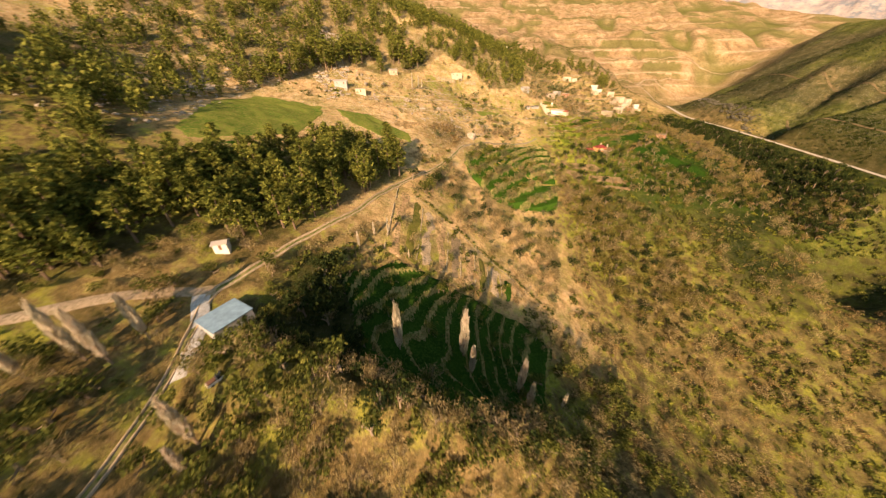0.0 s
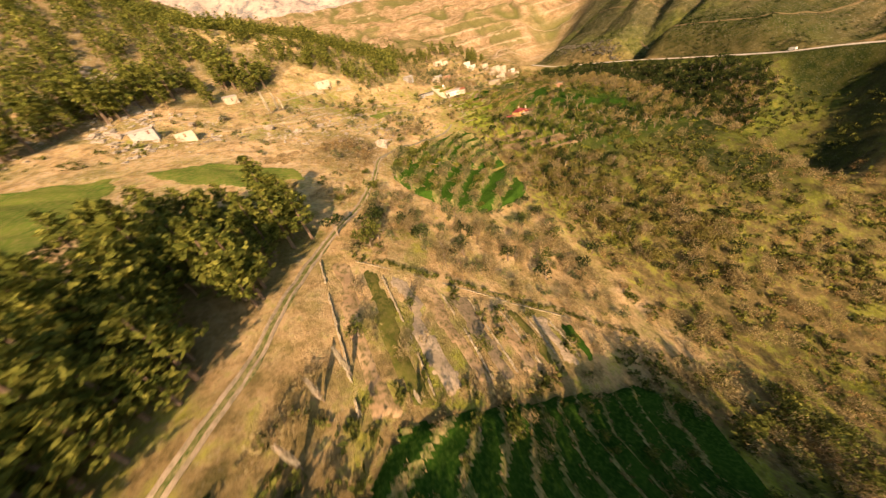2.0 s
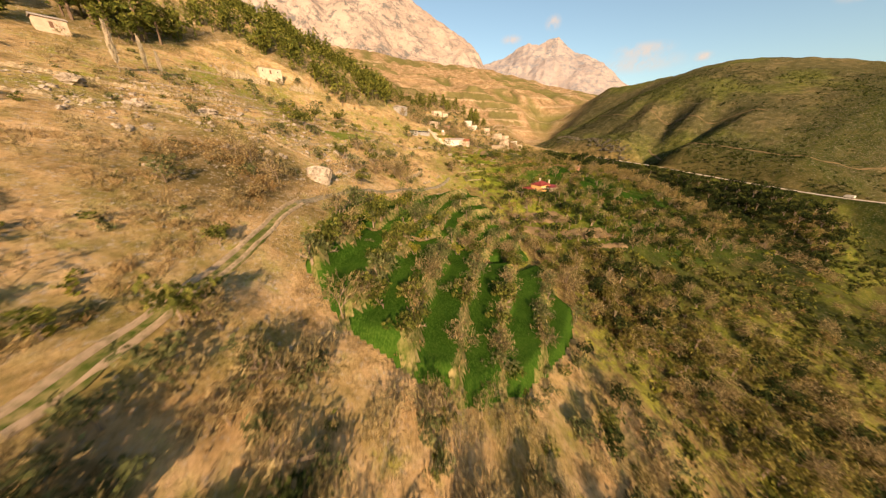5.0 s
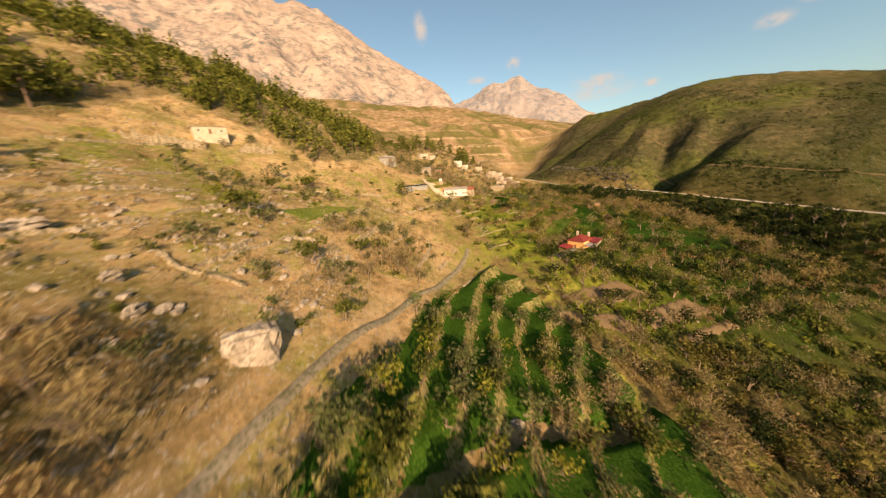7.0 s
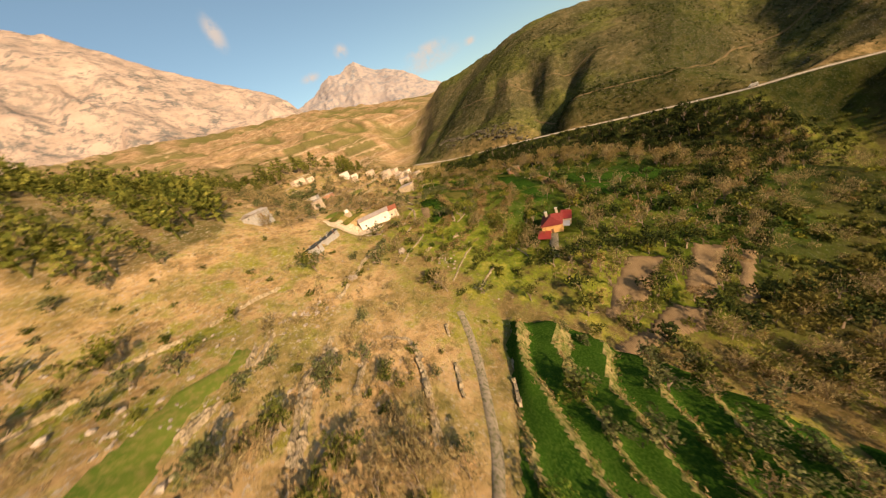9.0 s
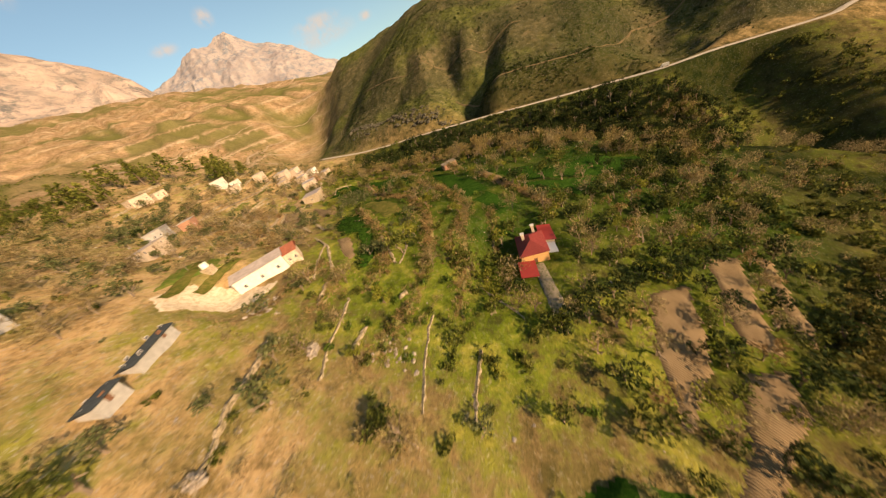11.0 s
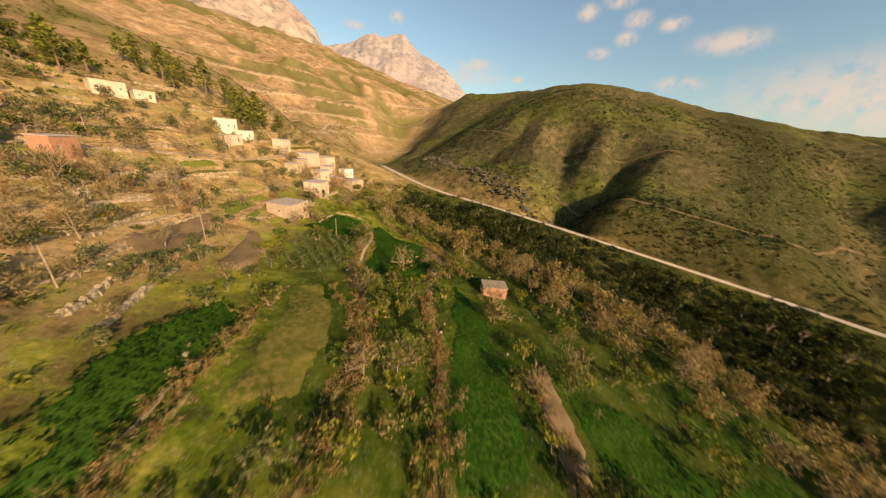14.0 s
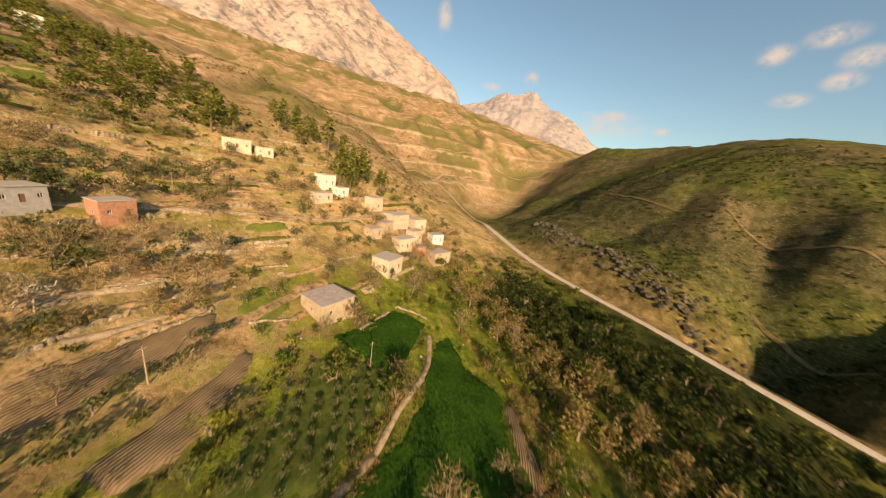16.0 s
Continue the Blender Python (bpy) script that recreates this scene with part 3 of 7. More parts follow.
def unit(v):
    return v / np.maximum(np.linalg.norm(v, axis=-1, keepdims=True), 1e-9)


def leaf_quads(p, size, flat=0.0):
    """Small four-sided leaf sprays at the points p, turned at random; flat: how level they lie."""
    n = len(p)
    a = unit(rng.normal(size=(n, 3)) * [1, 1, 1 - flat])
    b = unit(np.cross(a, rng.normal(size=(n, 3))))
    s = (np.asarray(size) * rng.uniform(0.6, 1.3, n))[:, None]
    a, b = a * s, b * s * 0.6
    v = np.stack([p - a, p - b * 0.9, p + a, p + b], 1).reshape(-1, 3)
    return v, np.arange(4 * n).reshape(n, 4)


def prism(p0, p1, r0, r1, sides=5):
    d = unit(np.asarray(p1, float) - p0)
    u = unit(np.cross(d, [0.3, 0.9, 0.2]))
    w = np.cross(d, u)
    t = np.arange(sides) * 2 * np.pi / sides
    ring = np.cos(t)[:, None] * u + np.sin(t)[:, None] * w
    v = np.vstack([p0 + ring * r0, p1 + ring * r1])
    i = np.arange(sides)
    return v, np.stack([i, (i + 1) % sides, (i + 1) % sides + sides, i + sides], 1)


def join(parts):
    vs, fs, k = [], [], 0
    for v, f in parts:
        vs.append(v)
        fs.append(f + k)
        k += len(v)
    return np.vstack(vs), np.vstack(fs)


def limbs(base, lean, length, radius, depth, spread, kids, out, tips):
    """Branches that fork and thin out; the ends are gathered in tips."""
    end = base + lean * length
    out.append(prism(base, end, radius, radius * 0.62, 5 if depth > 2 else 3))
    if depth == 0:
        tips.append((end, lean))
        return
    for _ in range(kids if depth > 1 else kids + 1):
        d = unit(lean + rng.normal(size=3) * spread + [0, 0, 0.12])
        limbs(base + (end - base) * rng.uniform(0.6, 1.0), d, length * rng.uniform(0.6, 0.82), radius * 0.6, depth - 1, spread, kids, out, tips)


def twigs(tips, n, length, wide):
    """Thin twig slivers that fan out from the branch ends."""
    p = np.array([t[0] for t in tips])[rng.integers(0, len(tips), n)]
    d = unit(np.array([t[1] for t in tips])[rng.integers(0, len(tips), n)] + rng.normal(size=(n, 3)) * 0.7)
    ln = (length * rng.uniform(0.5, 1.2, n))[:, None]
    side = unit(np.cross(d, rng.normal(size=(n, 3)))) * wide
    p = p + rng.normal(size=(n, 3)) * length * 0.25
    v = np.stack([p - side, p + side, p + d * ln + side * 0.3, p + d * ln - side * 0.3], 1).reshape(-1, 3)
    return v, np.arange(4 * n).reshape(n, 4)


def fuzz(h, n, wide, low=0.12):
    """Twigs that fill a rounded crown and point up and outwards."""
    c = rng.normal(size=(5, 3)) * [h * 0.17, h * 0.17, h * 0.09]
    p = c[rng.integers(0, 5, n)] + unit(rng.normal(size=(n, 3))) * (rng.uniform(0.05, 1, n)[:, None] ** 0.45) * [h * 0.3, h * 0.3, h * 0.3]
    p[:, 2] = np.maximum(p[:, 2] + h * 0.55, h * low)
    d = unit(p - [0, 0, h * 0.2] + rng.normal(size=(n, 3)) * h * 0.3)
    ln = (h * 0.115 * rng.uniform(0.6, 1.4, n))[:, None]
    side = unit(np.cross(d, rng.normal(size=(n, 3)))) * wide
    v = np.stack([p - d * ln * 0.5 - side, p - d * ln * 0.5 + side, p + d * ln * 0.5 + side * 0.35, p + d * ln * 0.5 - side * 0.35], 1).reshape(-1, 3)
    return v, np.arange(4 * n).reshape(n, 4)


def bare_tree_shape(h, ntw=220, wide=0.16):
    out, tips = [], []
    limbs(np.array([0, 0, -0.4]), unit(np.array([*rng.normal(size=2) * 0.1, 1.0])), h * 0.36, h * 0.02, 2, 0.5, 3, out, tips)
    return join(out), fuzz(h, ntw, wide, 0.25)


def scrub_shape(h, n, wide):
    stems = [prism(np.array([0, 0, -0.2]), np.array([*rng.normal(size=2) * h * 0.22, h * 0.6]), 0.05, 0.02, 3) for _ in range(2)]
    return join(stems + [fuzz(h, n, wide, 0.05)])


def pine_shape(h, levels=13, per=6, sprays=6, big=0.055):
    trunk = join([prism(np.array([0, 0, -0.6]), np.array([0.1, 0, h * 0.5]), h * 0.028, h * 0.018, 6), prism(np.array([0.1, 0, h * 0.5]), np.array([0, 0.1, h * 0.96]), h * 0.018, 0.03, 5)])
    pts, size = [], []
    for k in range(levels):
        u = k / (levels - 1)
        z, reach = h * (0.26 + 0.72 * u), h * (0.27 * (1 - u) ** 0.6 + 0.045) * rng.uniform(0.7, 1.25)
        for j in range(per if u < 0.8 else per - 2):
            a, r = rng.uniform(0, 2 * np.pi), reach * rng.uniform(0.6, 1.15)
            m = sprays if u < 0.7 else sprays - 2
            t = rng.uniform(0.4, 1.05, m)[:, None]
            c = np.array([math.cos(a), math.sin(a), 0]) * r * t + [0, 0, z] + np.array([0, 0, 1]) * (r * 0.25 * t * t)
            pts.append(c + rng.normal(size=(m, 3)) * [0.3, 0.3, 0.22])
            size.append(np.full(m, h * big))
    return trunk, leaf_quads(np.vstack(pts), np.concatenate(size), 0.5)


def crown_points(n, rx, rz, cz, lumps=7):
    c = rng.normal(size=(lumps, 3)) * [rx * 0.5, rx * 0.5, rz * 0.4]
    p = c[rng.integers(0, lumps, n)] + unit(rng.normal(size=(n, 3))) * (rng.uniform(0.25, 1, n)[:, None] ** 0.5) * [rx * 0.55, rx * 0.55, rz * 0.55]
    return p + [0, 0, cz]


def leafy_tree_shape(h, n=230, size=0.3):
    out, tips = [], []
    limbs(np.array([0, 0, -0.4]), np.array([0.05, 0.03, 1.0]), h * 0.3, h * 0.045, 2, 0.55, 3, out, tips)
    return join(out), leaf_quads(crown_points(n, h * 0.42, h * 0.36, h * 0.62), size)


def poplar_shape(h):
    trunk = prism(np.array([0, 0, -0.6]), np.array([0.15, 0.1, h]), h * 0.018, 0.02, 6)
    n = 420
    u = rng.uniform(0.18, 1, n)
    rad = h * 0.07 * np.sin(np.pi * np.clip(u, 0.12, 0.97)) ** 0.8
    a = rng.uniform(0, 2 * np.pi, n)
    p = np.stack([np.cos(a) * rad * rng.uniform(0.1, 1, n), np.sin(a) * rad * rng.uniform(0.1, 1, n), u * h * 0.93], 1)
    d = unit(np.stack([np.cos(a) * 0.16, np.sin(a) * 0.16, np.ones(n)], 1))
    side = unit(np.cross(d, rng.normal(size=(n, 3)))) * 0.14
    ln = rng.uniform(0.8, 1.8, n)[:, None]
    v = np.stack([p - side, p + side, p + d * ln + side * 0.3, p + d * ln - side * 0.3], 1).reshape(-1, 3)
    return trunk, (v, np.arange(4 * n).reshape(n, 4))


def tree_meshes(shape, bark, leaf):
    (tv, tf), (cv, cf) = shape
    return mesh_np("trunk", tv, tf, M[bark]), mesh_np("crown", cv, cf, M[leaf])


def plant_tree(name, meshes, x, y, z, scale, turn, label, category, group):
    root = tagged(new(name), label, category, group)
    root.empty_display_size = 0.5
    root.matrix_basis = pose(x, y, z, 0, 0, turn) @ Matrix.Diagonal((scale, scale, scale * rng.uniform(0.9, 1.15), 1))
    for part_name, me in zip(("trunk", "crown"), meshes):
        o = new(part_name, me)
        o.parent = root
    return root


def scatter(poly, density, seed, gap=0.0, gap_scale=18.0, keep_off=7.0):
    """Random places in a plan polygon, so many for each 100 square metres, with thinner spots."""
    r = np.random.default_rng(seed)
    p = np.array(poly, float)
    lo, hi = p.min(0), p.max(0)
    n = int(np.prod(hi - lo) / 100 * density)
    x, y = r.uniform(lo[0], hi[0], n), r.uniform(lo[1], hi[1], n)
    ok = inside(x, y, poly)
    if gap:
        ok &= fnoise(x, y, gap_scale, seed % 50 + 3, 2) > gap - 1
    x, y = x[ok], y[ok]
    if len(x):
        ok = (near(x, y, ROAD_LINE)[0] > keep_off) & (near(x, y, TRACK_LINE)[0] > keep_off * 0.6)
        for hx, hy, hr in CLEAR:
            ok &= np.hypot(x - hx, y - hy) > hr
        x, y = x[ok], y[ok]
    return x, y


def stuff(name, shapes, x, y, smin, smax, material, label, category, seed, sink=0.1, tall=1.0):
    """Many plants in one mesh."""
    r = np.random.default_rng(seed)
    if not len(x):
        return None
    z = height(x, y)
    which, vs, fs, k = r.integers(0, len(shapes), len(x)), [], [], 0
    for w, (v, f) in enumerate(shapes):
        i = np.where(which == w)[0]
        if not len(i):
            continue
        a, s = r.uniform(0, 2 * np.pi, len(i)), r.uniform(smin, smax, len(i))
        c, q = np.cos(a)[:, None], np.sin(a)[:, None]
        px = (v[None, :, 0] * c - v[None, :, 1] * q) * s[:, None] + x[i][:, None]
        py = (v[None, :, 0] * q + v[None, :, 1] * c) * s[:, None] + y[i][:, None]
        pz = v[None, :, 2] * s[:, None] * tall + (z[i] - sink * s)[:, None]
        vs.append(np.stack([px, py, pz], -1).reshape(-1, 3))
        fs.append((f[None] + (np.arange(len(i)) * len(v))[:, None, None] + k).reshape(-1, f.shape[1]))
        k += len(i) * len(v)
    return thing_np(name, np.vstack(vs), np.vstack(fs), material, label=label, category=category, kind="stuff")


# ---- plan of fields and ways ----
TRACK = np.array([(-72, -8), (-73, 20), (-74, 38), (-77, 57), (-79, 71), (-74, 81), (-64, 100), (-47, 126), (-36, 150), (-27, 168), (-17, 184), (-6, 200), (6, 223), (13, 239), (19, 250), (26, 258), (37, 269), (51, 279), (61, 286), (72, 292), (85, 301), (94, 308), (100, 313.5)], float)
TRACK_LINE = curve(TRACK, 6)
TERRACES = [(14, 226), (24, 246), (32, 256), (44, 266), (58, 277), (80, 289), (100, 294), (108, 290), (108, 262), (104, 236), (100, 216), (80, 204), (56, 198), (36, 199), (22, 206)]
TERRACE_NORTH = [(24, 247), (32, 258), (44, 269), (58, 280), (74, 289), (90, 298), (103, 303), (110, 294), (108, 262), (105, 246), (84, 243), (62, 250), (44, 246)]
TERRACE_SOUTH = [(15, 224), (23, 245), (43, 245), (62, 248.5), (84, 241.5), (105, 244), (100, 216), (80, 204), (56, 196), (36, 194), (22, 206)]
DARK_FIELD = [(-44, 93), (-23, 112), (5, 108), (41, 104), (57, 92), (37, 50), (3, 42), (-28, 58)]
MEADOW = [(-139, 152), (-152, 205), (-142, 236), (-112, 243), (-94, 244), (-90, 216), (-92, 182), (-102, 170), (-115, 156), (-128, 146)]
FIELD_A = [(232, 425), (243, 430), (257, 437), (266, 429), (259, 420), (250, 412), (241, 402), (237, 406), (238, 415)]
FIELD_B = [(266, 422), (273, 422), (272, 409), (276, 399), (267, 385), (258, 372), (240, 372), (226, 387), (240, 394), (248, 402), (255, 411)]
GROVE = [(220, 409), (227, 417), (243, 415), (241, 401), (229, 391), (225, 387), (209, 392), (212, 400)]
FIELDS = [
    ("grove_ground", GROVE, 0, "grove_soil", "dark grass under the olive grove"),
    ("terraced_field", TERRACE_NORTH, 3.6, "crop", "narrow bright green crop terraces between dry stone walls"),
    ("terraced_field", TERRACE_SOUTH, 6.0, "crop", "broad green crop terraces between pale stone banks"),
    # The darker wheat colour puts part of the shade into these crop terraces.
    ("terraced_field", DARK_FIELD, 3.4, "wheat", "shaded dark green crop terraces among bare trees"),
    ("terraced_field", [(-122, 123), (-118, 145), (-110, 160), (-98, 132), (-109, 112)], 2.0, "crop", "small stepped green terraces behind the pines"),
    ("meadow", [(-89, 248), (-62, 250), (-29, 234), (-40, 214), (-70, 224)], 0, "meadow", "narrow green meadow strip beside the bright meadow"),
    ("meadow", MEADOW, 0, "meadow", "bright green meadow below the pine forest"),
    ("meadow", [(-42, 240), (-37, 222), (-22, 220), (-27, 236)], 0, "meadow", "small green meadow beside the dirt track"),
    ("meadow", [(33, 327), (46, 334), (60, 341), (64, 337), (52, 329), (40, 320)], 0, "meadow", "narrow green grass strip on the dry slope"),
    ("field", FIELD_A, 0, "wheat", "dark green young wheat field below the village"),
    ("field", FIELD_B, 0, "wheat", "dark green young wheat field with a bowed edge"),
    ("ploughed_field", [(233, 328), (237, 325), (222, 312), (211, 309), (210, 314), (219, 321)], 0, "plough", "narrow brown ploughed strip between hedges"),
    ("field", [(254, 364), (244, 345), (226, 330), (206, 319), (196, 327), (214, 341)], 0, "wheat", "green crop field among bare bushes"),
    ("field", [(232, 320), (241, 306), (238, 292), (254, 271), (255, 252), (247, 241), (231, 252), (222, 276), (219, 290), (216, 306)], 0, "wheat", "long green crop field above the river trees"),
    ("field", [(195, 326), (205, 318.5), (190, 307), (180, 312)], 0, "wheat", "dark green crop strip between grassy banks"),
    ("field", [(200, 302), (214, 306), (217, 290), (222, 272), (208, 276), (200, 288)], 0, "wheat", "dark green crop plot among leafless trees"),
    ("vegetable_field", [(192, 386), (194, 377), (180, 362), (162, 349), (155, 348), (147, 348), (146, 351), (149, 354), (156, 355), (168, 363), (166, 368), (179, 381)], 0, "green_rows", "dark leafy vegetable rows beside a ploughed patch"),
    ("meadow", [(206, 385), (215, 384), (212, 376), (204, 363), (191, 352), (180, 358), (193, 370)], 0, "pasture", "flat olive green grass field between hedges"),
    ("ploughed_field", [(194, 401), (200, 407), (205, 414), (214, 425), (215, 418), (211, 408), (206, 400), (200, 396)], 0, "plough", "brown ploughed field with straight furrows"),
    ("ploughed_field", [(182, 416), (185, 420), (192, 426), (207, 435), (209, 428), (199, 418), (192, 409), (186, 405)], 0, "plough", "greyish brown ploughed terrace"),
    ("ploughed_field", [(273, 395), (278, 394), (267, 374), (260, 371), (265, 382)], 0, "plough", "pale bare soil strip beside the wheat"),
    ("ploughed_field", [(162, 369), (167, 364), (161, 359.5), (155, 355), (150, 355), (152, 359), (157, 364)], 0, "plough", "small ploughed patch with pale furrows"),
    ("ploughed_field", [(168, 258), (172, 248), (154, 252), (137, 256), (139, 263), (154, 261)], 0, "plough", "brown soil plot striped by tree shadows"),
    ("ploughed_field", [(133, 266), (136, 257), (125, 260), (116, 267), (105, 275), (107, 280), (117, 274)], 0, "plough", "long brown soil plot above the thicket"),
    ("ploughed_field", [(171, 246), (172, 240), (152, 245), (142, 245), (140, 252), (154, 249)], 0, "plough", "narrow brown soil plot with tractor ruts"),
    ("ploughed_field", [(151, 277), (158, 265), (140, 268), (131, 271), (120, 278), (111, 283), (135, 280)], 0, "plough", "small brown soil plot below the red-roofed house"),
    ("yard", [(118, 381), (121, 391), (130, 391), (137, 388), (140, 371), (133, 372), (124, 379)], 0, "yard_earth", "bare pale yard in front of the white house"),
    ("meadow", [(123, 392), (133, 392), (143, 393), (149, 402), (142, 407), (134, 403)], 0, "meadow", "small green meadow above the pale yard"),
    ("meadow", [(210, 432), (212, 443), (224, 450), (224, 436), (218, 427)], 0, "meadow", "green garden plot beside the slab-roofed house"),
    ("meadow", [(136, 540), (143, 538), (148, 548), (143, 563), (137, 559)], 0, "meadow", "small green meadow on the terraces above the village"),
    ("meadow", [(120, 578), (126, 577), (137, 580), (136, 588), (122, 592)], 0, "meadow", "narrow green meadow between trees above the village"),
    ("meadow", [(210, 475), (212, 479), (224, 485), (228, 478), (216, 473)], 0, "meadow", "small bright green plot on a village terrace"),
]
for k, (ma, what) in enumerate((("red_soil", "narrow strip of bare reddish soil"), ("pasture", "narrow strip of olive grass"), ("dirt", "narrow strip of pale tilled soil"), ("red_soil", "narrow strip of bare reddish soil"), ("garden_soil", "narrow strip of brown soil"),
                                ("red_soil", "narrow strip of bare reddish soil"), ("pasture", "narrow strip of olive grass"), ("dirt", "narrow strip of pale tilled soil"), ("crop", "narrow green vegetable strip"))):
    a = -27 + 7.6 * k
    FIELDS.append(("garden_plot", [(a, 113), (a + 5.4, 112), (a + 7.0, 149 - 0.57 * (a + 7)), (a + 1.4, 149 - 0.57 * (a + 1.4))], 0, ma, what + " below the stone bank"))
M["green_rows"] = M["crop"]
CLEAR = [(214, 384, 9), (204, 398, 6), (167, 302, 13), (153, 299, 9), (143, 296, 6), (143, 377, 14), (129, 382, 11), (110, 371, 9), (-69, 61, 12), (234, 441, 10), (262, 352, 8)]


def tufts(p, where):
    """Clumps of dry and green grass standing on the banks between terraces."""
    r = np.random.default_rng(len(p))
    for material, share, what in (("straw", 0.5, "clumps of dry grass on terrace banks"), ("bush", 0.25, "low green weeds on terrace banks")):
        k = p[r.uniform(size=len(p)) < share]
        n = len(k) * 4
        base = np.repeat(k, 4, axis=0) + r.normal(size=(n, 3)) * [0.25, 0.25, 0]
        d = unit(r.normal(size=(n, 3)) * [0.45, 0.45, 0] + [0, 0, 1]) * r.uniform(0.4, 0.9, n)[:, None]
        side = unit(np.cross(d, r.normal(size=(n, 3)))) * 0.13
        v = np.stack([base - side, base + side, base + d + side * 0.3, base + d - side * 0.3], 1).reshape(-1, 3)
        if n:
            thing_np("bank_grass", v, np.arange(4 * n).reshape(n, 4), M[material], label=what, category="grass", kind="stuff")


def build_field(name, poly, step, material, label):
    """Ground of a field, wavy at its edges; with a step it climbs in terraces held by walls."""
    p = np.array(poly, float)
    lo, hi = p.min(0) - 1, p.max(0) + 1
    cell = 0.9
    xs, ys = np.arange(lo[0], hi[0], cell), np.arange(lo[1], hi[1], cell)
    gx, gy = np.meshgrid(xs, ys)
    x, y = gx.ravel(), gy.ravel()
    wob = 0.8 if material == "plough" else 2.2
    ok = inside(x + wob * fnoise(x, y, 9, 11), y + wob * fnoise(x, y, 9, 12), poly)
    z = height(x, y)
    if step:
        q = (z + (4.0 if material == "wheat" else 1.6) * fnoise(x, y, 30, 13, 3)) / step
        fr = q - np.floor(q)
        rim, _, _ = near(x, y, np.array(list(poly) + [poly[0]], float))
        z = z + (step * (ss(0.66, 1.0, fr) - fr) + step * 0.9) * ss(0.5, 4.0, rim)
    else:
        z = z + (0.45 if material == "plough" else 0.14)
    z = z + 0.12 * fnoise(x, y, 1.6, 14, 2)
    faces = grid_faces(len(xs), len(ys))
    faces = faces[ok[faces].all(1)]
    if not len(faces):
        return
    # edges drop below the ground so that each field has a bank
    edge = np.ones(len(x), bool)
    cnt = np.bincount(faces.ravel(), minlength=len(x))
    edge = cnt < 4
    z = np.where(edge, height(x, y) - 0.12, z + 0.12)
    v = np.stack([x, y, z], 1)
    a, b = v[faces[:, 1]] - v[faces[:, 0]], v[faces[:, 3]] - v[faces[:, 0]]
    nz = unit(np.cross(a, b))[:, 2]
    root = tagged(new(name), label, "field", kind="structure")
    flat_faces = nz > -2
    if step:
        steep = q[faces].mean(1)
        flat_faces = (steep - np.floor(steep) < 0.76 + 0.12 * fnoise(x, y, 5, 29, 2)[faces[:, 0]])
        r = np.random.default_rng(len(faces))
        on_bank = np.repeat(faces[~flat_faces][:, 0], 2)
        on_bank = on_bank[r.uniform(size=len(on_bank)) < 0.8]
        tufts(np.column_stack([x[on_bank], y[on_bank], z[on_bank]]) + r.normal(size=(len(on_bank), 3)) * [0.4, 0.4, 0.05], label)
    for part_name, pick, mt in (("tread", flat_faces, material), ("stone_bank", ~flat_faces, "bank")):
        f = faces[pick]
        if len(f):
            used, inv = np.unique(f, return_inverse=True)
            thing_np(part_name, v[used], inv.reshape(f.shape), M[mt], parent=root, smooth=part_name == "tread")


def strip(name, line, width, material, label, lift=0.22, z=None, category="road", dz=None):
    """A way of given width that follows the ground."""
    c = np.asarray(line, float)
    d = np.gradient(c[:, :2], axis=0)
    side = np.stack([-d[:, 1], d[:, 0]], 1) / np.maximum(np.linalg.norm(d, axis=1), 1e-6)[:, None]
    offs = np.linspace(-0.5, 0.5, 5) * width
    rows = []
    zc = height(c[:, 0], c[:, 1])
    for o in offs:
        q = c[:, :2] + side * (o * (1 + (0.1 if width > 3 or material in ("concrete", "dirt") else 0.6) * fnoise(c[:, 0] + 7 * np.sign(o), c[:, 1], 6, 15)))[:, None]
        h = (zc * 0.5 + height(q[:, 0], q[:, 1]) * 0.5) + lift - (0.45 if abs(o) > width * 0.49 else 0)
        rows.append(np.column_stack([q, h]))
    v = np.stack(rows, 1).reshape(-1, 3)
    return thing_np(name, v, grid_faces(5, len(c)), M[material], smooth=True, label=label, category=category, kind="structure")


def resample(c, step):
    c = np.asarray(c, float)
    s = np.concatenate([[0], np.cumsum(np.linalg.norm(np.diff(c[:, :2], axis=0), axis=1))])
    t = np.arange(0, s[-1], step)
    return np.stack([np.interp(t, s, c[:, k]) for k in range(c.shape[1])], 1)


strip("road", resample(ROAD_LINE, 3), 6.0, "gravel", "pale gravel road cut into the hillside above the river", 0.3)
track_mid = resample(TRACK_LINE[: 6 * 14], 1.5)
across = np.gradient(track_mid[:, :2], axis=0)
across = np.stack([-across[:, 1], across[:, 0]], 1) / np.linalg.norm(across, axis=1)[:, None]
strip("dirt_track", track_mid, 2.6, "bank", "grassy middle of a two-rut dirt track", 0.2)
for o in (-0.85, 0.85):
    strip("wheel_rut", track_mid[:, :2] + across * o, 0.85, "dirt", "pale worn wheel rut of the dirt track", 0.42)
strip("lane", resample(TRACK_LINE[6 * 14 - 2 :], 1.5), 2.2, "concrete", "narrow grey lane beside the green terraces", 0.3)
strip("side_road", resample(curve(np.array([(-120, 50), (-101, 64), (-90, 69), (-78, 74)], float)), 2), 5.0, "dirt", "dirt road leading to the blue-roofed house", 0.25)
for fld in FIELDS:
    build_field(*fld)

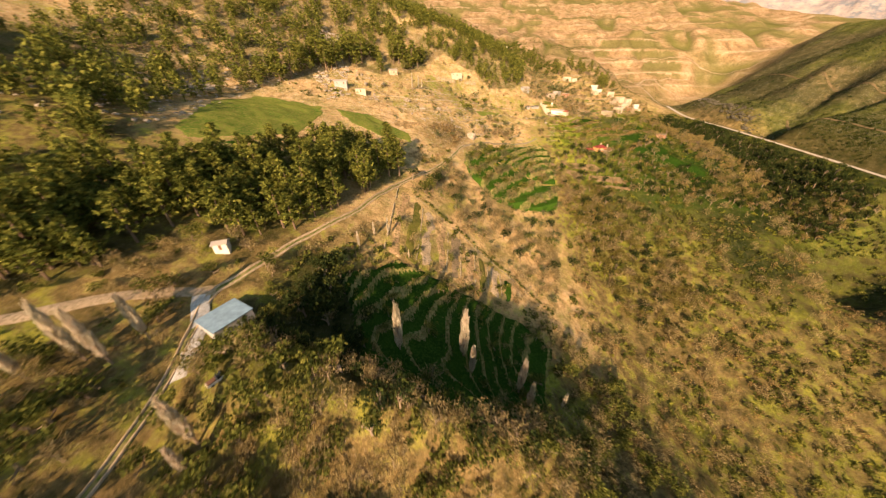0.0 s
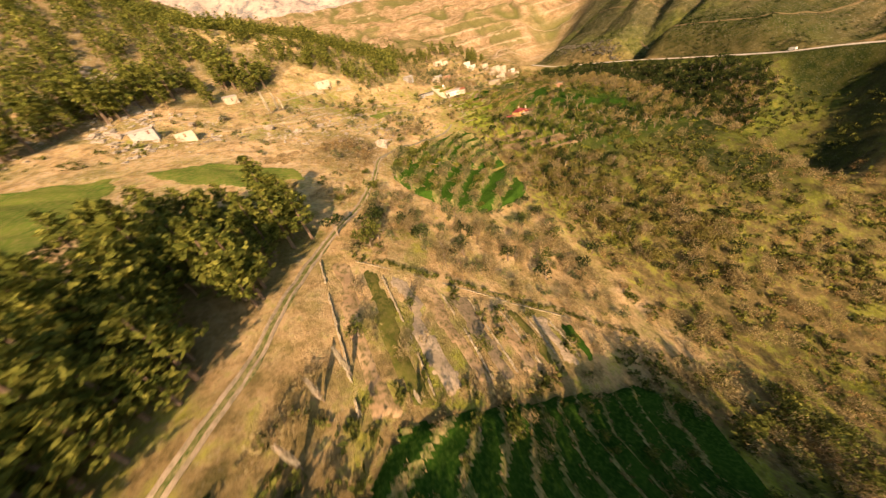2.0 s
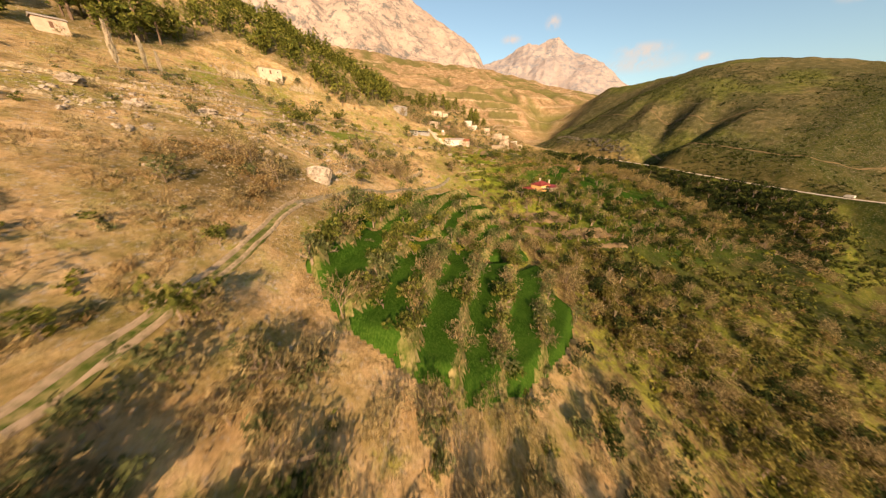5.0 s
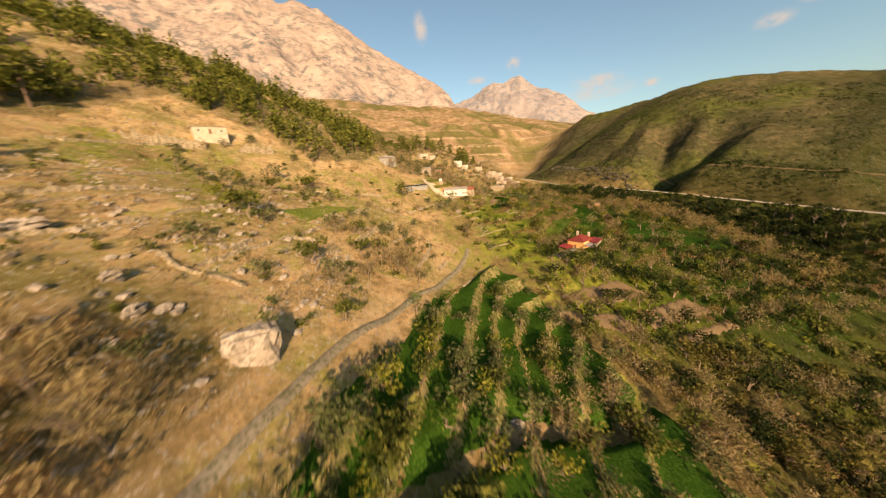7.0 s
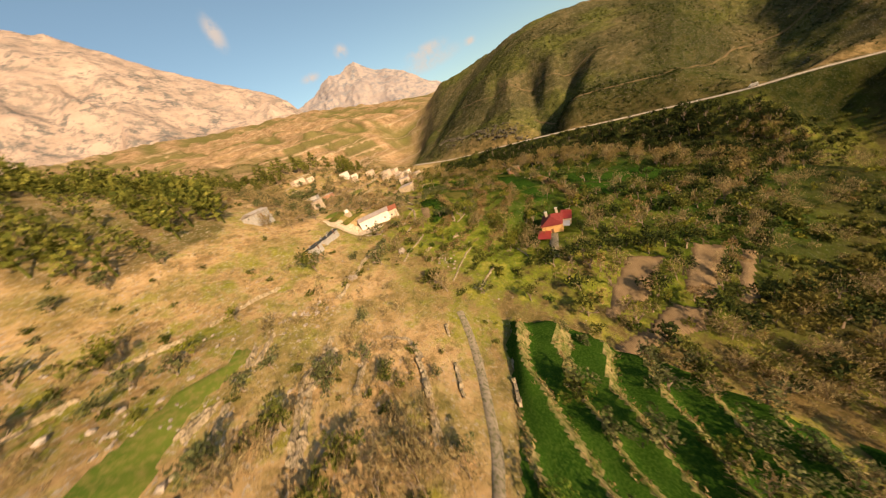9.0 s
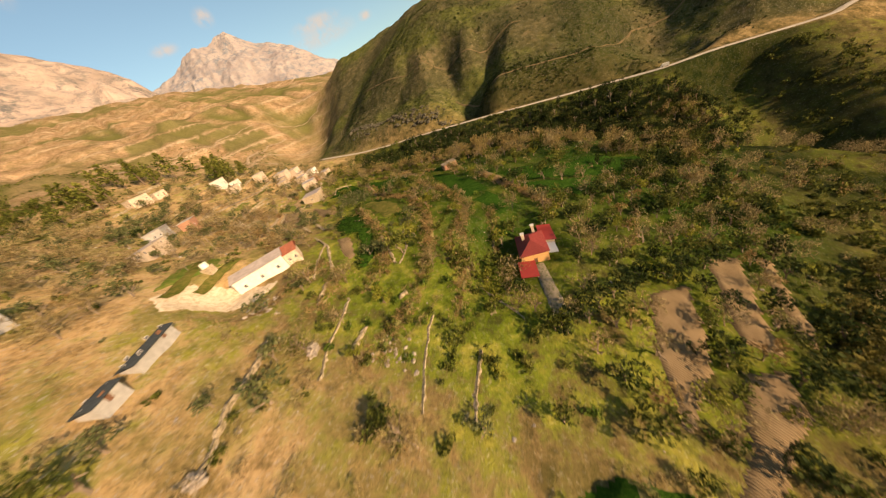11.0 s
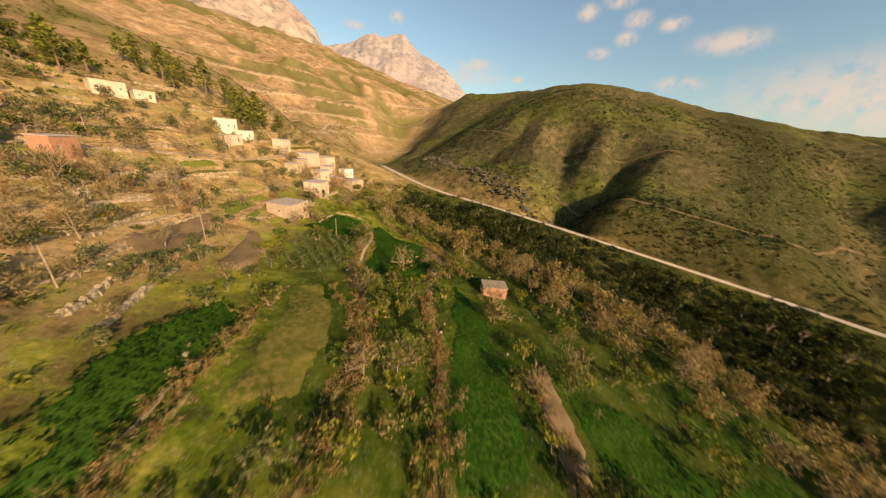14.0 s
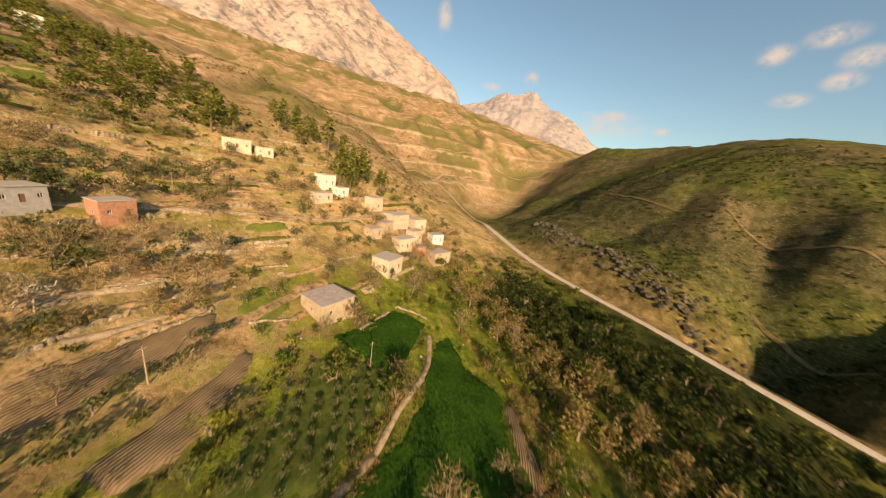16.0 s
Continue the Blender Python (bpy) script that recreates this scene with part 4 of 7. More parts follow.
strip("hill_track", resample(curve(np.array([(424, 372), (403, 330), (404, 300), (407, 272), (415, 242), (438, 216), (463, 195), (475, 176), (479, 158), (492, 118), (515, 50)], float)), 4), 2.6, "hilltrack", "narrow dirt track across the hill", 0.5)
strip("hill_track", resample(curve(np.array([(541, 584), (482, 462), (475, 415), (474, 385), (468, 352), (473, 326), (480, 290)], float)), 4), 2.6, "hilltrack", "faint upper track across the hill", 0.6)
strip("back_road", resample(curve(np.array([(406, 558), (413, 579), (421, 648), (415, 692), (457, 726), (495, 699), (572, 662)], float)), 4), 5.0, "dirt", "dirt road climbing the tan slope", 0.6)
for line, wide, what in (([(170, 468), (182, 474), (190, 478.5), (200, 482.5), (215, 486.5), (241, 491.5), (258, 494)], 3.2, "pale village lane below the row of dark trees"), ([(186, 447), (192.5, 454), (198, 459), (205.5, 465), (212, 472.5)], 3.0, "pale earth path between village terraces"),
                         ([(178, 433.5), (181.6, 436), (185, 439), (190, 441), (197, 444)], 2.4, "pale earth path along a village terrace"), ([(186, 425.5), (188.6, 427), (192, 429), (195, 431), (204, 436)], 2.4, "pale earth path above the ploughed terrace")):
    strip("village_path", resample(curve(np.array(line, float)), 1.5), wide, "dirt", what, 0.4)
strip("footpath", resample(curve(np.array([(224, 386), (234, 392), (242, 399), (256, 410), (265, 424)], float)), 1.5), 1.6, "dirt", "worn path between the wheat fields", 0.45)
strip("footpath", resample(curve(np.array([(186, 447), (192, 452), (199, 462), (208, 468)], float)), 1.5), 3.5, "dirt", "pale path below the village", 0.3)

# ---- woods ----
pines = [pine_shape(h) for h in (9.5, 11.5, 8.0, 13.0)]
pine_meshes = [tree_meshes(s, "pine_bark", "pine") for s in pines]
near_pine_meshes = [tree_meshes(pine_shape(h, 10, 7, 9, 0.046), "pine_bark", "pine") for h in (9.5, 11.5, 13.0)]
px, py = scatter(NEAR_PINES, 4.6, 101)
pz = height(px, py)
for i in range(len(px)):
    plant_tree("pine_tree", near_pine_meshes[i % 3], px[i], py[i], pz[i], rng.uniform(1.1, 1.75), rng.uniform(0, 360), "yellow-green pine tree with ragged branches on the slope", "tree", "pines beside the track")
fx, fy = scatter(FOREST, 1.9, 102, gap=0.62, gap_scale=22)
low = np.argsort(np.hypot(fx - 0, fy - 250))
for i in low[:50]:
    plant_tree("pine_tree", pine_meshes[i % 4], fx[i], fy[i], height(fx[i], fy[i])[0], rng.uniform(0.9, 2.0), rng.uniform(0, 360), "dark green pine tree at the edge of the forest", "tree", "pines of the forest edge")
rest = low[50:]
pine_small = [(np.vstack([t[0][0], t[1][0]]), np.vstack([t[0][1], t[1][1] + len(t[0][0])])) for t in (pine_shape(9.5, 9, 5, 3, 0.078), pine_shape(11, 9, 5, 3, 0.076), pine_shape(8, 9, 5, 3, 0.082))]
stuff("pine_forest", pine_small, fx[rest], fy[rest], 0.85, 1.7, M["pine"], "dense dark green pine forest on the steep slope", "forest", 103)

# ---- scrub, hedges and trees of the valley ----
bush_shapes = [leaf_quads(crown_points(36, 1.0, 0.95, 0.75, 5), 0.4) for _ in range(5)]
fine_bushes = [leaf_quads(crown_points(80, 1.0, 0.95, 0.75, 5), 0.28) for _ in range(4)]
scrub_shapes = []
for _ in range(6):
    scrub_shapes.append(scrub_shape(2.5, 34, 0.17))
tuft_shapes = []
for _ in range(3):
    n = 14
    d = unit(rng.normal(size=(n, 3)) * [0.5, 0.5, 0] + [0, 0, 1])
    p = rng.normal(size=(n, 3)) * [0.25, 0.25, 0]
    sd2 = unit(np.cross(d, rng.normal(size=(n, 3)))) * 0.05
    tuft_shapes.append((np.stack([p - sd2, p + sd2, p + d * 0.7 + sd2 * 0.2, p + d * 0.7 - sd2 * 0.2], 1).reshape(-1, 3), np.arange(4 * n).reshape(n, 4)))

SCRUB = [(60, 60), (105, 215), (112, 245), (112, 262), (170, 236), (240, 225), (290, 215), (320, 260), (330, 330), (330, 400), (345, 480), (362, 478), (362, 200), (360, 130), (330, 90), (260, 40), (120, 20)]
VALLEY = [(108, 262), (112, 300), (100, 330), (130, 350), (190, 345), (200, 400), (240, 440), (300, 470), (345, 480), (325, 400), (330, 330), (320, 262), (290, 215), (240, 225), (170, 236)]
SLOPE = [(-20, 190), (0, 225), (20, 262), (60, 295), (95, 325), (130, 352), (130, 372), (90, 395), (60, 385), (0, 420), (-60, 340), (-90, 290), (-40, 255), (-20, 230)]
ORCHARD = [(-20, 165), (10, 152), (45, 130), (66, 116), (90, 180), (98, 212), (60, 198), (30, 196), (16, 208), (6, 215), (-8, 190)]
VILLAGE = [(100, 385), (130, 392), (170, 390), (185, 432), (215, 440), (250, 445), (300, 460), (330, 490), (330, 560), (200, 580), (130, 520), (105, 440)]
START = [(-60, 40), (-60, 100), (-40, 120), (-10, 150), (40, 130), (66, 112), (60, 60), (100, 20), (60, -30), (-60, -30)]

START_WOOD = [(-58, 20), (-58, 48), (-20, 44), (20, 36), (46, 44), (66, 108), (90, 90), (100, 20), (60, -30), (-58, -30)]
FORK = [(-130, -40), (-62, -40), (-58, 30), (-58, 96), (-100, 96), (-118, 60)]
GARDEN = [(112, 345), (150, 340), (185, 345), (205, 398), (188, 436), (160, 425), (150, 395), (128, 366)]
GREEN_BITS = [f[1] for f in FIELDS] + [GROVE]


def off_fields(x, y, chance=0.06, seed=1):
    r = np.random.default_rng(seed)
    ok = np.ones(len(x), bool)
    for poly in GREEN_BITS:
        ok &= ~inside(x, y, poly) | (r.uniform(size=len(x)) < chance)
    return x[ok], y[ok]


def sprinkle(name, shapes, poly, density, smin, smax, material, label, category, seed, gap=0.0, chance=0.05, tall=1.0, scale=18.0, where=None):
    x, y = scatter(poly, density, seed, gap, scale)
    if where:
        ok = where(x, y)
        x, y = x[ok], y[ok]
    x, y = off_fields(x, y, chance, seed)
    return stuff(name, shapes, x, y, smin, smax, M[material], label, category, seed + 1, tall=tall)


tiny_shapes = [leaf_quads(crown_points(9, 1.0, 0.8, 0.5, 3), 0.65) for _ in range(4)]
sprinkle("brown_scrub", scrub_shapes, SCRUB, 4.6, 0.8, 2.2, "twig", "leafless brown scrub on the valley side", "scrub", 201, 0.85, where=lambda x, y: x + 0.3 * (y - 150) < 175)
sprinkle("brown_scrub", scrub_shapes, SCRUB, 0.8, 0.9, 2.2, "twig", "leafless brown scrub above the river", "scrub", 242, 0.85, where=lambda x, y: (x + 0.3 * (y - 150) >= 175) & (x < 292))
sprinkle("dark_scrub", bush_shapes, SCRUB, 3.6, 0.8, 2.3, "bush", "olive green scrub on the steep river side", "scrub", 244, 0.85, where=lambda x, y: x + 0.3 * (y - 150) >= 170)
sprinkle("green_scrub", bush_shapes, SCRUB, 3.8, 0.7, 2.3, "bush", "olive green bushes scattered through the scrub", "scrub", 203, 0.85, where=lambda x, y: x + 0.3 * (y - 150) < 235)
sprinkle("russet_scrub", scrub_shapes, SCRUB, 1.6, 0.96, 2.6, "redtwig", "russet leafless thickets", "scrub", 205, 0.8, where=lambda x, y: (x < 285) & ((y < 205) | (x < 150)))
sprinkle("yellow_scrub", bush_shapes, SCRUB, 0.7, 0.72, 2, "yellow", "yellow-green bushes lit in the scrub", "scrub", 206, 0.8, where=lambda x, y: x < 290)
sprinkle("brown_scrub", scrub_shapes, VALLEY, 0.6, 0.7, 1.8, "twig", "leafless brown bushes along field edges", "scrub", 207, 0.8, where=lambda x, y: (x > 185) & (y > 300))
sprinkle("russet_scrub", scrub_shapes, VALLEY, 0.4, 0.7, 1.6, "redtwig", "russet bramble hedges between fields", "scrub", 209, 0.8, where=lambda x, y: (x > 150) & (y > 290))
sprinkle("green_scrub", fine_bushes, VALLEY, 1.2, 0.5, 1.8, "bush", "olive green bushes between the fields", "scrub", 211, 0.8)
sprinkle("fresh_bushes", fine_bushes, VALLEY, 1.2, 0.5, 1.7, "green", "fresh green bushes between the fields", "scrub", 213, 0.7)
sprinkle("yellow_scrub", fine_bushes, VALLEY, 0.3, 0.72, 2, "yellow", "yellow-green fruit bushes between the fields", "scrub", 214, 0.7)
sprinkle("green_scrub", fine_bushes, SLOPE, 0.8, 0.4, 1.4, "bush", "low green bushes on the stony slope", "scrub", 215, 0.9, chance=0.0)
sprinkle("grey_scrub", fine_bushes, SLOPE, 0.3, 0.4, 1.4, "olive", "low grey-green bushes on the stony slope", "scrub", 216, 0.9)
sprinkle("brown_scrub", scrub_shapes, SLOPE, 1.8, 0.72, 2.2, "twig", "low leafless bushes on the stony slope", "scrub", 217, 0.9)
sprinkle("dry_grass", tuft_shapes, SLOPE, 16, 0.6, 1.3, "straw", "tufts of tall dry grass", "grass", 219, 0.9)
sprinkle("dry_grass", tuft_shapes, [(-34, 205), (-10, 200), (4, 220), (12, 240), (2, 262), (-30, 258), (-50, 235)], 55, 1.0, 2.0, "straw", "thick orange-brown dry grass above the track", "grass", 220, 0.9)
sprinkle("brown_scrub", scrub_shapes, ORCHARD, 3.0, 0.72, 2.3, "twig", "leafless orchard thicket", "scrub", 221, 0.9)
sprinkle("green_scrub", fine_bushes, ORCHARD, 0.8, 0.6, 1.8, "bush", "green bushes in the old orchard", "scrub", 223, 0.8)
sprinkle("dry_grass", tuft_shapes, ORCHARD, 22, 0.5, 1.0, "straw", "tufts of dry grass in the orchard", "grass", 225, 0.9)
sprinkle("brown_scrub", scrub_shapes, VILLAGE, 0.7, 0.7, 1.7, "twig", "leafless bushes between the village houses", "scrub", 227, 0.8)
sprinkle("green_scrub", bush_shapes, VILLAGE, 1.6, 0.4, 1.5, "bush", "green garden bushes of the village", "scrub", 229, 0.85)
sprinkle("russet_scrub", scrub_shapes, VILLAGE, 1.2, 0.7, 1.8, "redtwig", "russet bushes on the village terraces", "scrub", 230, 0.8)
sprinkle("brown_scrub", scrub_shapes, START, 3.0, 0.96, 2.9, "twig", "leafless bushes among shaded fields", "scrub", 231, 0.8, where=lambda x, y: (x > -22) | (y > 98))
sprinkle("green_scrub", bush_shapes, START, 4.0, 0.72, 2.5, "bush", "green bushes among shaded fields", "scrub", 233, 0.8, chance=0.12)
sprinkle("brown_scrub", scrub_shapes, FORK, 2.2, 0.5, 1.6, "twig", "leafless bushes near the road fork", "scrub", 251, 0.8)
sprinkle("green_scrub", fine_bushes, FORK, 1.8, 0.5, 1.6, "bush", "green bushes near the road fork", "scrub", 253, 0.8)
sprinkle("dry_grass", tuft_shapes, FORK, 14, 0.6, 1.3, "straw", "tufts of dry grass near the road fork", "grass", 255, 0.9)
sprinkle("green_scrub", fine_bushes, GARDEN, 1.5, 0.4, 1.4, "bush", "green bushes in the terraced gardens", "scrub", 257, 0.8)
sprinkle("yellow_scrub", fine_bushes, GARDEN, 0.8, 0.4, 1.3, "yellow", "yellow-green bushes in the terraced gardens", "scrub", 258, 0.8)
sprinkle("russet_scrub", scrub_shapes, GARDEN, 1.1, 0.5, 1.3, "redtwig", "russet bushes in the terraced gardens", "scrub", 259, 0.8)
HILL = [(385, 140), (385, 300), (385, 420), (400, 540), (560, 560), (640, 420), (640, 150), (480, 90)]
sprinkle("hill_shrubs", [leaf_quads(crown_points(5, 1.0, 0.7, 0.45, 3), 0.8) for _ in range(4)], HILL, 10.0, 0.4, 1.3, "darkbush", "low dark shrubs dotting the grassy hill", "scrub", 235, 0.55, scale=30)
SKIRT = [(120, 510), (185, 560), (330, 570), (400, 600), (500, 720), (420, 860), (200, 800), (60, 700)]
sprinkle("slope_shrubs", tiny_shapes, SKIRT, 3.2, 0.4, 1.4, "bush", "dark shrubs dotting the tan slope", "scrub", 237, 0.8, scale=50)
HIGHWOOD = [(142, 529), (175, 530), (200, 560), (205, 590), (178, 660), (136, 700), (60, 720), (40, 640), (110, 560)]
sprinkle("green_scrub", bush_shapes, HIGHWOOD, 2.0, 0.8, 2.4, "bush", "green bushes on the terraces above the village", "scrub", 271, 0.85)
sprinkle("fresh_bushes", bush_shapes, HIGHWOOD, 1.2, 0.8, 2.2, "green", "fresh green bushes on the terraces above the village", "scrub", 273, 0.8)
ROADSIDE = [(300, 430), (345, 468), (364, 440), (362, 400), (361, 330), (366, 290), (364, 235), (356, 205), (330, 165), (290, 185), (300, 270), (305, 330)]
sprinkle("bank_bushes", bush_shapes, ROADSIDE, 9.0, 0.7, 1.8, "darkbush", "dense dark green bushes on the river bank", "scrub", 239, 0.95)

bare_meshes = [tree_meshes(bare_tree_shape(h), "bark", "twig") for h in (7.5, 9.0, 6.5)]
olive_meshes = [tree_meshes(leafy_tree_shape(h, 180, 0.41), "bark", "olive") for h in (5.0, 6.0, 4.4)]
green_meshes = [tree_meshes(leafy_tree_shape(h, 215, 0.48), "bark", "bush") for h in (6.0, 7.5)]
dark_meshes = [tree_meshes(leafy_tree_shape(h, 200, 0.5), "bark", "darkbush") for h in (7.5, 6.0)]
thin_meshes = [tree_meshes(leafy_tree_shape(h, 230, 0.3), "bark", "green") for h in (6.5, 7.5)]
citrus_meshes = [tree_meshes(leafy_tree_shape(h, 200, 0.4), "bark", "yellow") for h in (5.0, 6.2)]
poplar_meshes = [tree_meshes(poplar_shape(h), "bark", "paletwig") for h in (13.0, 10.0)]


AXIS = np.array([(0, 40), (0, 150), (45, 240), (110, 300), (190, 345), (235, 390)], float)


def grow(name, meshes, poly, density, seed, smin, smax, label, group, chance=0.1, gap=0.0, keep=45, light=None):
    """Single trees; those far from the valley's middle are joined."""
    x, y = scatter(poly, density, seed, gap)
    x, y = off_fields(x, y, chance, seed)
    z = height(x, y)
    order = np.argsort(near(x, y, AXIS)[0])
    for i in order[:keep]:
        plant_tree(name, meshes[i % len(meshes)], x[i], y[i], z[i], rng.uniform(smin, smax), rng.uniform(0, 360), label, "tree", group)
    i = order[keep:]
    if len(i):
        shapes = list(light or [])
        for me in [] if light else meshes[:2]:
            v, f = mesh_arrays(me[1])
            shapes.append((v, f))
        stuff(name + "s", shapes, x[i], y[i], smin, smax, meshes[0][1].materials[0], "many more trees like these, seen farther off", "trees", seed + 5)


def mesh_arrays(me):
    v = np.empty(len(me.vertices) * 3, np.float32)
    me.vertices.foreach_get("co", v)
    f = np.empty(len(me.loops), np.int32)
    me.loops.foreach_get("vertex_index", f)
    return v.reshape(-1, 3).astype(float), f.reshape(-1, 4)


grow("bare_tree", bare_meshes, VALLEY, 0.3, 301, 0.7, 1.4, "leafless grey-brown tree at a field edge", "bare trees of the valley")
grow("bare_tree", bare_meshes, [(60, 60), (105, 215), (112, 262), (170, 236), (240, 225), (285, 215), (250, 120), (200, 60), (120, 20)], 0.5, 302, 0.7, 1.3, "leafless tree standing in scrub", "bare trees of the scrub", keep=20)
grow("orchard_tree", bare_meshes, ORCHARD, 2.8, 303, 0.6, 1.15, "leafless orchard tree on dry grass", "orchard trees", gap=0.9, keep=60)
grow("olive_tree", olive_meshes, ORCHARD, 0.8, 311, 0.7, 1.2, "dark rounded olive tree in the old orchard", "olives of the orchard")
grow("bare_tree", bare_meshes, VILLAGE, 0.55, 304, 0.7, 1.3, "leafless tree between village houses", "bare trees of the village")
grow("bare_tree", bare_meshes, START_WOOD, 0.9, 305, 0.8, 1.3, "leafless tree in the shaded fields", "bare trees of the shaded fields", 0.05, keep=40)
grow("green_tree", green_meshes, START_WOOD, 1.5, 315, 0.8, 1.4, "green leafy tree between the shaded fields", "green trees of the shaded fields", 0.05, keep=25)
grow("green_tree", green_meshes, FORK, 0.8, 316, 0.6, 1.2, "yellow-green evergreen tree near the road fork", "evergreens at the road fork", keep=30)
grow("bare_tree", bare_meshes, FORK, 0.8, 317, 0.6, 1.1, "leafless tree near the road fork", "bare trees at the road fork", keep=30)
grow("olive_tree", olive_meshes, GARDEN, 0.35, 318, 0.7, 1.1, "grey-green olive tree in the terraced gardens", "olive trees of the gardens")
grow("fruit_tree", bare_meshes, GARDEN, 0.5, 319, 0.6, 1.1, "leafless fruit tree in the terraced gardens", "fruit trees of the gardens")
grow("olive_tree", olive_meshes, TERRACES, 0.5, 306, 0.6, 0.9, "small grey-green olive tree on a terrace", "olive trees on the terraces", 1.0)
grow("olive_tree", olive_meshes, VILLAGE, 0.45, 307, 0.7, 1.2, "grey-green olive tree near the village", "olive trees of the village")
grow("green_tree", green_meshes, VALLEY, 0.4, 308, 0.6, 1.3, "small green leafy tree among fields", "green trees of the valley", keep=40)
grow("citrus_tree", citrus_meshes, VALLEY, 0.25, 321, 0.6, 1.1, "yellow-green fruit tree among the fields", "yellow-green trees of the valley", keep=50)
grow("olive_tree", olive_meshes, SLOPE, 0.18, 309, 0.7, 1.3, "lone round evergreen tree on the dry slope", "evergreens of the dry slope")
grow("riverside_tree", [bare_meshes[1], bare_meshes[0]], [(262, 300), (285, 345), (298, 400), (306, 470), (318, 470), (308, 400), (302, 330), (286, 270), (262, 215), (245, 225)], 0.4, 312, 0.8, 1.4, "brown leafless riverside tree", "bare riverside trees", keep=30)
M["gold"] = leafy("golden_brown_twigs", (0.17, 0.12, 0.04), (0.3, 0.215, 0.08), (0.43, 0.32, 0.14), translucent=0.35, holes=0.44, grain=11.0)
gold_meshes = [tree_meshes(leafy_tree_shape(h, 240, 0.4), "bark", "gold") for h in (6.5, 7.5)]
grow("willow_tree", gold_meshes, [(258, 300), (278, 345), (290, 400), (298, 470), (322, 470), (312, 400), (306, 330), (290, 270), (275, 225), (240, 232), (250, 262)], 1.3, 317, 0.8, 1.5, "golden-brown willow with fine upright twigs", "willows along the river", keep=40)
grow("pine_tree", [pine_meshes[0], pine_meshes[2]], HIGHWOOD, 0.45, 313, 0.7, 1.3, "dark pine on the slope above the village", "pines above the village", keep=40, light=pine_small)
for x, y, s in ((232, 600, 1.2), (250, 588, 1.1), (262, 526, 1.3), (257, 531, 1.2), (268, 540, 1.2), (275, 547, 1.1), (196, 583, 1.0), (226, 604, 1.1), (240, 570, 1.0), (205, 560, 0.9), (285, 540, 0.9), (292, 548, 0.8)):
    plant_tree("cedar_tree", pine_meshes[int(x) % 4], x, y, height(x, y)[0], s * 1.5, rng.uniform(0, 360), "tall dark conifer above the village", "tree", "conifers above the village")
for x, y, s in ((155, 386, 0.9), (159, 388, 0.8), (161, 390, 0.8), (166, 390, 0.9), (170, 394, 0.9), (179, 431, 1.3), (190, 458, 1.2), (190, 412, 0.9), (178, 416, 1.0), (240, 455, 1.3), (204, 417, 0.8), (186, 440, 0.9), (170, 425, 1.0), (252, 446, 1.1), (39, 285, 0.9), (60, 295, 1.3), (64, 299, 1.1), (140, 294, 0.9)):
    plant_tree("fruit_tree", bare_meshes[int(x) % 3], x, y, height(x, y)[0], s, rng.uniform(0, 360), "pale leafless fruit tree on a grassy terrace", "tree", "fruit trees of the terraces")
for x, y, s, m in ((26, 316, 1.5, 1), (34, 345, 1.1, 1), (46, 350, 1.2, 1), (21, 348, 1.1, 0), (40, 275, 0.9, 1), (27, 288, 0.8, 0), (38, 295, 1.2, 1), (56, 317, 0.9, 1), (67, 322, 0.9, 0), (68, 294, 0.8, 0), (12, 185, 1.0, 0), (29, 214, 1.0, 1), (15, 190, 0.8, 0), (9, 174, 1.2, 0), (5, 182, 1.0, 0), (2, 208, 1.1, 1), (4, 226, 0.7, 1), (20, 226, 0.7, 1), (-3, 190, 1.1, 0), (20, 178, 1.1, 0)):
    plant_tree("evergreen_tree", (olive_meshes, green_meshes)[m][int(abs(x)) % 2], x, y, height(x, y)[0], s, rng.uniform(0, 360), "single rounded evergreen tree on dry grass", "tree", "single evergreens")
x, y = scatter([(172, 354), (182, 349), (179, 342), (168, 337), (158, 340), (161, 348)], 14, 330)
for i in range(len(x)):
    plant_tree("olive_tree", olive_meshes[i % 3], x[i], y[i], height(x[i], y[i])[0], rng.uniform(0.28, 0.4), rng.uniform(0, 360), "young olive bush in a shaded plot", "tree", "young olives")
# trees on the banks between the crop terraces
tx, ty = scatter(TERRACES, 20, 320)
tk = np.random.default_rng(5).uniform(size=len(tx)) < np.interp(ty, [200, 262, 278], [1, 1, 0.12])
tx, ty = tx[tk], ty[tk]
tq = (height(tx, ty) + 1.6 * fnoise(tx, ty, 30, 13, 3)) / np.where(ty > 243, 3.6, 6.0)
on = (tq - np.floor(tq)) > 0.8
for i, (x, y) in enumerate(zip(tx[on][:150], ty[on][:150])):
    kind = i % 4
    plant_tree(("green_tree", "olive_tree", "bare_tree", "olive_tree")[kind], (green_meshes, olive_meshes, bare_meshes, olive_meshes)[kind][i % 2], x, y, height(x, y)[0] + 2.2, rng.uniform(0.7, 1.25), rng.uniform(0, 360),
               ("green leafy tree on a terrace bank", "grey-green olive tree on a terrace bank", "leafless tree on a terrace bank", "grey-green olive tree on a terrace bank")[kind], "tree", "trees of the terrace banks")
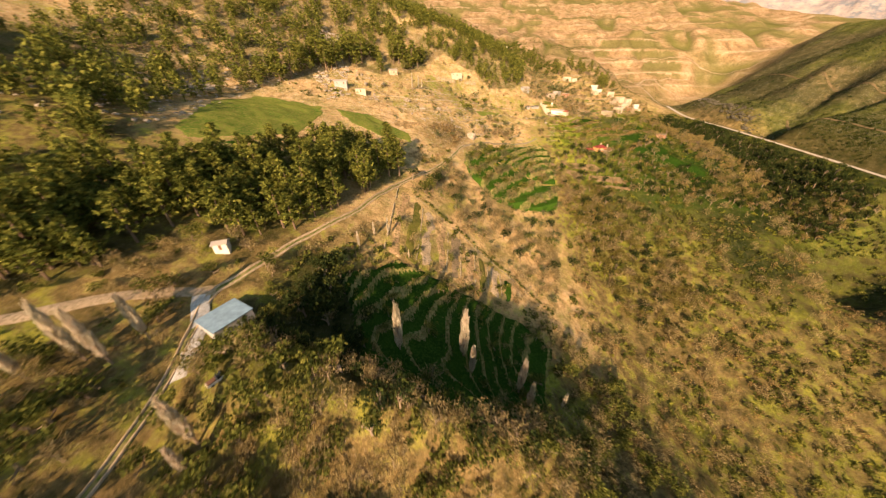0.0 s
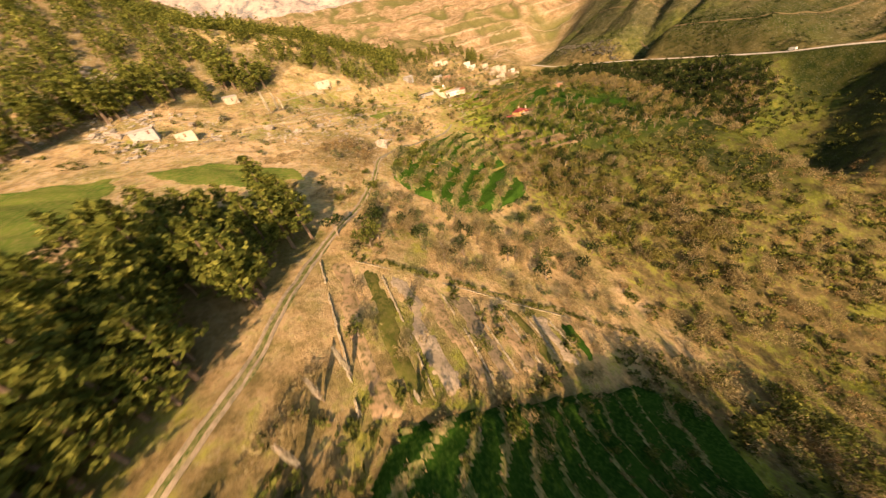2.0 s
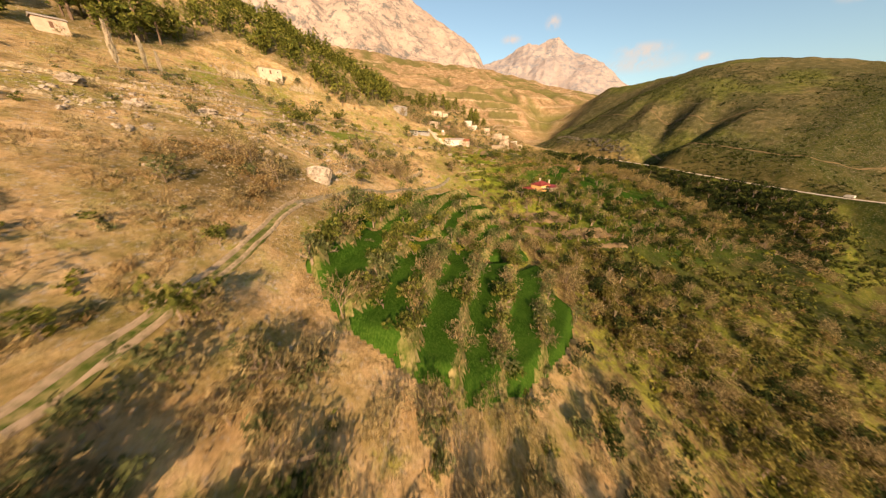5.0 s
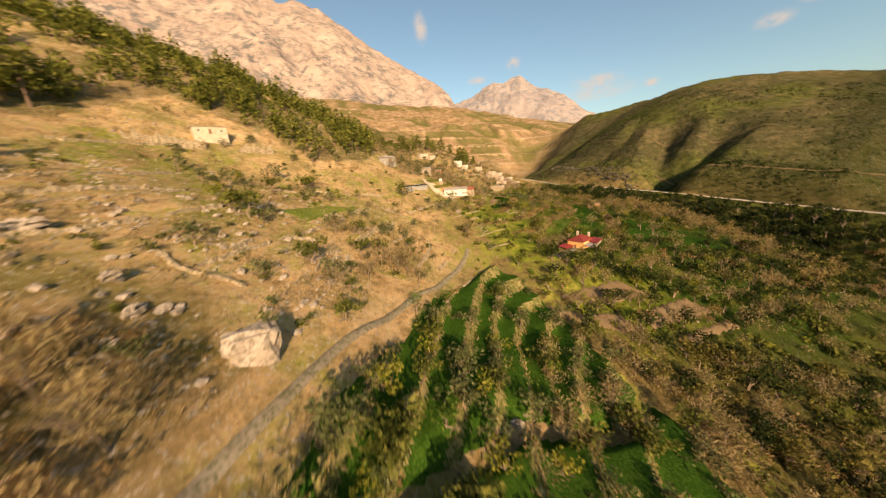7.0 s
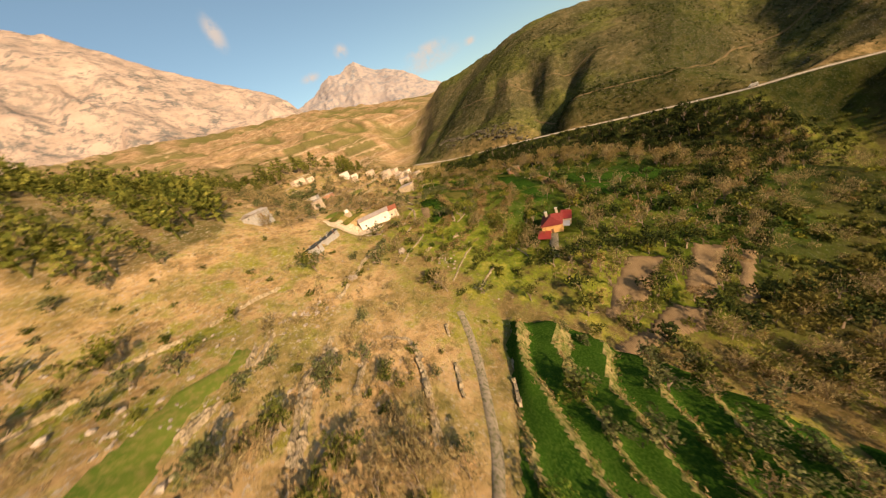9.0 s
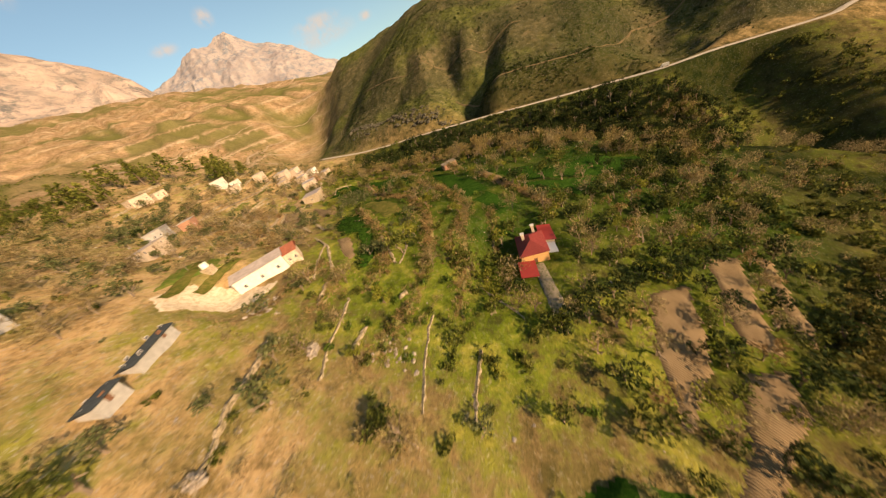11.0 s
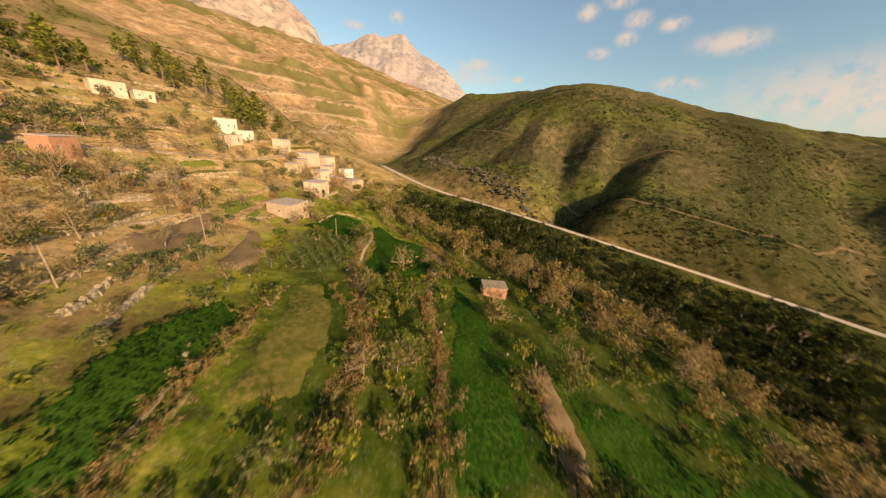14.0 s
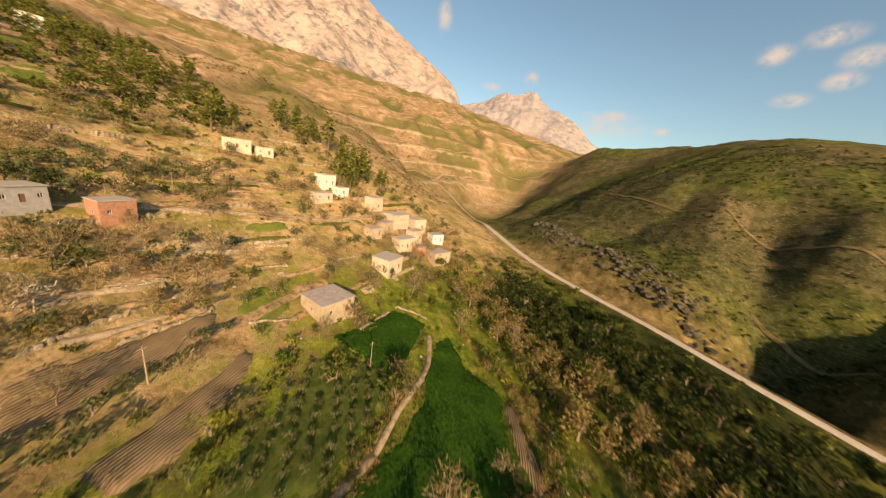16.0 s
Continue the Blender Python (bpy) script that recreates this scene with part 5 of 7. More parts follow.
# tall evergreens by the fork of the roads
for x, y, s in ((-98, 22, 1.5), (-90, 30, 1.5), (-87, 38, 1.4), (-86, 24, 1.6), (-95, 32, 1.4), (-92, 10, 1.4), (-86, 2, 1.4), (-100, 0, 1.5), (-80, -8, 1.3), (-110, 14, 1.5), (-45, 37, 1.5), (-40, 43, 1.2), (-48, 31, 1.4), (-34, 47, 1.1), (-51, 24, 1.3), (-60, 12, 1.3), (-86, 62, 0.9), (-89, 70, 0.9), (-60, 68, 0.8), (-57, 52, 0.9), (-62, 76, 0.7), (2, 107, 0.7), (25, 88, 0.7), (26, 52, 0.9), (38, 55, 0.8), (-24, 96, 0.8), (-41, 83, 0.9), (-37, 102, 0.7), (28, 75, 0.7)):
    plant_tree("green_tree", green_meshes[int(abs(x)) % 2], x, y, height(x, y)[0], s, rng.uniform(0, 360), "broad yellow-green evergreen tree near the road fork", "tree", "evergreens at the road fork")
# olives along the upper village lane, pale fruit trees in a row and russet bushes on the terraces
for i, (x, y) in enumerate(((162, 477), (164, 483), (168, 487), (173, 488), (174, 493), (180, 491), (184, 494), (187, 497), (190, 499), (193, 502), (197, 505), (165, 475), (178, 496), (200, 510), (157, 472), (221, 511), (189, 541), (205, 516))):
    plant_tree("olive_tree", olive_meshes[i % 3], x, y, height(x, y)[0], 1.0 + 0.3 * (i * 7 % 5) / 5, x * 29 % 360, "dark grey-green olive tree above the village lane", "tree", "olives above the village lane")
for i, (x, y) in enumerate(((136, 398), (141, 399), (145, 401), (150, 403), (155, 406), (243, 467), (238, 462), (253, 452))):
    plant_tree("fruit_tree", bare_meshes[i % 3], x, y, height(x, y)[0], (0.7, 0.8, 0.75, 0.7, 0.8, 1.3, 1.0, 1.0)[i], x * 31 % 360, "pale leafless fruit tree on a grassy terrace", "tree", "fruit trees of the terraces")
russet_meshes = [tree_meshes(bare_tree_shape(h, 260, 0.2), "bark", "redtwig") for h in (5.0, 6.0)]
for i, (x, y, s) in enumerate(((176, 423, 0.9), (186, 428, 1.0), (165, 397, 0.9), (158, 391, 0.9), (196, 437, 1.0), (170, 435, 1.0), (161, 420, 0.9), (168, 408, 0.9), (203, 440, 0.9), (152, 384, 0.8), (206, 452, 1.0), (190, 447, 0.9))):
    plant_tree("russet_tree", russet_meshes[i % 2], x, y, height(x, y)[0], s, x * 37 % 360, "rounded russet leafless tree on a village terrace", "tree", "russet trees of the terraces")
# trees on the terraces below the brick house, and a large pale bare tree
grow("green_tree", green_meshes, HIGHWOOD, 0.8, 323, 0.7, 1.3, "rounded olive green tree on the terraces above the village", "green trees above the village", keep=12)
for i, (x, y) in enumerate(((180, 444), (183, 447), (186, 443), (190, 445), (192, 450), (196, 452), (200, 453), (174, 451), (174, 445), (179, 453), (185, 458), (202, 446), (205, 454), (213, 448), (224, 459), (231, 466), (240, 459), (249, 474), (235, 451), (220, 441), (213, 438), (205, 434), (200, 432), (196, 434))):
    kind = i * 7 % 4
    plant_tree(("olive_tree", "bare_tree", "russet_tree", "green_tree")[kind], (olive_meshes, bare_meshes, russet_meshes, green_meshes)[kind][i % 2], x, y, height(x, y)[0], (0.9, 0.85, 0.8, 0.7)[kind] * (0.85 + 0.3 * (i * 5 % 7) / 7), x * 73 % 360,
               ("grey-green olive tree on a village terrace", "leafless grey-brown tree on a village terrace", "rounded russet leafless tree on a village terrace", "green leafy tree on a village terrace")[kind], "tree", "trees of the village terraces")
pale_meshes = tree_meshes(bare_tree_shape(8.5, 160, 0.13), "pale_bark", "paletwig")
plant_tree("bare_tree", pale_meshes, 180.8, 432.7, height(180.8, 432.7)[0], 1.1, 30, "large pale leafless tree with spreading limbs on a terrace", "tree", "bare trees of the village")
for i, (x, y) in enumerate(((164, 471), (166, 473), (169, 473), (170, 476), (173, 476), (175, 477), (178, 479), (181, 481), (184, 486), (189, 486), (194, 489), (200, 496), (205, 501))):
    plant_tree("evergreen_tree", (dark_meshes, olive_meshes, green_meshes)[i % 3][i % 2], x, y, height(x, y)[0], (0.75, 1.1, 0.8)[i % 3], x * 79 % 360, "dark round tree in the row above the village lane", "tree", "olives above the village lane")
for i, (x, y, s) in enumerate(((229, 587, 1.0), (239, 583, 1.3), (251, 584, 1.1), (259, 579, 1.2), (267, 569, 1.3), (271, 555, 1.2), (247, 595, 1.3), (274, 542, 1.0), (196, 555, 1.4), (197, 573, 1.2))):
    plant_tree("cedar_tree", pine_meshes[i % 4], x, y, height(x, y)[0], s * 1.3, x * 83 % 360, "tall dark conifer above the village", "tree", "conifers above the village")
# olive grove in rows
gi = 0
for a in range(13):
    for b in range(14):
        gx0, gy0 = 205 + a * 3.5 + b * 1.0, 384 + b * 3.1 - a * 0.25
        if inside(np.array([gx0]), np.array([gy0]), GROVE)[0] and rng.uniform() < 0.93:
            plant_tree("olive_tree", olive_meshes[gi % 3], gx0 + rng.normal() * 0.2, gy0 + rng.normal() * 0.2, height(gx0, gy0)[0], rng.uniform(0.42, 0.5), rng.uniform(0, 360), "young olive tree planted in straight rows", "tree", "olive grove in rows")
            gi += 1
for x, y, s in ((-85, 54, 1.5), (-88, 46, 1.4), (-94, 46, 1.4), (-101, 40, 1.3), (-58, 31, 1.4), (-57, 26, 1.2), (-16, 67, 1.85), (8, 71, 2.0), (11, 65, 1.8), (30, 63, 1.65), (32, 57, 1.3), (50, 63, 0.9),
                (-39, 109, 0.8), (-28, 123, 0.7), (-17, 113, 0.6), (-34, 119, 0.7), (-32, 327, 1.1), (-26, 334, 0.9), (-23, 338, 0.9)):
    plant_tree("poplar_tree", poplar_meshes[int(x) % 2], x, y, height(x, y)[0], s, rng.uniform(0, 360), "slender leafless poplar with pale upright twigs", "tree", "leafless poplars")

# leafless trees standing up out of the shaded fields
for x, y, s in ((-4, 57, 1.1), (-21, 48, 1.0), (-12, 29, 1.2), (15, 46, 1.0), (33, 52, 1.0), (-41, 73, 0.9), (-53, 74, 0.9), (-65, 83, 0.9), (-31, 76, 0.8), (54, 56, 1.0), (40, 92, 0.8), (-30, 36, 1.1), (2, 20, 1.2), (22, 30, 1.1), (-22, 18, 1.2), (45, 40, 1.0)):
    plant_tree("bare_tree", bare_meshes[int(abs(x)) % 3], x, y, height(x, y)[0], s, rng.uniform(0, 360), "round leafless tree in the shaded fields", "tree", "bare trees of the shaded fields")


def leaf_rows(poly, turn, gap, step, smin, smax, material, label, seed):
    """Plants in straight rows inside a field."""
    r = np.random.default_rng(seed)
    p = np.array(poly, float)
    c, k = p.mean(0), np.arange(-60, 60)
    u, v = np.meshgrid(k * gap, np.arange(-80, 80) * step)
    u, v = u.ravel() + r.normal(size=u.size) * 0.1, v.ravel() + r.normal(size=v.size) * step * 0.2
    t = radians(turn)
    x, y = c[0] + u * math.cos(t) - v * math.sin(t), c[1] + u * math.sin(t) + v * math.cos(t)
    ok = inside(x, y, poly)
    stuff("crop_rows", [leaf_quads(crown_points(9, 1.0, 0.8, 0.6, 3), 0.6) for _ in range(4)], x[ok], y[ok], smin, smax, M[material], label, "crop", seed)


leaf_rows([f for f in FIELDS if f[0] == "vegetable_field"][0][1], 35, 1.7, 0.8, 0.4, 0.7, "blades", "dark green leafy vegetables growing in rows", 341)
sprinkle("yellow_scrub", bush_shapes, [(-18, 200), (-8, 203), (-4, 210), (-8, 217), (-16, 212)], 12, 0.5, 1.1, "yellow", "low bushes in yellow flower beside the track", "scrub", 343)
for x, y, s in ((-8, 206, 1.0), (-13, 199, 0.9), (3, 208, 1.0), (4, 228, 0.8), (23, 318, 1.2), (44, 286, 0.8)):
    plant_tree("evergreen_tree", green_meshes[int(abs(x)) % 2], x, y, height(x, y)[0], s * 0.7, rng.uniform(0, 360), "small rounded evergreen bush beside the dirt track", "tree", "single evergreens")

# unseen tall evergreens, added out of view to cast shade on the fields
for x, y, s in ((-24, 4, 1.2), (-2, 4, 1.2), (20, 2, 1.1)):
    plant_tree("green_tree", green_meshes[int(abs(x)) % 2], x, y, height(x, y)[0], s * 1.25, rng.uniform(0, 360), "unseen tall evergreen tree added to shade the fields", "tree", "tall evergreens above the shaded fields")
sprinkle("brown_scrub", scrub_shapes, [(30, 262), (62, 290), (100, 312), (112, 335), (90, 352), (60, 325), (36, 292)], 2.2, 0.7, 1.8, "twig", "brown leafless bushes between lane and stone walls", "scrub", 261, 0.9)
sprinkle("green_scrub", fine_bushes, [(30, 262), (62, 290), (100, 312), (112, 335), (90, 352), (60, 325), (36, 292)], 1.4, 0.5, 1.5, "bush", "olive green bushes between lane and stone walls", "scrub", 263, 0.9)

# single olive trees with long shadows on the flat pasture
for x, y, s in ((189, 384, 0.9), (194, 388, 0.7), (186, 396, 0.8), (232, 374, 0.8), (200, 392, 0.8), (216, 426, 0.7), (207, 396, 0.7), (188, 404, 0.8), (191, 407, 0.7), (194, 410, 0.8), (197, 414, 0.7), (200, 417, 0.8), (203, 420, 0.7), (206, 424, 0.8), (209, 427, 0.7), (192, 403, 0.6), (183, 402, 0.8), (180, 396, 0.9), (178, 406, 0.8)):
    plant_tree("olive_tree", olive_meshes[int(x) % 3], x, y, height(x, y)[0], s, x * 41 % 360, "grey-green olive tree at the edge of a pasture", "tree", "olives of the pasture")
for poly, turn in ((FIELD_A, 40), (FIELD_B, 40), ([(232, 320), (241, 306), (238, 292), (254, 271), (255, 252), (247, 241), (231, 252), (222, 276), (219, 290), (216, 306)], 15)):
    leaf_rows(poly, turn, 1.5, 0.9, 0.22, 0.4, "blades", "low green blades of young wheat in rows", 345 + turn)
# dark thicket on the steep foot of the hill, above the road
sprinkle("dark_scrub", bush_shapes, [(378, 205), (379, 300), (380, 352), (394, 360), (416, 340), (420, 300), (416, 240), (400, 205)], 20.0, 0.4, 1.0, "darkbush", "dark low thicket on the foot of the hill", "scrub", 351, 0.85)
sprinkle("pasture_tufts", tuft_shapes, GARDEN, 10, 0.5, 1.0, "straw", "tufts of dry grass in the terraced gardens", "grass", 353, 0.9)
for k, line in enumerate(([(380, 820), (454, 800), (540, 790), (620, 760), (700, 724)], [(330, 700), (400, 716), (470, 724), (560, 735)], [(250, 640), (320, 660), (380, 690)])):
    strip("bench_track", resample(curve(np.array(line, float)), 5), 4.0, "dirt", "pale bench track along the tan slope", 0.8)

# a belt of tall trees along the path, whose shadows lie over the dark terraces
for k in range(44):
    u = (k + rng.uniform(-0.3, 0.3)) / 43
    x, y = -56 + 96 * u, np.interp(u, [0, 0.38, 0.76, 1], [50, 45, 40, 42]) + rng.uniform(-7, 3)
    kind = k % 5 in (1, 2, 4)
    plant_tree("bare_tree" if kind else "green_tree", bare_meshes[k % 3] if kind else (green_meshes if u < 0.35 else dark_meshes)[k % 2], x, y, height(x, y)[0], rng.uniform(0.9, 1.3) if kind else rng.uniform(0.9, 1.4), rng.uniform(0, 360),
               "round leafless tree beside the path" if kind else "green tree beside the path above dark terraces", "tree", "tall trees along the path")
BRUSH = [(-165, 150), (-156, 240), (-95, 265), (-55, 300), (-60, 335), (-96, 330), (-128, 286), (-158, 227), (-178, 170)]
sprinkle("brown_scrub", scrub_shapes, BRUSH, 2.4, 0.6, 1.8, "twig", "leafless brush below the forest", "scrub", 361, 0.8)
sprinkle("green_scrub", bush_shapes, BRUSH, 2.0, 0.6, 1.8, "bush", "green brush below the forest", "scrub", 363, 0.8)


def terrace_edge(line, wide, seed):
    """A low broken bank under a line of leafless shrubs and tufts of dry grass, along a terrace."""
    c = resample(curve(np.array(line, float), 6), 1.0)
    r = np.random.default_rng(seed)
    a = 0
    while a < len(c) - 5:
        n = int(r.uniform(5, 11))
        if len(c[a:a + n]) > 3:
            strip("terrace_bank", c[a:a + n] + r.normal(size=2) * 0.4, wide * r.uniform(0.3, 0.75), "bank", "low broken grassy bank between garden terraces", 0.2, category="bank")
        a += n + int(r.uniform(0, 5))
    i = r.integers(0, len(c), len(c) * 6)
    p = c[i] + r.normal(size=(len(i), 2)) * wide * 0.5
    stuff("bank_grass", tuft_shapes, p[:, 0], p[:, 1], 0.7, 1.4, M["straw"], "tufts of dry grass along a terrace bank", "grass", seed)
    for material, shapes, share, what in (("redtwig", scrub_shapes, 0.5, "pinkish leafless shrubs along a terrace bank"), ("twig", scrub_shapes, 0.3, "grey-brown leafless shrubs along a terrace bank"), ("bush", fine_bushes, 0.3, "olive green shrubs along a terrace bank")):
        q = c[r.uniform(size=len(c)) < share]
        q = q + r.normal(size=q.shape) * 0.8
        if len(q):
            stuff("bank_shrubs", shapes, q[:, 0], q[:, 1], 0.5, 1.15, M[material], what, "scrub", seed + 1)


for k, line in enumerate(([(117, 335), (128, 332), (139, 331), (162, 333), (180, 340), (200, 354), (213, 364), (226, 385), (246, 405)], [(134, 319), (147, 321), (166, 324), (194, 330), (216, 344), (234, 361), (262, 378)], [(138, 344), (146, 344), (155, 346), (172, 357), (180, 364), (203, 385)],
                          [(230, 326), (209, 311), (197, 300), (189, 293)], [(150, 322), (159, 326), (172, 327), (182, 324), (192, 325)], [(185, 316), (172, 315), (163, 314)], [(128, 351), (137, 352), (146, 356)], [(133, 364), (140, 362), (150, 364)],
                          [(249, 370), (272, 376), (284, 395)])):
    terrace_edge(line, 2.6, 370 + k)
VERGE = [(100, 313), (105, 304), (90, 299), (74, 290), (58, 281), (44, 270), (30, 257), (27, 259), (38, 269), (60, 285), (85, 301)]
sprinkle("dry_grass", tuft_shapes, VERGE, 60, 0.5, 1.1, "straw", "dry grass on the verge beside the lane", "grass", 421, 0.9)
sprinkle("green_scrub", fine_bushes, VERGE, 5, 0.3, 0.8, "bush", "low green bushes on the verge beside the lane", "scrub", 423, 0.8)
SLOPE_BUSHES = ((49, 357, 1.3), (20, 322, 1.5), (24, 350, 1.2), (56, 345, 1.0), (66, 350, 0.9))
for x, y, s in SLOPE_BUSHES:
    plant_tree("evergreen_tree", citrus_meshes[int(x) % 2], x, y, height(x, y)[0], s * 0.8, x * 59 % 360, "broad yellow-green bush on the dry slope", "tree", "single evergreens")
# thin-leaved trees standing on the crop terraces
for x, y, s in ((33, 252, 0.9), (42, 258, 1.1), (58, 254, 1.1), (54, 265, 1.0), (70, 263, 1.0), (69, 250, 0.9), (57, 278, 0.8), (67, 279, 0.9), (47, 250, 1.0), (36, 245, 0.9), (52, 243, 0.9), (80, 256, 0.8), (62, 240, 0.9), (30, 236, 0.9), (44, 234, 0.8)):
    plant_tree("citrus_tree", (citrus_meshes, thin_meshes)[int(x) % 2][int(y) % 2], x, y, height(x, y)[0] + 1.5, s, x * 61 % 360, "thin-leaved yellow-green tree on the crop terraces", "tree", "thin-leaved trees of the terraces")
# dark bushes between the stone walls above the lane
for x, y, s, m in ((69, 321, 0.8, 0), (64, 317, 0.7, 0), (66, 320, 0.7, 0), (73.5, 319, 0.8, 0), (74, 314, 0.7, 0), (71, 311, 0.7, 1), (62, 330, 0.8, 0), (56.5, 328, 0.7, 0), (91, 355, 1.1, 1), (95, 358, 0.9, 0), (108, 325, 1.0, 1), (111, 311, 0.9, 0), (58, 306, 0.9, 1), (52, 303, 1.0, 1), (78, 306, 0.6, 0)):
    plant_tree(("olive_tree", "evergreen_tree")[m], (olive_meshes, green_meshes)[m][int(x) % 2], x, y, height(x, y)[0], s, x * 47 % 360, ("dark olive tree beside a stone wall", "rounded evergreen tree beside a stone wall")[m], "tree", "trees between the stone walls")
sprinkle("russet_scrub", scrub_shapes, [(-4, 280), (18, 271), (21, 258), (14, 242), (0, 240), (-12, 258)], 17.0, 0.7, 1.6, "redtwig", "dense russet brush above the lane", "scrub", 411, 0.95)
sprinkle("brown_scrub", scrub_shapes, [(-4, 280), (18, 271), (21, 258), (14, 242), (0, 240), (-12, 258)], 9.0, 0.8, 1.8, "twig", "dense brown brush above the lane", "scrub", 413, 0.95)
for i, (x, y, s) in enumerate(((62, 301, 1.2), (63.5, 296, 1.1), (58, 306, 1.0), (65, 292, 0.9), (48, 314, 0.9), (53, 315, 0.9), (56, 298, 1.1), (50, 292, 1.0), (70, 301, 0.8), (8, 262, 1.2), (14, 256, 1.1), (4, 268, 1.1))):
    plant_tree("bare_tree", bare_meshes[i % 3], x, y, height(x, y)[0], s, x * 43 % 360, "spreading leafless tree above the lane", "tree", "bare trees above the lane")
# broad evergreens with long shadows in the orchard
for x, y, s in ((-11, 168, 1.5), (-7, 173, 1.3), (-6, 178, 1.5), (-4, 183, 1.2), (10, 174, 1.2), (6, 183, 1.0), (28, 177, 1.1), (66, 183, 1.2), (59, 157, 1.2), (59, 170, 1.1), (12, 187, 0.9), (77, 172, 1.2), (69, 187, 1.0), (32, 175, 1.0), (40, 160, 1.1), (50, 148, 1.2), (84, 190, 1.1), (88, 205, 1.0), (-20, 176, 1.2), (53, 200, 0.8), (22, 164, 1.1), (76, 150, 1.2), (92, 160, 1.1)):
    plant_tree("evergreen_tree", (dark_meshes, green_meshes)[int(abs(x)) % 2][int(y) % 2], x, y, height(x, y)[0], s, x * 53 % 360, "broad dark evergreen tree in the old orchard", "tree", "evergreens of the orchard")
for x, y, s, m in ((-24, 132, 0.9, 1), (-15, 124, 0.8, 0), (-9, 138, 0.7, 1), (3, 136, 0.7, 0), (5, 122, 0.8, 1), (13, 128, 0.7, 1), (20, 120, 0.8, 0), (26, 130, 0.7, 1), (34, 118, 0.8, 1), (-20, 146, 0.8, 0), (-3, 146, 0.7, 0), (40, 122, 0.7, 0)):
    plant_tree(("bare_tree", "green_tree")[m], (bare_meshes, green_meshes)[m][int(abs(x)) % 2], x, y, height(x, y)[0], s, x * 67 % 360, ("leafless tree between narrow garden plots", "green tree between narrow garden plots")[m], "tree", "trees of the garden plots")

THICKET = [(106, 190), (112, 262), (150, 243), (172, 226), (185, 150), (150, 110), (118, 130)]
paleolive_meshes = [tree_meshes(leafy_tree_shape(h, 200, 0.42), "bark", "paleolive") for h in (6.0, 7.0, 5.0)]
grow("thicket_tree", paleolive_meshes, THICKET, 1.6, 381, 0.7, 1.4, "olive-yellow tree of the thicket beside the terraces", "thicket beside the terraces", keep=80)
grow("dark_tree", dark_meshes, THICKET, 0.7, 385, 0.7, 1.2, "dark evergreen tree of the thicket beside the terraces", "thicket beside the terraces", keep=40)
grow("grey_tree", bare_meshes, THICKET, 0.7, 387, 0.8, 1.3, "broad leafless tree of the thicket beside the terraces", "thicket beside the terraces", keep=40)
sprinkle("yellow_scrub", bush_shapes, THICKET, 2.2, 0.6, 1.8, "paleolive", "olive-yellow bushes of the thicket", "scrub", 383, 0.8)

dx, dy = scatter(DARK_FIELD, 1.1, 391)
for i in range(len(dx)):
    m = i % 3 != 0
    plant_tree("green_tree" if m else "bare_tree", green_meshes[i % 2] if m else bare_meshes[i % 3], dx[i], dy[i], height(dx[i], dy[i])[0] + 1.6, rng.uniform(0.4, 0.85), rng.uniform(0, 360), "small green tree on the dark terraces" if m else "small leafless tree on the dark terraces", "tree", "trees of the dark terraces")

# Dark-leaved plants added here to stand in for shade on the ground.
SHADED = [(-64, 50), (-64, 84), (-52, 96), (-36, 96), (-22, 72), (-24, 50)]
sprinkle("dark_scrub", bush_shapes, SHADED, 7.0, 0.8, 2.0, "darkbush", "dark scrub added in place of shade beside the lowest terraces", "scrub", 395, 0.95)
grow("dark_tree", dark_meshes, SHADED, 2.0, 397, 0.9, 1.5, "dark tree added in place of shade beside the lowest terraces", "dark trees beside the lowest terraces", keep=40)

# bare trees and dark bushes on the green grass below the red-roofed house
HOLLOW = [(128, 268), (150, 285), (185, 290), (222, 318), (216, 290), (232, 250), (262, 240), (270, 215), (215, 224), (170, 240)]


def spaced(poly, gap, seed, tries=2600):
    """Places in a plan polygon that keep a distance from one another and from ways, houses and fields."""
    r = np.random.default_rng(seed)
    p = np.array(poly, float)
    lo, hi = p.min(0), p.max(0)
    x, y = r.uniform(lo[0], hi[0], tries), r.uniform(lo[1], hi[1], tries)
    ok = inside(x, y, poly) & (near(x, y, ROAD_LINE)[0] > 9) & (near(x, y, TRACK_LINE)[0] > 5)
    for hx, hy, hr in CLEAR:
        ok &= np.hypot(x - hx, y - hy) > hr
    x, y = off_fields(x[ok], y[ok], 0.02, seed)
    kept = []
    for q in zip(x, y):
        if all((q[0] - a) ** 2 + (q[1] - b) ** 2 > gap * gap for a, b in kept):
            kept.append(q)
    return kept


round_russet = [tree_meshes(leafy_tree_shape(h, 185, 0.38), "bark", "redtwig") for h in (5.0, 5.8)]
round_grey = [tree_meshes(leafy_tree_shape(h, 190, 0.4), "bark", "twig") for h in (6.2, 7.2)]
GROUND_TREES = (
    ("grey_tree", round_grey, "round leafless grey-brown tree on dark green grass"), ("green_tree", green_meshes, "round olive green tree on dark green grass"),
    ("russet_tree", round_russet, "round russet leafless tree on dark green grass"), ("dark_tree", dark_meshes, "round dark evergreen tree on dark green grass"),
    ("grey_tree", round_grey, "round leafless grey-brown tree on dark green grass"), ("dark_tree", dark_meshes, "round dark evergreen tree on dark green grass"))
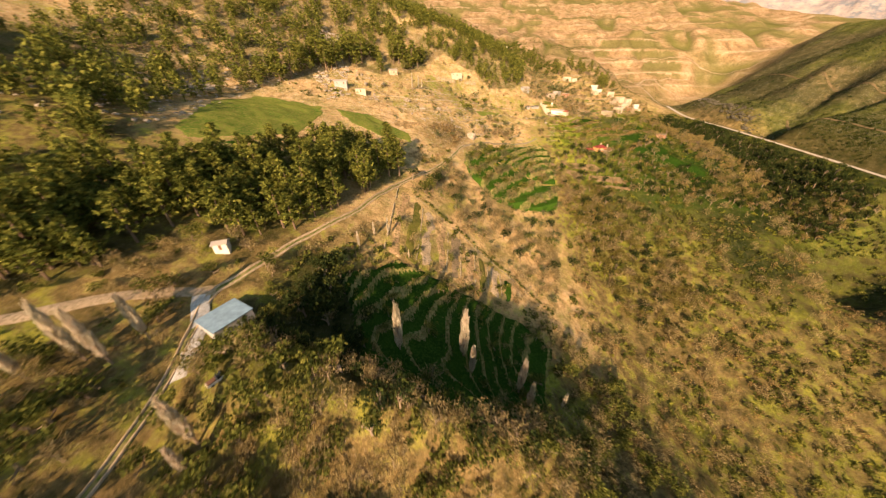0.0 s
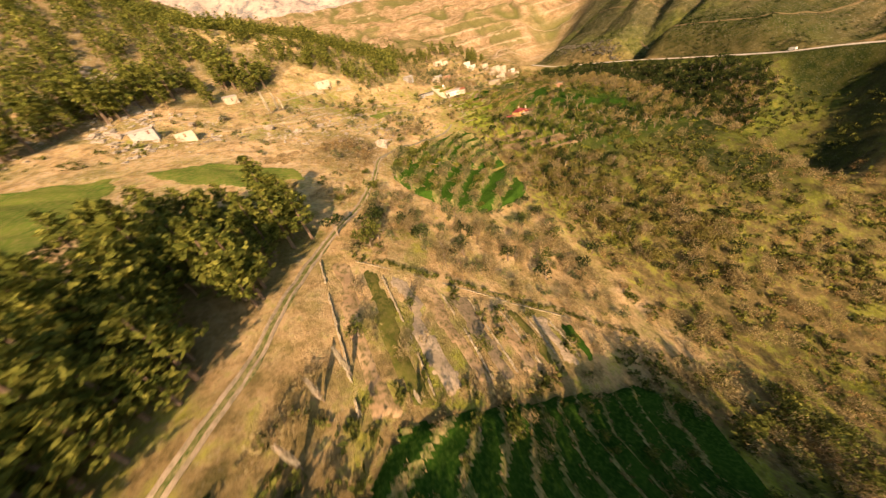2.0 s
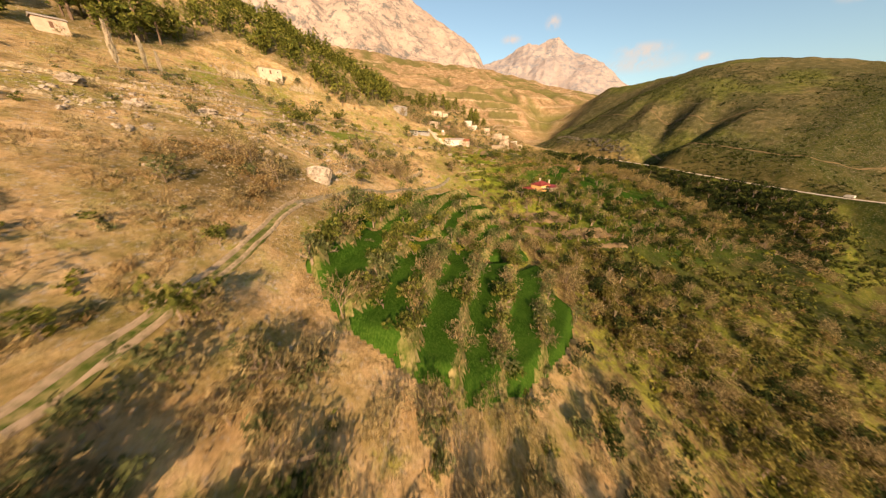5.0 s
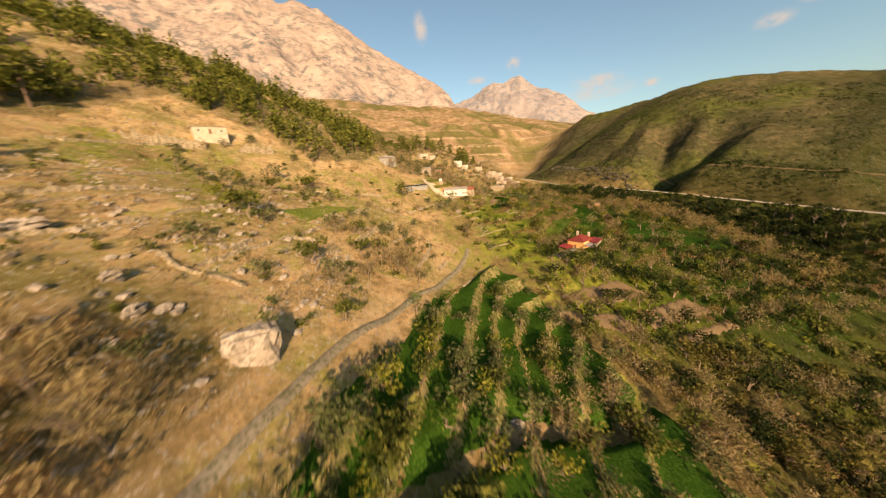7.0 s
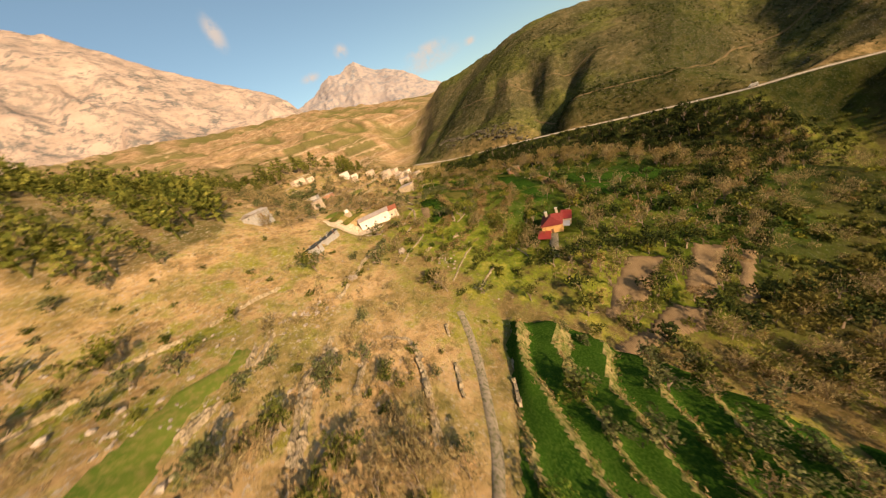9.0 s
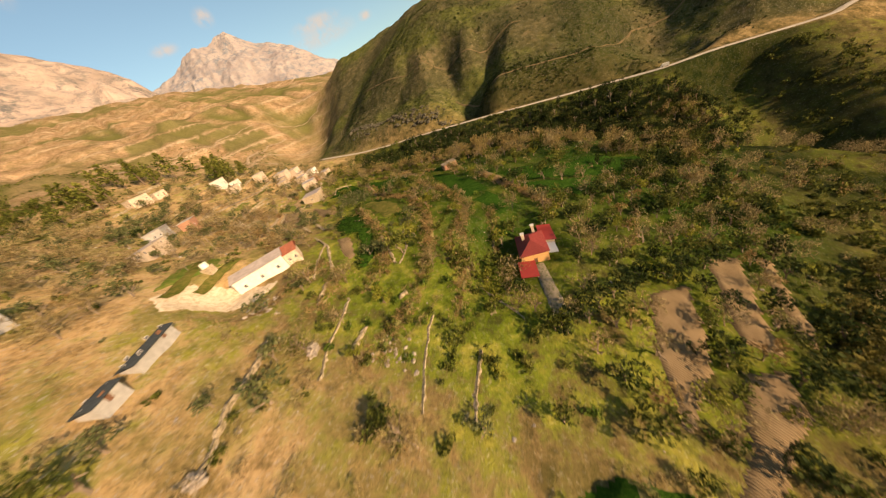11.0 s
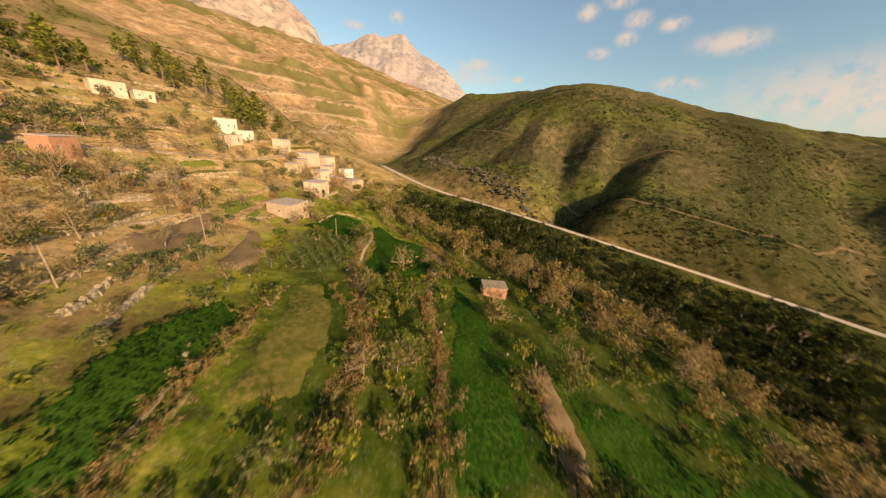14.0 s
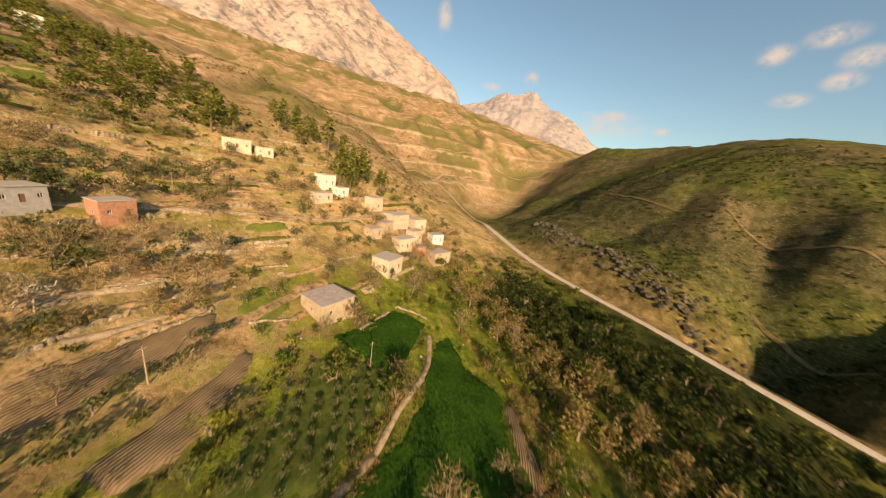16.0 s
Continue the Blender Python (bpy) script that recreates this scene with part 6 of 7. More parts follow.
for i, (x, y) in enumerate(spaced([(112, 268), (130, 296), (150, 312), (185, 296), (224, 320), (216, 292), (232, 252), (262, 244), (272, 212), (215, 224), (170, 238)], 5.5, 431, 5200)):
    name, meshes, label = GROUND_TREES[(i * 5 + int(x)) % 6]
    plant_tree(name, meshes[i % 2], x, y, height(x, y)[0], rng.uniform(0.75, 1.3), rng.uniform(0, 360), label, "tree", "round trees of the green hollow")
for i, (x, y) in enumerate(spaced([(226, 290), (262, 262), (300, 235), (330, 218), (336, 192), (285, 192), (262, 205), (245, 225), (225, 255)], 5.2, 435, 4200)):
    name, meshes, label = GROUND_TREES[(1, 3, 0, 3, 2, 5)[(i * 5 + int(x)) % 6]]
    plant_tree(name, meshes[i % 2], x, y, height(x, y)[0], rng.uniform(0.75, 1.25), rng.uniform(0, 360), label, "tree", "round trees above the river")
for i, (x, y) in enumerate(spaced([(300, 440), (340, 455), (348, 400), (346, 330), (350, 290), (348, 235), (336, 195), (300, 190), (306, 270), (312, 330)], 4.9, 433, 5200)[:290]):
    dark = x > 318 + 8 * math.sin(y * 0.07) or i % 4 == 0
    plant_tree("dark_tree" if dark else "willow_tree", (dark_meshes if dark else gold_meshes)[i % 2], x, y, height(x, y)[0], rng.uniform(0.75, 1.5) if dark else rng.uniform(0.7, 1.1), rng.uniform(0, 360),
               "dark green tree of the wooded bank below the road" if dark else "golden-brown willow with fine upright twigs", "tree", "trees of the river bank")
sprinkle("fresh_bushes", tuft_shapes, HOLLOW, 12, 0.6, 1.2, "green", "tall green grass of the hollow", "grass", 407, 0.8)

# ---- buildings ----
M["white_wall"] = plain("whitewashed_wall", (0.62, 0.57, 0.48), 0.9, 0.2, 0.8, relief=0.02)
M["cream_wall"] = plain("cream_plaster", (0.5, 0.395, 0.29), 0.9, 0.25, 0.7, relief=0.02)
M["orange_wall"] = plain("orange_plaster", (0.62, 0.36, 0.14), 0.9, 0.15, 0.8)
M["brick_wall"] = plain("bare_brick", (0.36, 0.19, 0.12), 0.9, 0.35, 1.5, relief=0.04)
M["grey_wall"] = plain("grey_concrete", (0.34, 0.32, 0.29), 0.9, 0.25, 0.8, relief=0.02)
M["stone_wall"] = speckled("rubble_masonry", (0.34, 0.265, 0.175), (0.46, 0.37, 0.255), (0.25, 0.19, 0.12), 0.5, 6.0, 0.06, fine=8)
M["flat_roof"] = plain("weathered_roof_slab", (0.36, 0.3, 0.26), 0.9, 0.3, 0.6)
M["earth_roof"] = plain("earth_roof", (0.27, 0.22, 0.16), 0.95, 0.3, 0.8)
M["pale_roof"] = plain("pale_roof", (0.36, 0.31, 0.26), 0.6, 0.15, 0.7)
# Shade is put into this roof colour: darker and bluer than its own grey.
M["shade_blue_roof"] = plain("shade_blue_sheet_roof", (0.22, 0.32, 0.39), 0.6, 0.3, 0.5)
M["annex_roof"] = plain("dull_terracotta_roof", (0.3, 0.105, 0.06), 0.85, 0.3, 1.0)
M["red_wing"] = plain("red_sheet_roof", (0.24, 0.03, 0.024), 0.5, 0.15, 1.0)
M["wood"] = plain("grey_wood", (0.3, 0.23, 0.16), 0.9, 0.3, 3)
M["dark_glass"] = plain("dark_window_glass", (0.03, 0.035, 0.04), 0.15, 0.1, 1)
M["frame"] = plain("window_frame_paint", (0.55, 0.5, 0.44), 0.6, 0.1, 1)
M["door"] = plain("brown_door", (0.16, 0.08, 0.045), 0.7, 0.2, 2)
M["metal"] = plain("galvanised_metal", (0.5, 0.5, 0.5), 0.4, 0.15, 1, metal=0.6)
M["tank"] = plain("pale_water_tank", (0.75, 0.7, 0.55), 0.5, 0.1, 1)


def tile_material():
    m, n, l, b = mat("red_roof_tiles", 0.7)
    w = n.new("ShaderNodeTexWave")
    w.inputs["Scale"].default_value, w.inputs["Distortion"].default_value = 1.6, 0.3
    l.new(mapped(n, l, position(n), (1, 1, 1), radians(81)), w.inputs["Vector"])
    c = ramp(n, l, noise_node(n, l, position(n), 2.5, 5), [(0.3, (0.17, 0.022, 0.018)), (0.7, (0.27, 0.042, 0.03))])
    l.new(mixc(n, l, w.outputs["Fac"], mixc(n, l, 0.5, c, (0.1, 0.02, 0.015)), c), b.inputs["Base Color"])
    bump(n, l, b, w.outputs["Fac"], 0.5, 0.08)
    return m


M["tiles"] = tile_material()


def part(name, v, f, material, parent, label=""):
    """One mesh under a thing or a part, from corners and faces."""
    me = bpy.data.meshes.new(name)
    me.from_pydata([tuple(p) for p in v], [], [tuple(q) for q in f])
    if name.endswith(("wall", "window", "parapet")):
        bm = bmesh.new()
        bm.from_mesh(me)
        bmesh.ops.remove_doubles(bm, verts=bm.verts, dist=0.002)
        bm.to_mesh(me)
        bm.free()
    me.update()
    me.materials.append(M[material])
    o = new(name, me)
    o.parent = parent
    return tagged(o, label)


BOX = [(0, 3, 2, 1), (4, 5, 6, 7), (0, 1, 5, 4), (1, 2, 6, 5), (2, 3, 7, 6), (3, 0, 4, 7)]


def box(x0, y0, z0, x1, y1, z1):
    return [(x0, y0, z0), (x1, y0, z0), (x1, y1, z0), (x0, y1, z0), (x0, y0, z1), (x1, y0, z1), (x1, y1, z1), (x0, y1, z1)]


def walls_with_holes(x0, y0, x1, y1, z0, z1, holes, thick=0.3):
    """Four walls round a plan; holes: (side 0 south 1 east 2 north 3 west, from, to, bottom, top)."""
    v, f = [], []

    def add(bx):
        k = len(v)
        v.extend(bx)
        f.extend(tuple(i + k for i in q) for q in BOX)

    for side in range(4):
        a0, a1 = (x0, x1) if side in (0, 2) else (y0 + thick, y1 - thick)
        cuts = sorted(h[1:] for h in holes if h[0] == side)
        at = a0
        spans = []
        for h0, h1, b0, b1 in cuts:
            spans += [(at, h0, z0, z1), (h0, h1, z0, b0), (h0, h1, b1, z1)]
            at = h1
        spans.append((at, a1, z0, z1))
        for s0, s1, b0, b1 in spans:
            if s1 - s0 < 0.02 or b1 - b0 < 0.02:
                continue
            if side == 0:
                add(box(s0, y0, b0, s1, y0 + thick, b1))
            elif side == 2:
                add(box(s0, y1 - thick, b0, s1, y1, b1))
            elif side == 1:
                add(box(x1 - thick, s0, b0, x1, s1, b1))
            else:
                add(box(x0, s0, b0, x0 + thick, s1, b1))
    return v, f


def window(root, side, a, b, z0, z1, x0, y0, x1, y1, glass=True):
    """A window set back in its opening: frame bars and pane."""
    def place(u0, u1, w0, w1, d0, d1):
        if side == 0:
            return box(u0, y0 + d0, w0, u1, y0 + d1, w1)
        if side == 2:
            return box(u0, y1 - d1, w0, u1, y1 - d0, w1)
        if side == 1:
            return box(x1 - d1, u0, w0, x1 - d0, u1, w1)
        return box(x0 + d0, u0, w0, x0 + d1, u1, w1)

    v, f = [], []
    for u0, u1, w0, w1 in ((a, a + 0.08, z0, z1), (b - 0.08, b, z0, z1), (a + 0.08, b - 0.08, z0, z0 + 0.08), (a + 0.08, b - 0.08, z1 - 0.08, z1), ((a + b) / 2 - 0.04, (a + b) / 2 + 0.04, z0 + 0.08, z1 - 0.08)):
        k = len(v)
        v += place(u0, u1, w0, w1, 0.1, 0.18)
        f += [tuple(i + k for i in q) for q in BOX]
    win = part("window", v, f, "frame", root)
    part("pane", place(a + 0.08, b - 0.08, z0 + 0.08, z1 - 0.08, 0.13, 0.15), BOX, "dark_glass", win)
    return win


def roof_flat(root, x0, y0, x1, y1, z, material, over=0.25, thick=0.28, parapet=0.0):
    part("roof", box(x0 - over, y0 - over, z, x1 + over, y1 + over, z + thick), BOX, material, root)
    if parapet:
        v, f = walls_with_holes(x0 - over, y0 - over, x1 + over, y1 + over, z + thick, z + thick + parapet, [], 0.2)
        part("parapet", v, f, "grey_wall", root)


def roof_slope(root, x0, y0, x1, y1, z, rise, material, kind="gable", over=0.45, name="roof", thick=0.16):
    """A pitched roof with thickness: gable or hip with its ridge along x, or a single slope rising to +y."""
    x0, y0, x1, y1 = x0 - over, y0 - over, x1 + over, y1 + over
    ym, half = (y0 + y1) / 2, (y1 - y0) / 2
    if kind == "shed":
        top = [(x0, y0, z), (x1, y0, z), (x1, y1, z + rise), (x0, y1, z + rise)]
        faces = [(0, 1, 2, 3)]
        rim = [0, 1, 2, 3]
    else:
        ins = half if kind == "hip" else 0.0
        top = [(x0, y0, z), (x1, y0, z), (x1, y1, z), (x0, y1, z), (x0 + ins, ym, z + rise), (x1 - ins, ym, z + rise)]
        faces = [(0, 1, 5, 4), (2, 3, 4, 5), (1, 2, 5), (3, 0, 4)]
        rim = [0, 1, 2, 3]
    n = len(top)
    v = top + [(a, b, c - thick) for a, b, c in top]
    f = faces + [tuple(i + n for i in reversed(q)) for q in faces] + [(rim[(i + 1) % 4], rim[i], rim[i] + n, rim[(i + 1) % 4] + n) for i in range(4)]
    return part(name, v, f, material, root)


def house(name, label, x, y, rot, w, d, h, wall, roof="flat", roof_mat="flat_roof", rise=1.6, wins=2, storeys=1, door_side=0, base=None, group="village houses"):
    """A house with thick walls, windows and a door in its openings, and its roof."""
    root = tagged(new(name), label, "house", group)
    corners = [pose(x, y, 0, 0, 0, rot) @ Vector((sx * w / 2, sy * d / 2, 0)) for sx in (-1, 1) for sy in (-1, 1)]
    zs = height([c.x for c in corners], [c.y for c in corners])
    z = float(0.4 * np.mean(zs) + 0.6 * np.max(zs)) if base is None else base
    root.matrix_basis = pose(x, y, z, 0, 0, rot)
    x0, y0, x1, y1 = -w / 2, -d / 2, w / 2, d / 2
    holes, lower = [], min(-0.5, float(zs.min()) - z - 0.5)
    sh = h / storeys
    for s in range(storeys):
        for side, ln in ((0, w), (3, d), (1, d), (2, w)):
            n = wins if side in (0, 2) else max(1, wins - 1)
            for i in range(n):
                c = (i + 0.5) / n * ln - ln / 2
                if side == door_side and s == 0 and i == n // 2:
                    holes.append((side, c - 0.5, c + 0.5, 0.05, 2.05))
                else:
                    holes.append((side, c - 0.45, c + 0.45, s * sh + 0.95, s * sh + 2.05))
    v, f = walls_with_holes(x0, y0, x1, y1, lower, h, holes)
    part("wall", v, f, wall, root)
    part("floor_slab", box(x0 + 0.3, y0 + 0.3, -0.15, x1 - 0.3, y1 - 0.3, 0.0), BOX, "grey_wall", root)
    for side, a, b, z0, z1 in holes:
        if z0 < 0.1:
            dv = box(a, y0 + 0.1, z0, b, y0 + 0.16, z1) if side == 0 else box(a, y1 - 0.16, z0, b, y1 - 0.1, z1) if side == 2 else box(x0 + 0.1, a, z0, x0 + 0.16, b, z1)
            part("door", dv, BOX, "door", root)
        else:
            window(root, side, a, b, z0, z1, x0, y0, x1, y1)
    if roof == "flat":
        roof_flat(root, x0, y0, x1, y1, h, roof_mat, parapet=0.0)
    else:
        roof_slope(root, x0, y0, x1, y1, h, rise, roof_mat, roof)
    return root


# the red-roofed house among the trees
red = house("house", "orange house with a red tiled hipped roof among trees", 165.6, 302.9, 9.2, 10.6, 8.0, 3.9, "orange_wall", "hip", "tiles", 2.4, 2, 1, 3, 94.0, "")
roof_slope(red, 1.2, -7.4, 9.6, -3.6, 2.6, 0.9, "red_wing", "shed", 0.3, "wing_roof")
v, f = walls_with_holes(1.4, -7.2, 9.4, -4.02, -3.5, 2.5, [(0, 4.0, 5.2, 0.9, 2.0)])
part("wing_wall", v, f, "cream_wall", red)
roof_slope(red, -12.4, 0.6, -5.6, 5.2, 1.5, 0.7, "red_wing", "shed", 0.2, "annex_roof")
for px0, py0 in ((-12.2, 0.8), (-12.2, 5.0), (-5.9, 0.8), (-5.9, 5.0)):
    part("annex_post", box(px0 - 0.08, py0 - 0.08, -3.5, px0 + 0.08, py0 + 0.08, 1.45), BOX, "wood", red)
roof_slope(red, -4.6, -6.8, 0.6, -4.3, 2.0, 0.4, "metal", "shed", 0.1, "awning")
for cx, cy, ch in ((1.2, 1.9, 7.4), (6.2, -1.9, 6.4)):
    ch1 = part("chimney", box(cx - 0.45, cy - 0.45, 3.6, cx + 0.45, cy + 0.45, ch), BOX, "cream_wall", red)
    part("chimney_cap", box(cx - 0.6, cy - 0.6, ch + 0.003, cx + 0.6, cy + 0.6, ch + 0.16), BOX, "white_wall", ch1)
part("terrace_slab", box(-11, -4.2, -2.2, -5.4, 0.3, -1.0), BOX, "grey_wall", red)

strip("yard", resample(np.array([(159.5, 301.6), (154, 300.4), (146, 298.6), (138, 297.5)], float), 1.0), 4.2, "concrete", "grey concrete yard and drive before the orange house", 0.25, category="yard")
for x, y, s, m in ((157, 312, 0.9, 0), (161, 314, 1.0, 0), (150, 310, 0.8, 0), (171, 313, 1.0, 1), (176, 309, 0.9, 0), (178, 298, 0.8, 0), (144, 313, 0.9, 1)):
    plant_tree(("green_tree", "citrus_tree")[m], (green_meshes, citrus_meshes)[m][int(x) % 2], x, y, height(x, y)[0], s, x * 31 % 360, ("green leafy tree beside the orange house", "yellow-green fruit tree beside the orange house")[m], "tree", "trees round the orange house")

# the long white house with its yard
house("house", "long whitewashed house with a grey sloping roof", 142.9, 381.2, 135, 15.4, 8.2, 4.3, "white_wall", "gable", "flat_roof", 1.3, 3, 1, 0, 121.2, "")
house("house_annex", "cream annex with dull terracotta roof beside the white house", 149.9, 374.2, 135, 4.2, 7.0, 3.8, "cream_wall", "gable", "annex_roof", 1.6, 2, 1, 0, 121.0, "")
wt = tagged(new("water_tank"), "round cream water tank on a low stone stand", "tank")
wt.matrix_basis = pose(137.5, 392.5, height(137.5, 392.5)[0], 0, 0, 20)
part("stand", box(-1.3, -1.3, -1.0, 1.3, 1.3, 1.6), BOX, "stone_wall", wt)
v, f = prism(np.array([0, 0, 1.6]), np.array([0, 0, 3.1]), 1.1, 1.05, 16)
part("tank", v, [tuple(q) for q in f] + [tuple(range(15, -1, -1)), tuple(range(16, 32))], "tank", wt)

# houses of the village and huts
house("house", "long grey concrete house with a pale flat roof", 166.5, 463.5, 48, 11, 7, 3.7, "grey_wall", "flat", "pale_roof", wins=4)
house("house", "unfinished brick house with empty windows", 182, 468.5, 40, 7.6, 6.0, 4.4, "brick_wall", "flat", "pale_roof", wins=2)
house("house", "low stone house with a cracked flat slab roof", 233.5, 436, 24, 11, 11, 4.2, "stone_wall", "flat", "flat_roof", wins=2)
house("house", "cream house with a flat white roof", 262.5, 461, 32, 10, 9, 5.0, "cream_wall", "flat", "pale_roof", wins=2)
house("house", "stone house with an open front at the village edge", 297, 474, 10, 11, 8, 4.4, "stone_wall", "flat", "flat_roof", wins=2)
house("house", "low stone house built on a terrace", 279, 481, 20, 11, 6.5, 4.6, "cream_wall", "flat", "pale_roof", wins=3)
house("house", "cream plastered village house with a flat roof", 283, 502, 25, 12, 9, 5.6, "cream_wall", "flat", "pale_roof", wins=3, storeys=2)
house("house", "cream cube-shaped village house", 297, 503, 15, 9, 8, 5.2, "cream_wall", "flat", "pale_roof", wins=2, storeys=2)
house("house", "small cream cube house in the village cluster", 290, 491, 20, 7.5, 6, 4.8, "cream_wall", "flat", "pale_roof", wins=2)
house("house", "small stone house in the village cluster", 273, 494, 32, 7.5, 6, 4.2, "stone_wall", "flat", "flat_roof", wins=1)
house("house", "low whitewashed house in the village cluster", 306, 493, 5, 8, 6, 4.0, "white_wall", "flat", "pale_roof", wins=2)
house("house", "small brick house in the village cluster", 287, 478, 12, 6, 5.5, 3.6, "brick_wall", "flat", "flat_roof", wins=1)
house("house", "small pale stone house on a knoll", 273, 514, 30, 8, 7, 5.8, "cream_wall", "flat", "pale_roof", wins=1)
house("house", "low stone house beside the village lane", 264, 486, 25, 8, 5, 3.6, "stone_wall", "flat", "flat_roof", wins=2)
house("house", "small white house with a flat roof on the slope", 247.5, 524, 30, 8.5, 7, 5.2, "white_wall", "flat", "pale_roof", wins=2)
house("house", "small white lean-to house", 255, 519, 30, 7, 5, 3.6, "white_wall", "flat", "pale_roof", wins=1)
house("house", "low cream house below the white house", 243, 508, 26, 10, 5, 3.4, "cream_wall", "flat", "flat_roof", wins=2)
house("house", "long cream house above the village", 207, 542, 8, 12, 6.5, 4.2, "cream_wall", "flat", "pale_roof", wins=3)
house("house", "white annex house above the village", 219, 542, 8, 8, 6, 3.4, "cream_wall", "flat", "pale_roof", wins=2)
house("house", "small white house high on the wooded slope", 113, 634, 20, 10, 7, 4.5, "white_wall", "flat", "pale_roof", wins=2)
house("house", "low cream plastered house on a walled terrace", 15.5, 388, 14, 12, 6, 2.9, "cream_wall", "flat", "earth_roof", wins=3)
house("hut", "yellow hut below the forest", -54, 350, 30, 8, 5, 3.2, "cream_wall", "gable", "pale_roof", 1.0, wins=1)
house("shed", "long pale-roofed shed beside the meadow", -94, 294, 10, 11, 6, 2.8, "grey_wall", "gable", "pale_roof", 1.0, wins=2, group="sheds")
house("shed", "low pale farm shed with flat roof", -76, 291, 10, 9, 6, 2.6, "cream_wall", "flat", "flat_roof", wins=1, group="sheds")
M["dark_sheet"] = plain("dark_grey_sheet", (0.05, 0.056, 0.058), 0.95, 0.25, 1.2)
house("shed", "long low shed with a dark grey sheet roof", 110, 371.5, 27, 10.5, 3.0, 1.2, "grey_wall", "gable", "dark_sheet", 0.5, wins=2, group="sheds")
house("shed", "small low shed with a dark grey sheet roof", 100, 366, 27, 5, 3.2, 1.6, "grey_wall", "gable", "dark_sheet", 0.5, wins=1, group="sheds")
house("shed", "grey farm shed with sheet roof", 103, 401, 25, 9, 6, 2.8, "grey_wall", "gable", "pale_roof", 1.1, wins=1, group="sheds")
house("shed", "long low shed with a pale roof near the village", 146, 430, 35, 16, 4, 2.6, "cream_wall", "flat", "flat_roof", wins=3, group="sheds")
house("house", "house with a grey sheet roof coloured blue for shade beside the road", -69.5, 63, 62, 11.5, 10, 2.5, "grey_wall", "flat", "shade_blue_roof", wins=2, group="houses at the road fork")
house("hut", "small white hut with a pale roof above the road", -84, 89, 20, 4.5, 3.6, 2.4, "white_wall", "gable", "pale_roof", 0.8, wins=1, group="houses at the road fork")
house("stone_shed", "ruined stone shed with a flat earth roof", 260.5, 350.5, -55, 8.5, 5.5, 3.4, "brick_wall", "flat", "earth_roof", wins=2, group="sheds")


def pole(x, y, h=8.0):
    root = tagged(new("utility_pole"), "slender wooden utility pole with a short crossarm", "pole", "utility poles")
    root.matrix_basis = pose(x, y, height(x, y)[0], 0, 0, 30)
    v, f = prism(np.array([0, 0, -0.5]), np.array([0, 0, h]), 0.14, 0.09, 8)
    part("post", v, f, "wood", root)
    part("crossarm", box(-0.7, 0.12, h - 0.7, 0.7, 0.22, h - 0.58), BOX, "wood", root)


for x, y in ((199, 415), (240, 413), (191, 489), (222, 491), (173, 396), (150, 405)):
    pole(x, y)

# ---- dry stone walls, banks and boulders ----


def stone_wall(line, h, thick, label):
    """A dry stone wall that follows the ground, uneven along its top."""
    c = resample(np.array(line, float), 0.8)
    d = np.gradient(c, axis=0)
    s = np.stack([-d[:, 1], d[:, 0]], 1) / np.maximum(np.linalg.norm(d, axis=1), 1e-6)[:, None]
    z = height(c[:, 0], c[:, 1])
    r = np.random.default_rng(int(abs(c[0, 0]) * 7 + 3))
    n = len(c)
    jit = lambda k: r.normal(size=(n, 2)) * k
    top = z + h * r.uniform(0.45, 1.1, n) - 2.0 * h * ss(-0.25, -0.5, fnoise(c[:, 0], c[:, 1], 7, 19, 2))
    a, b = c - s * thick * 0.6 + jit(0.2), c + s * thick * 0.6 + jit(0.2)
    ta, tb = c - s * thick * 0.38 + jit(0.1), c + s * thick * 0.38 + jit(0.1)
    v = np.stack([np.column_stack([a, z - 0.8]), np.column_stack([ta, top]), np.column_stack([tb, top - 0.1]), np.column_stack([b, z - 0.8])], 1).reshape(-1, 3)
    return thing_np("stone_wall", v, grid_faces(4, n), M["stone"], label=label, category="wall", kind="structure")


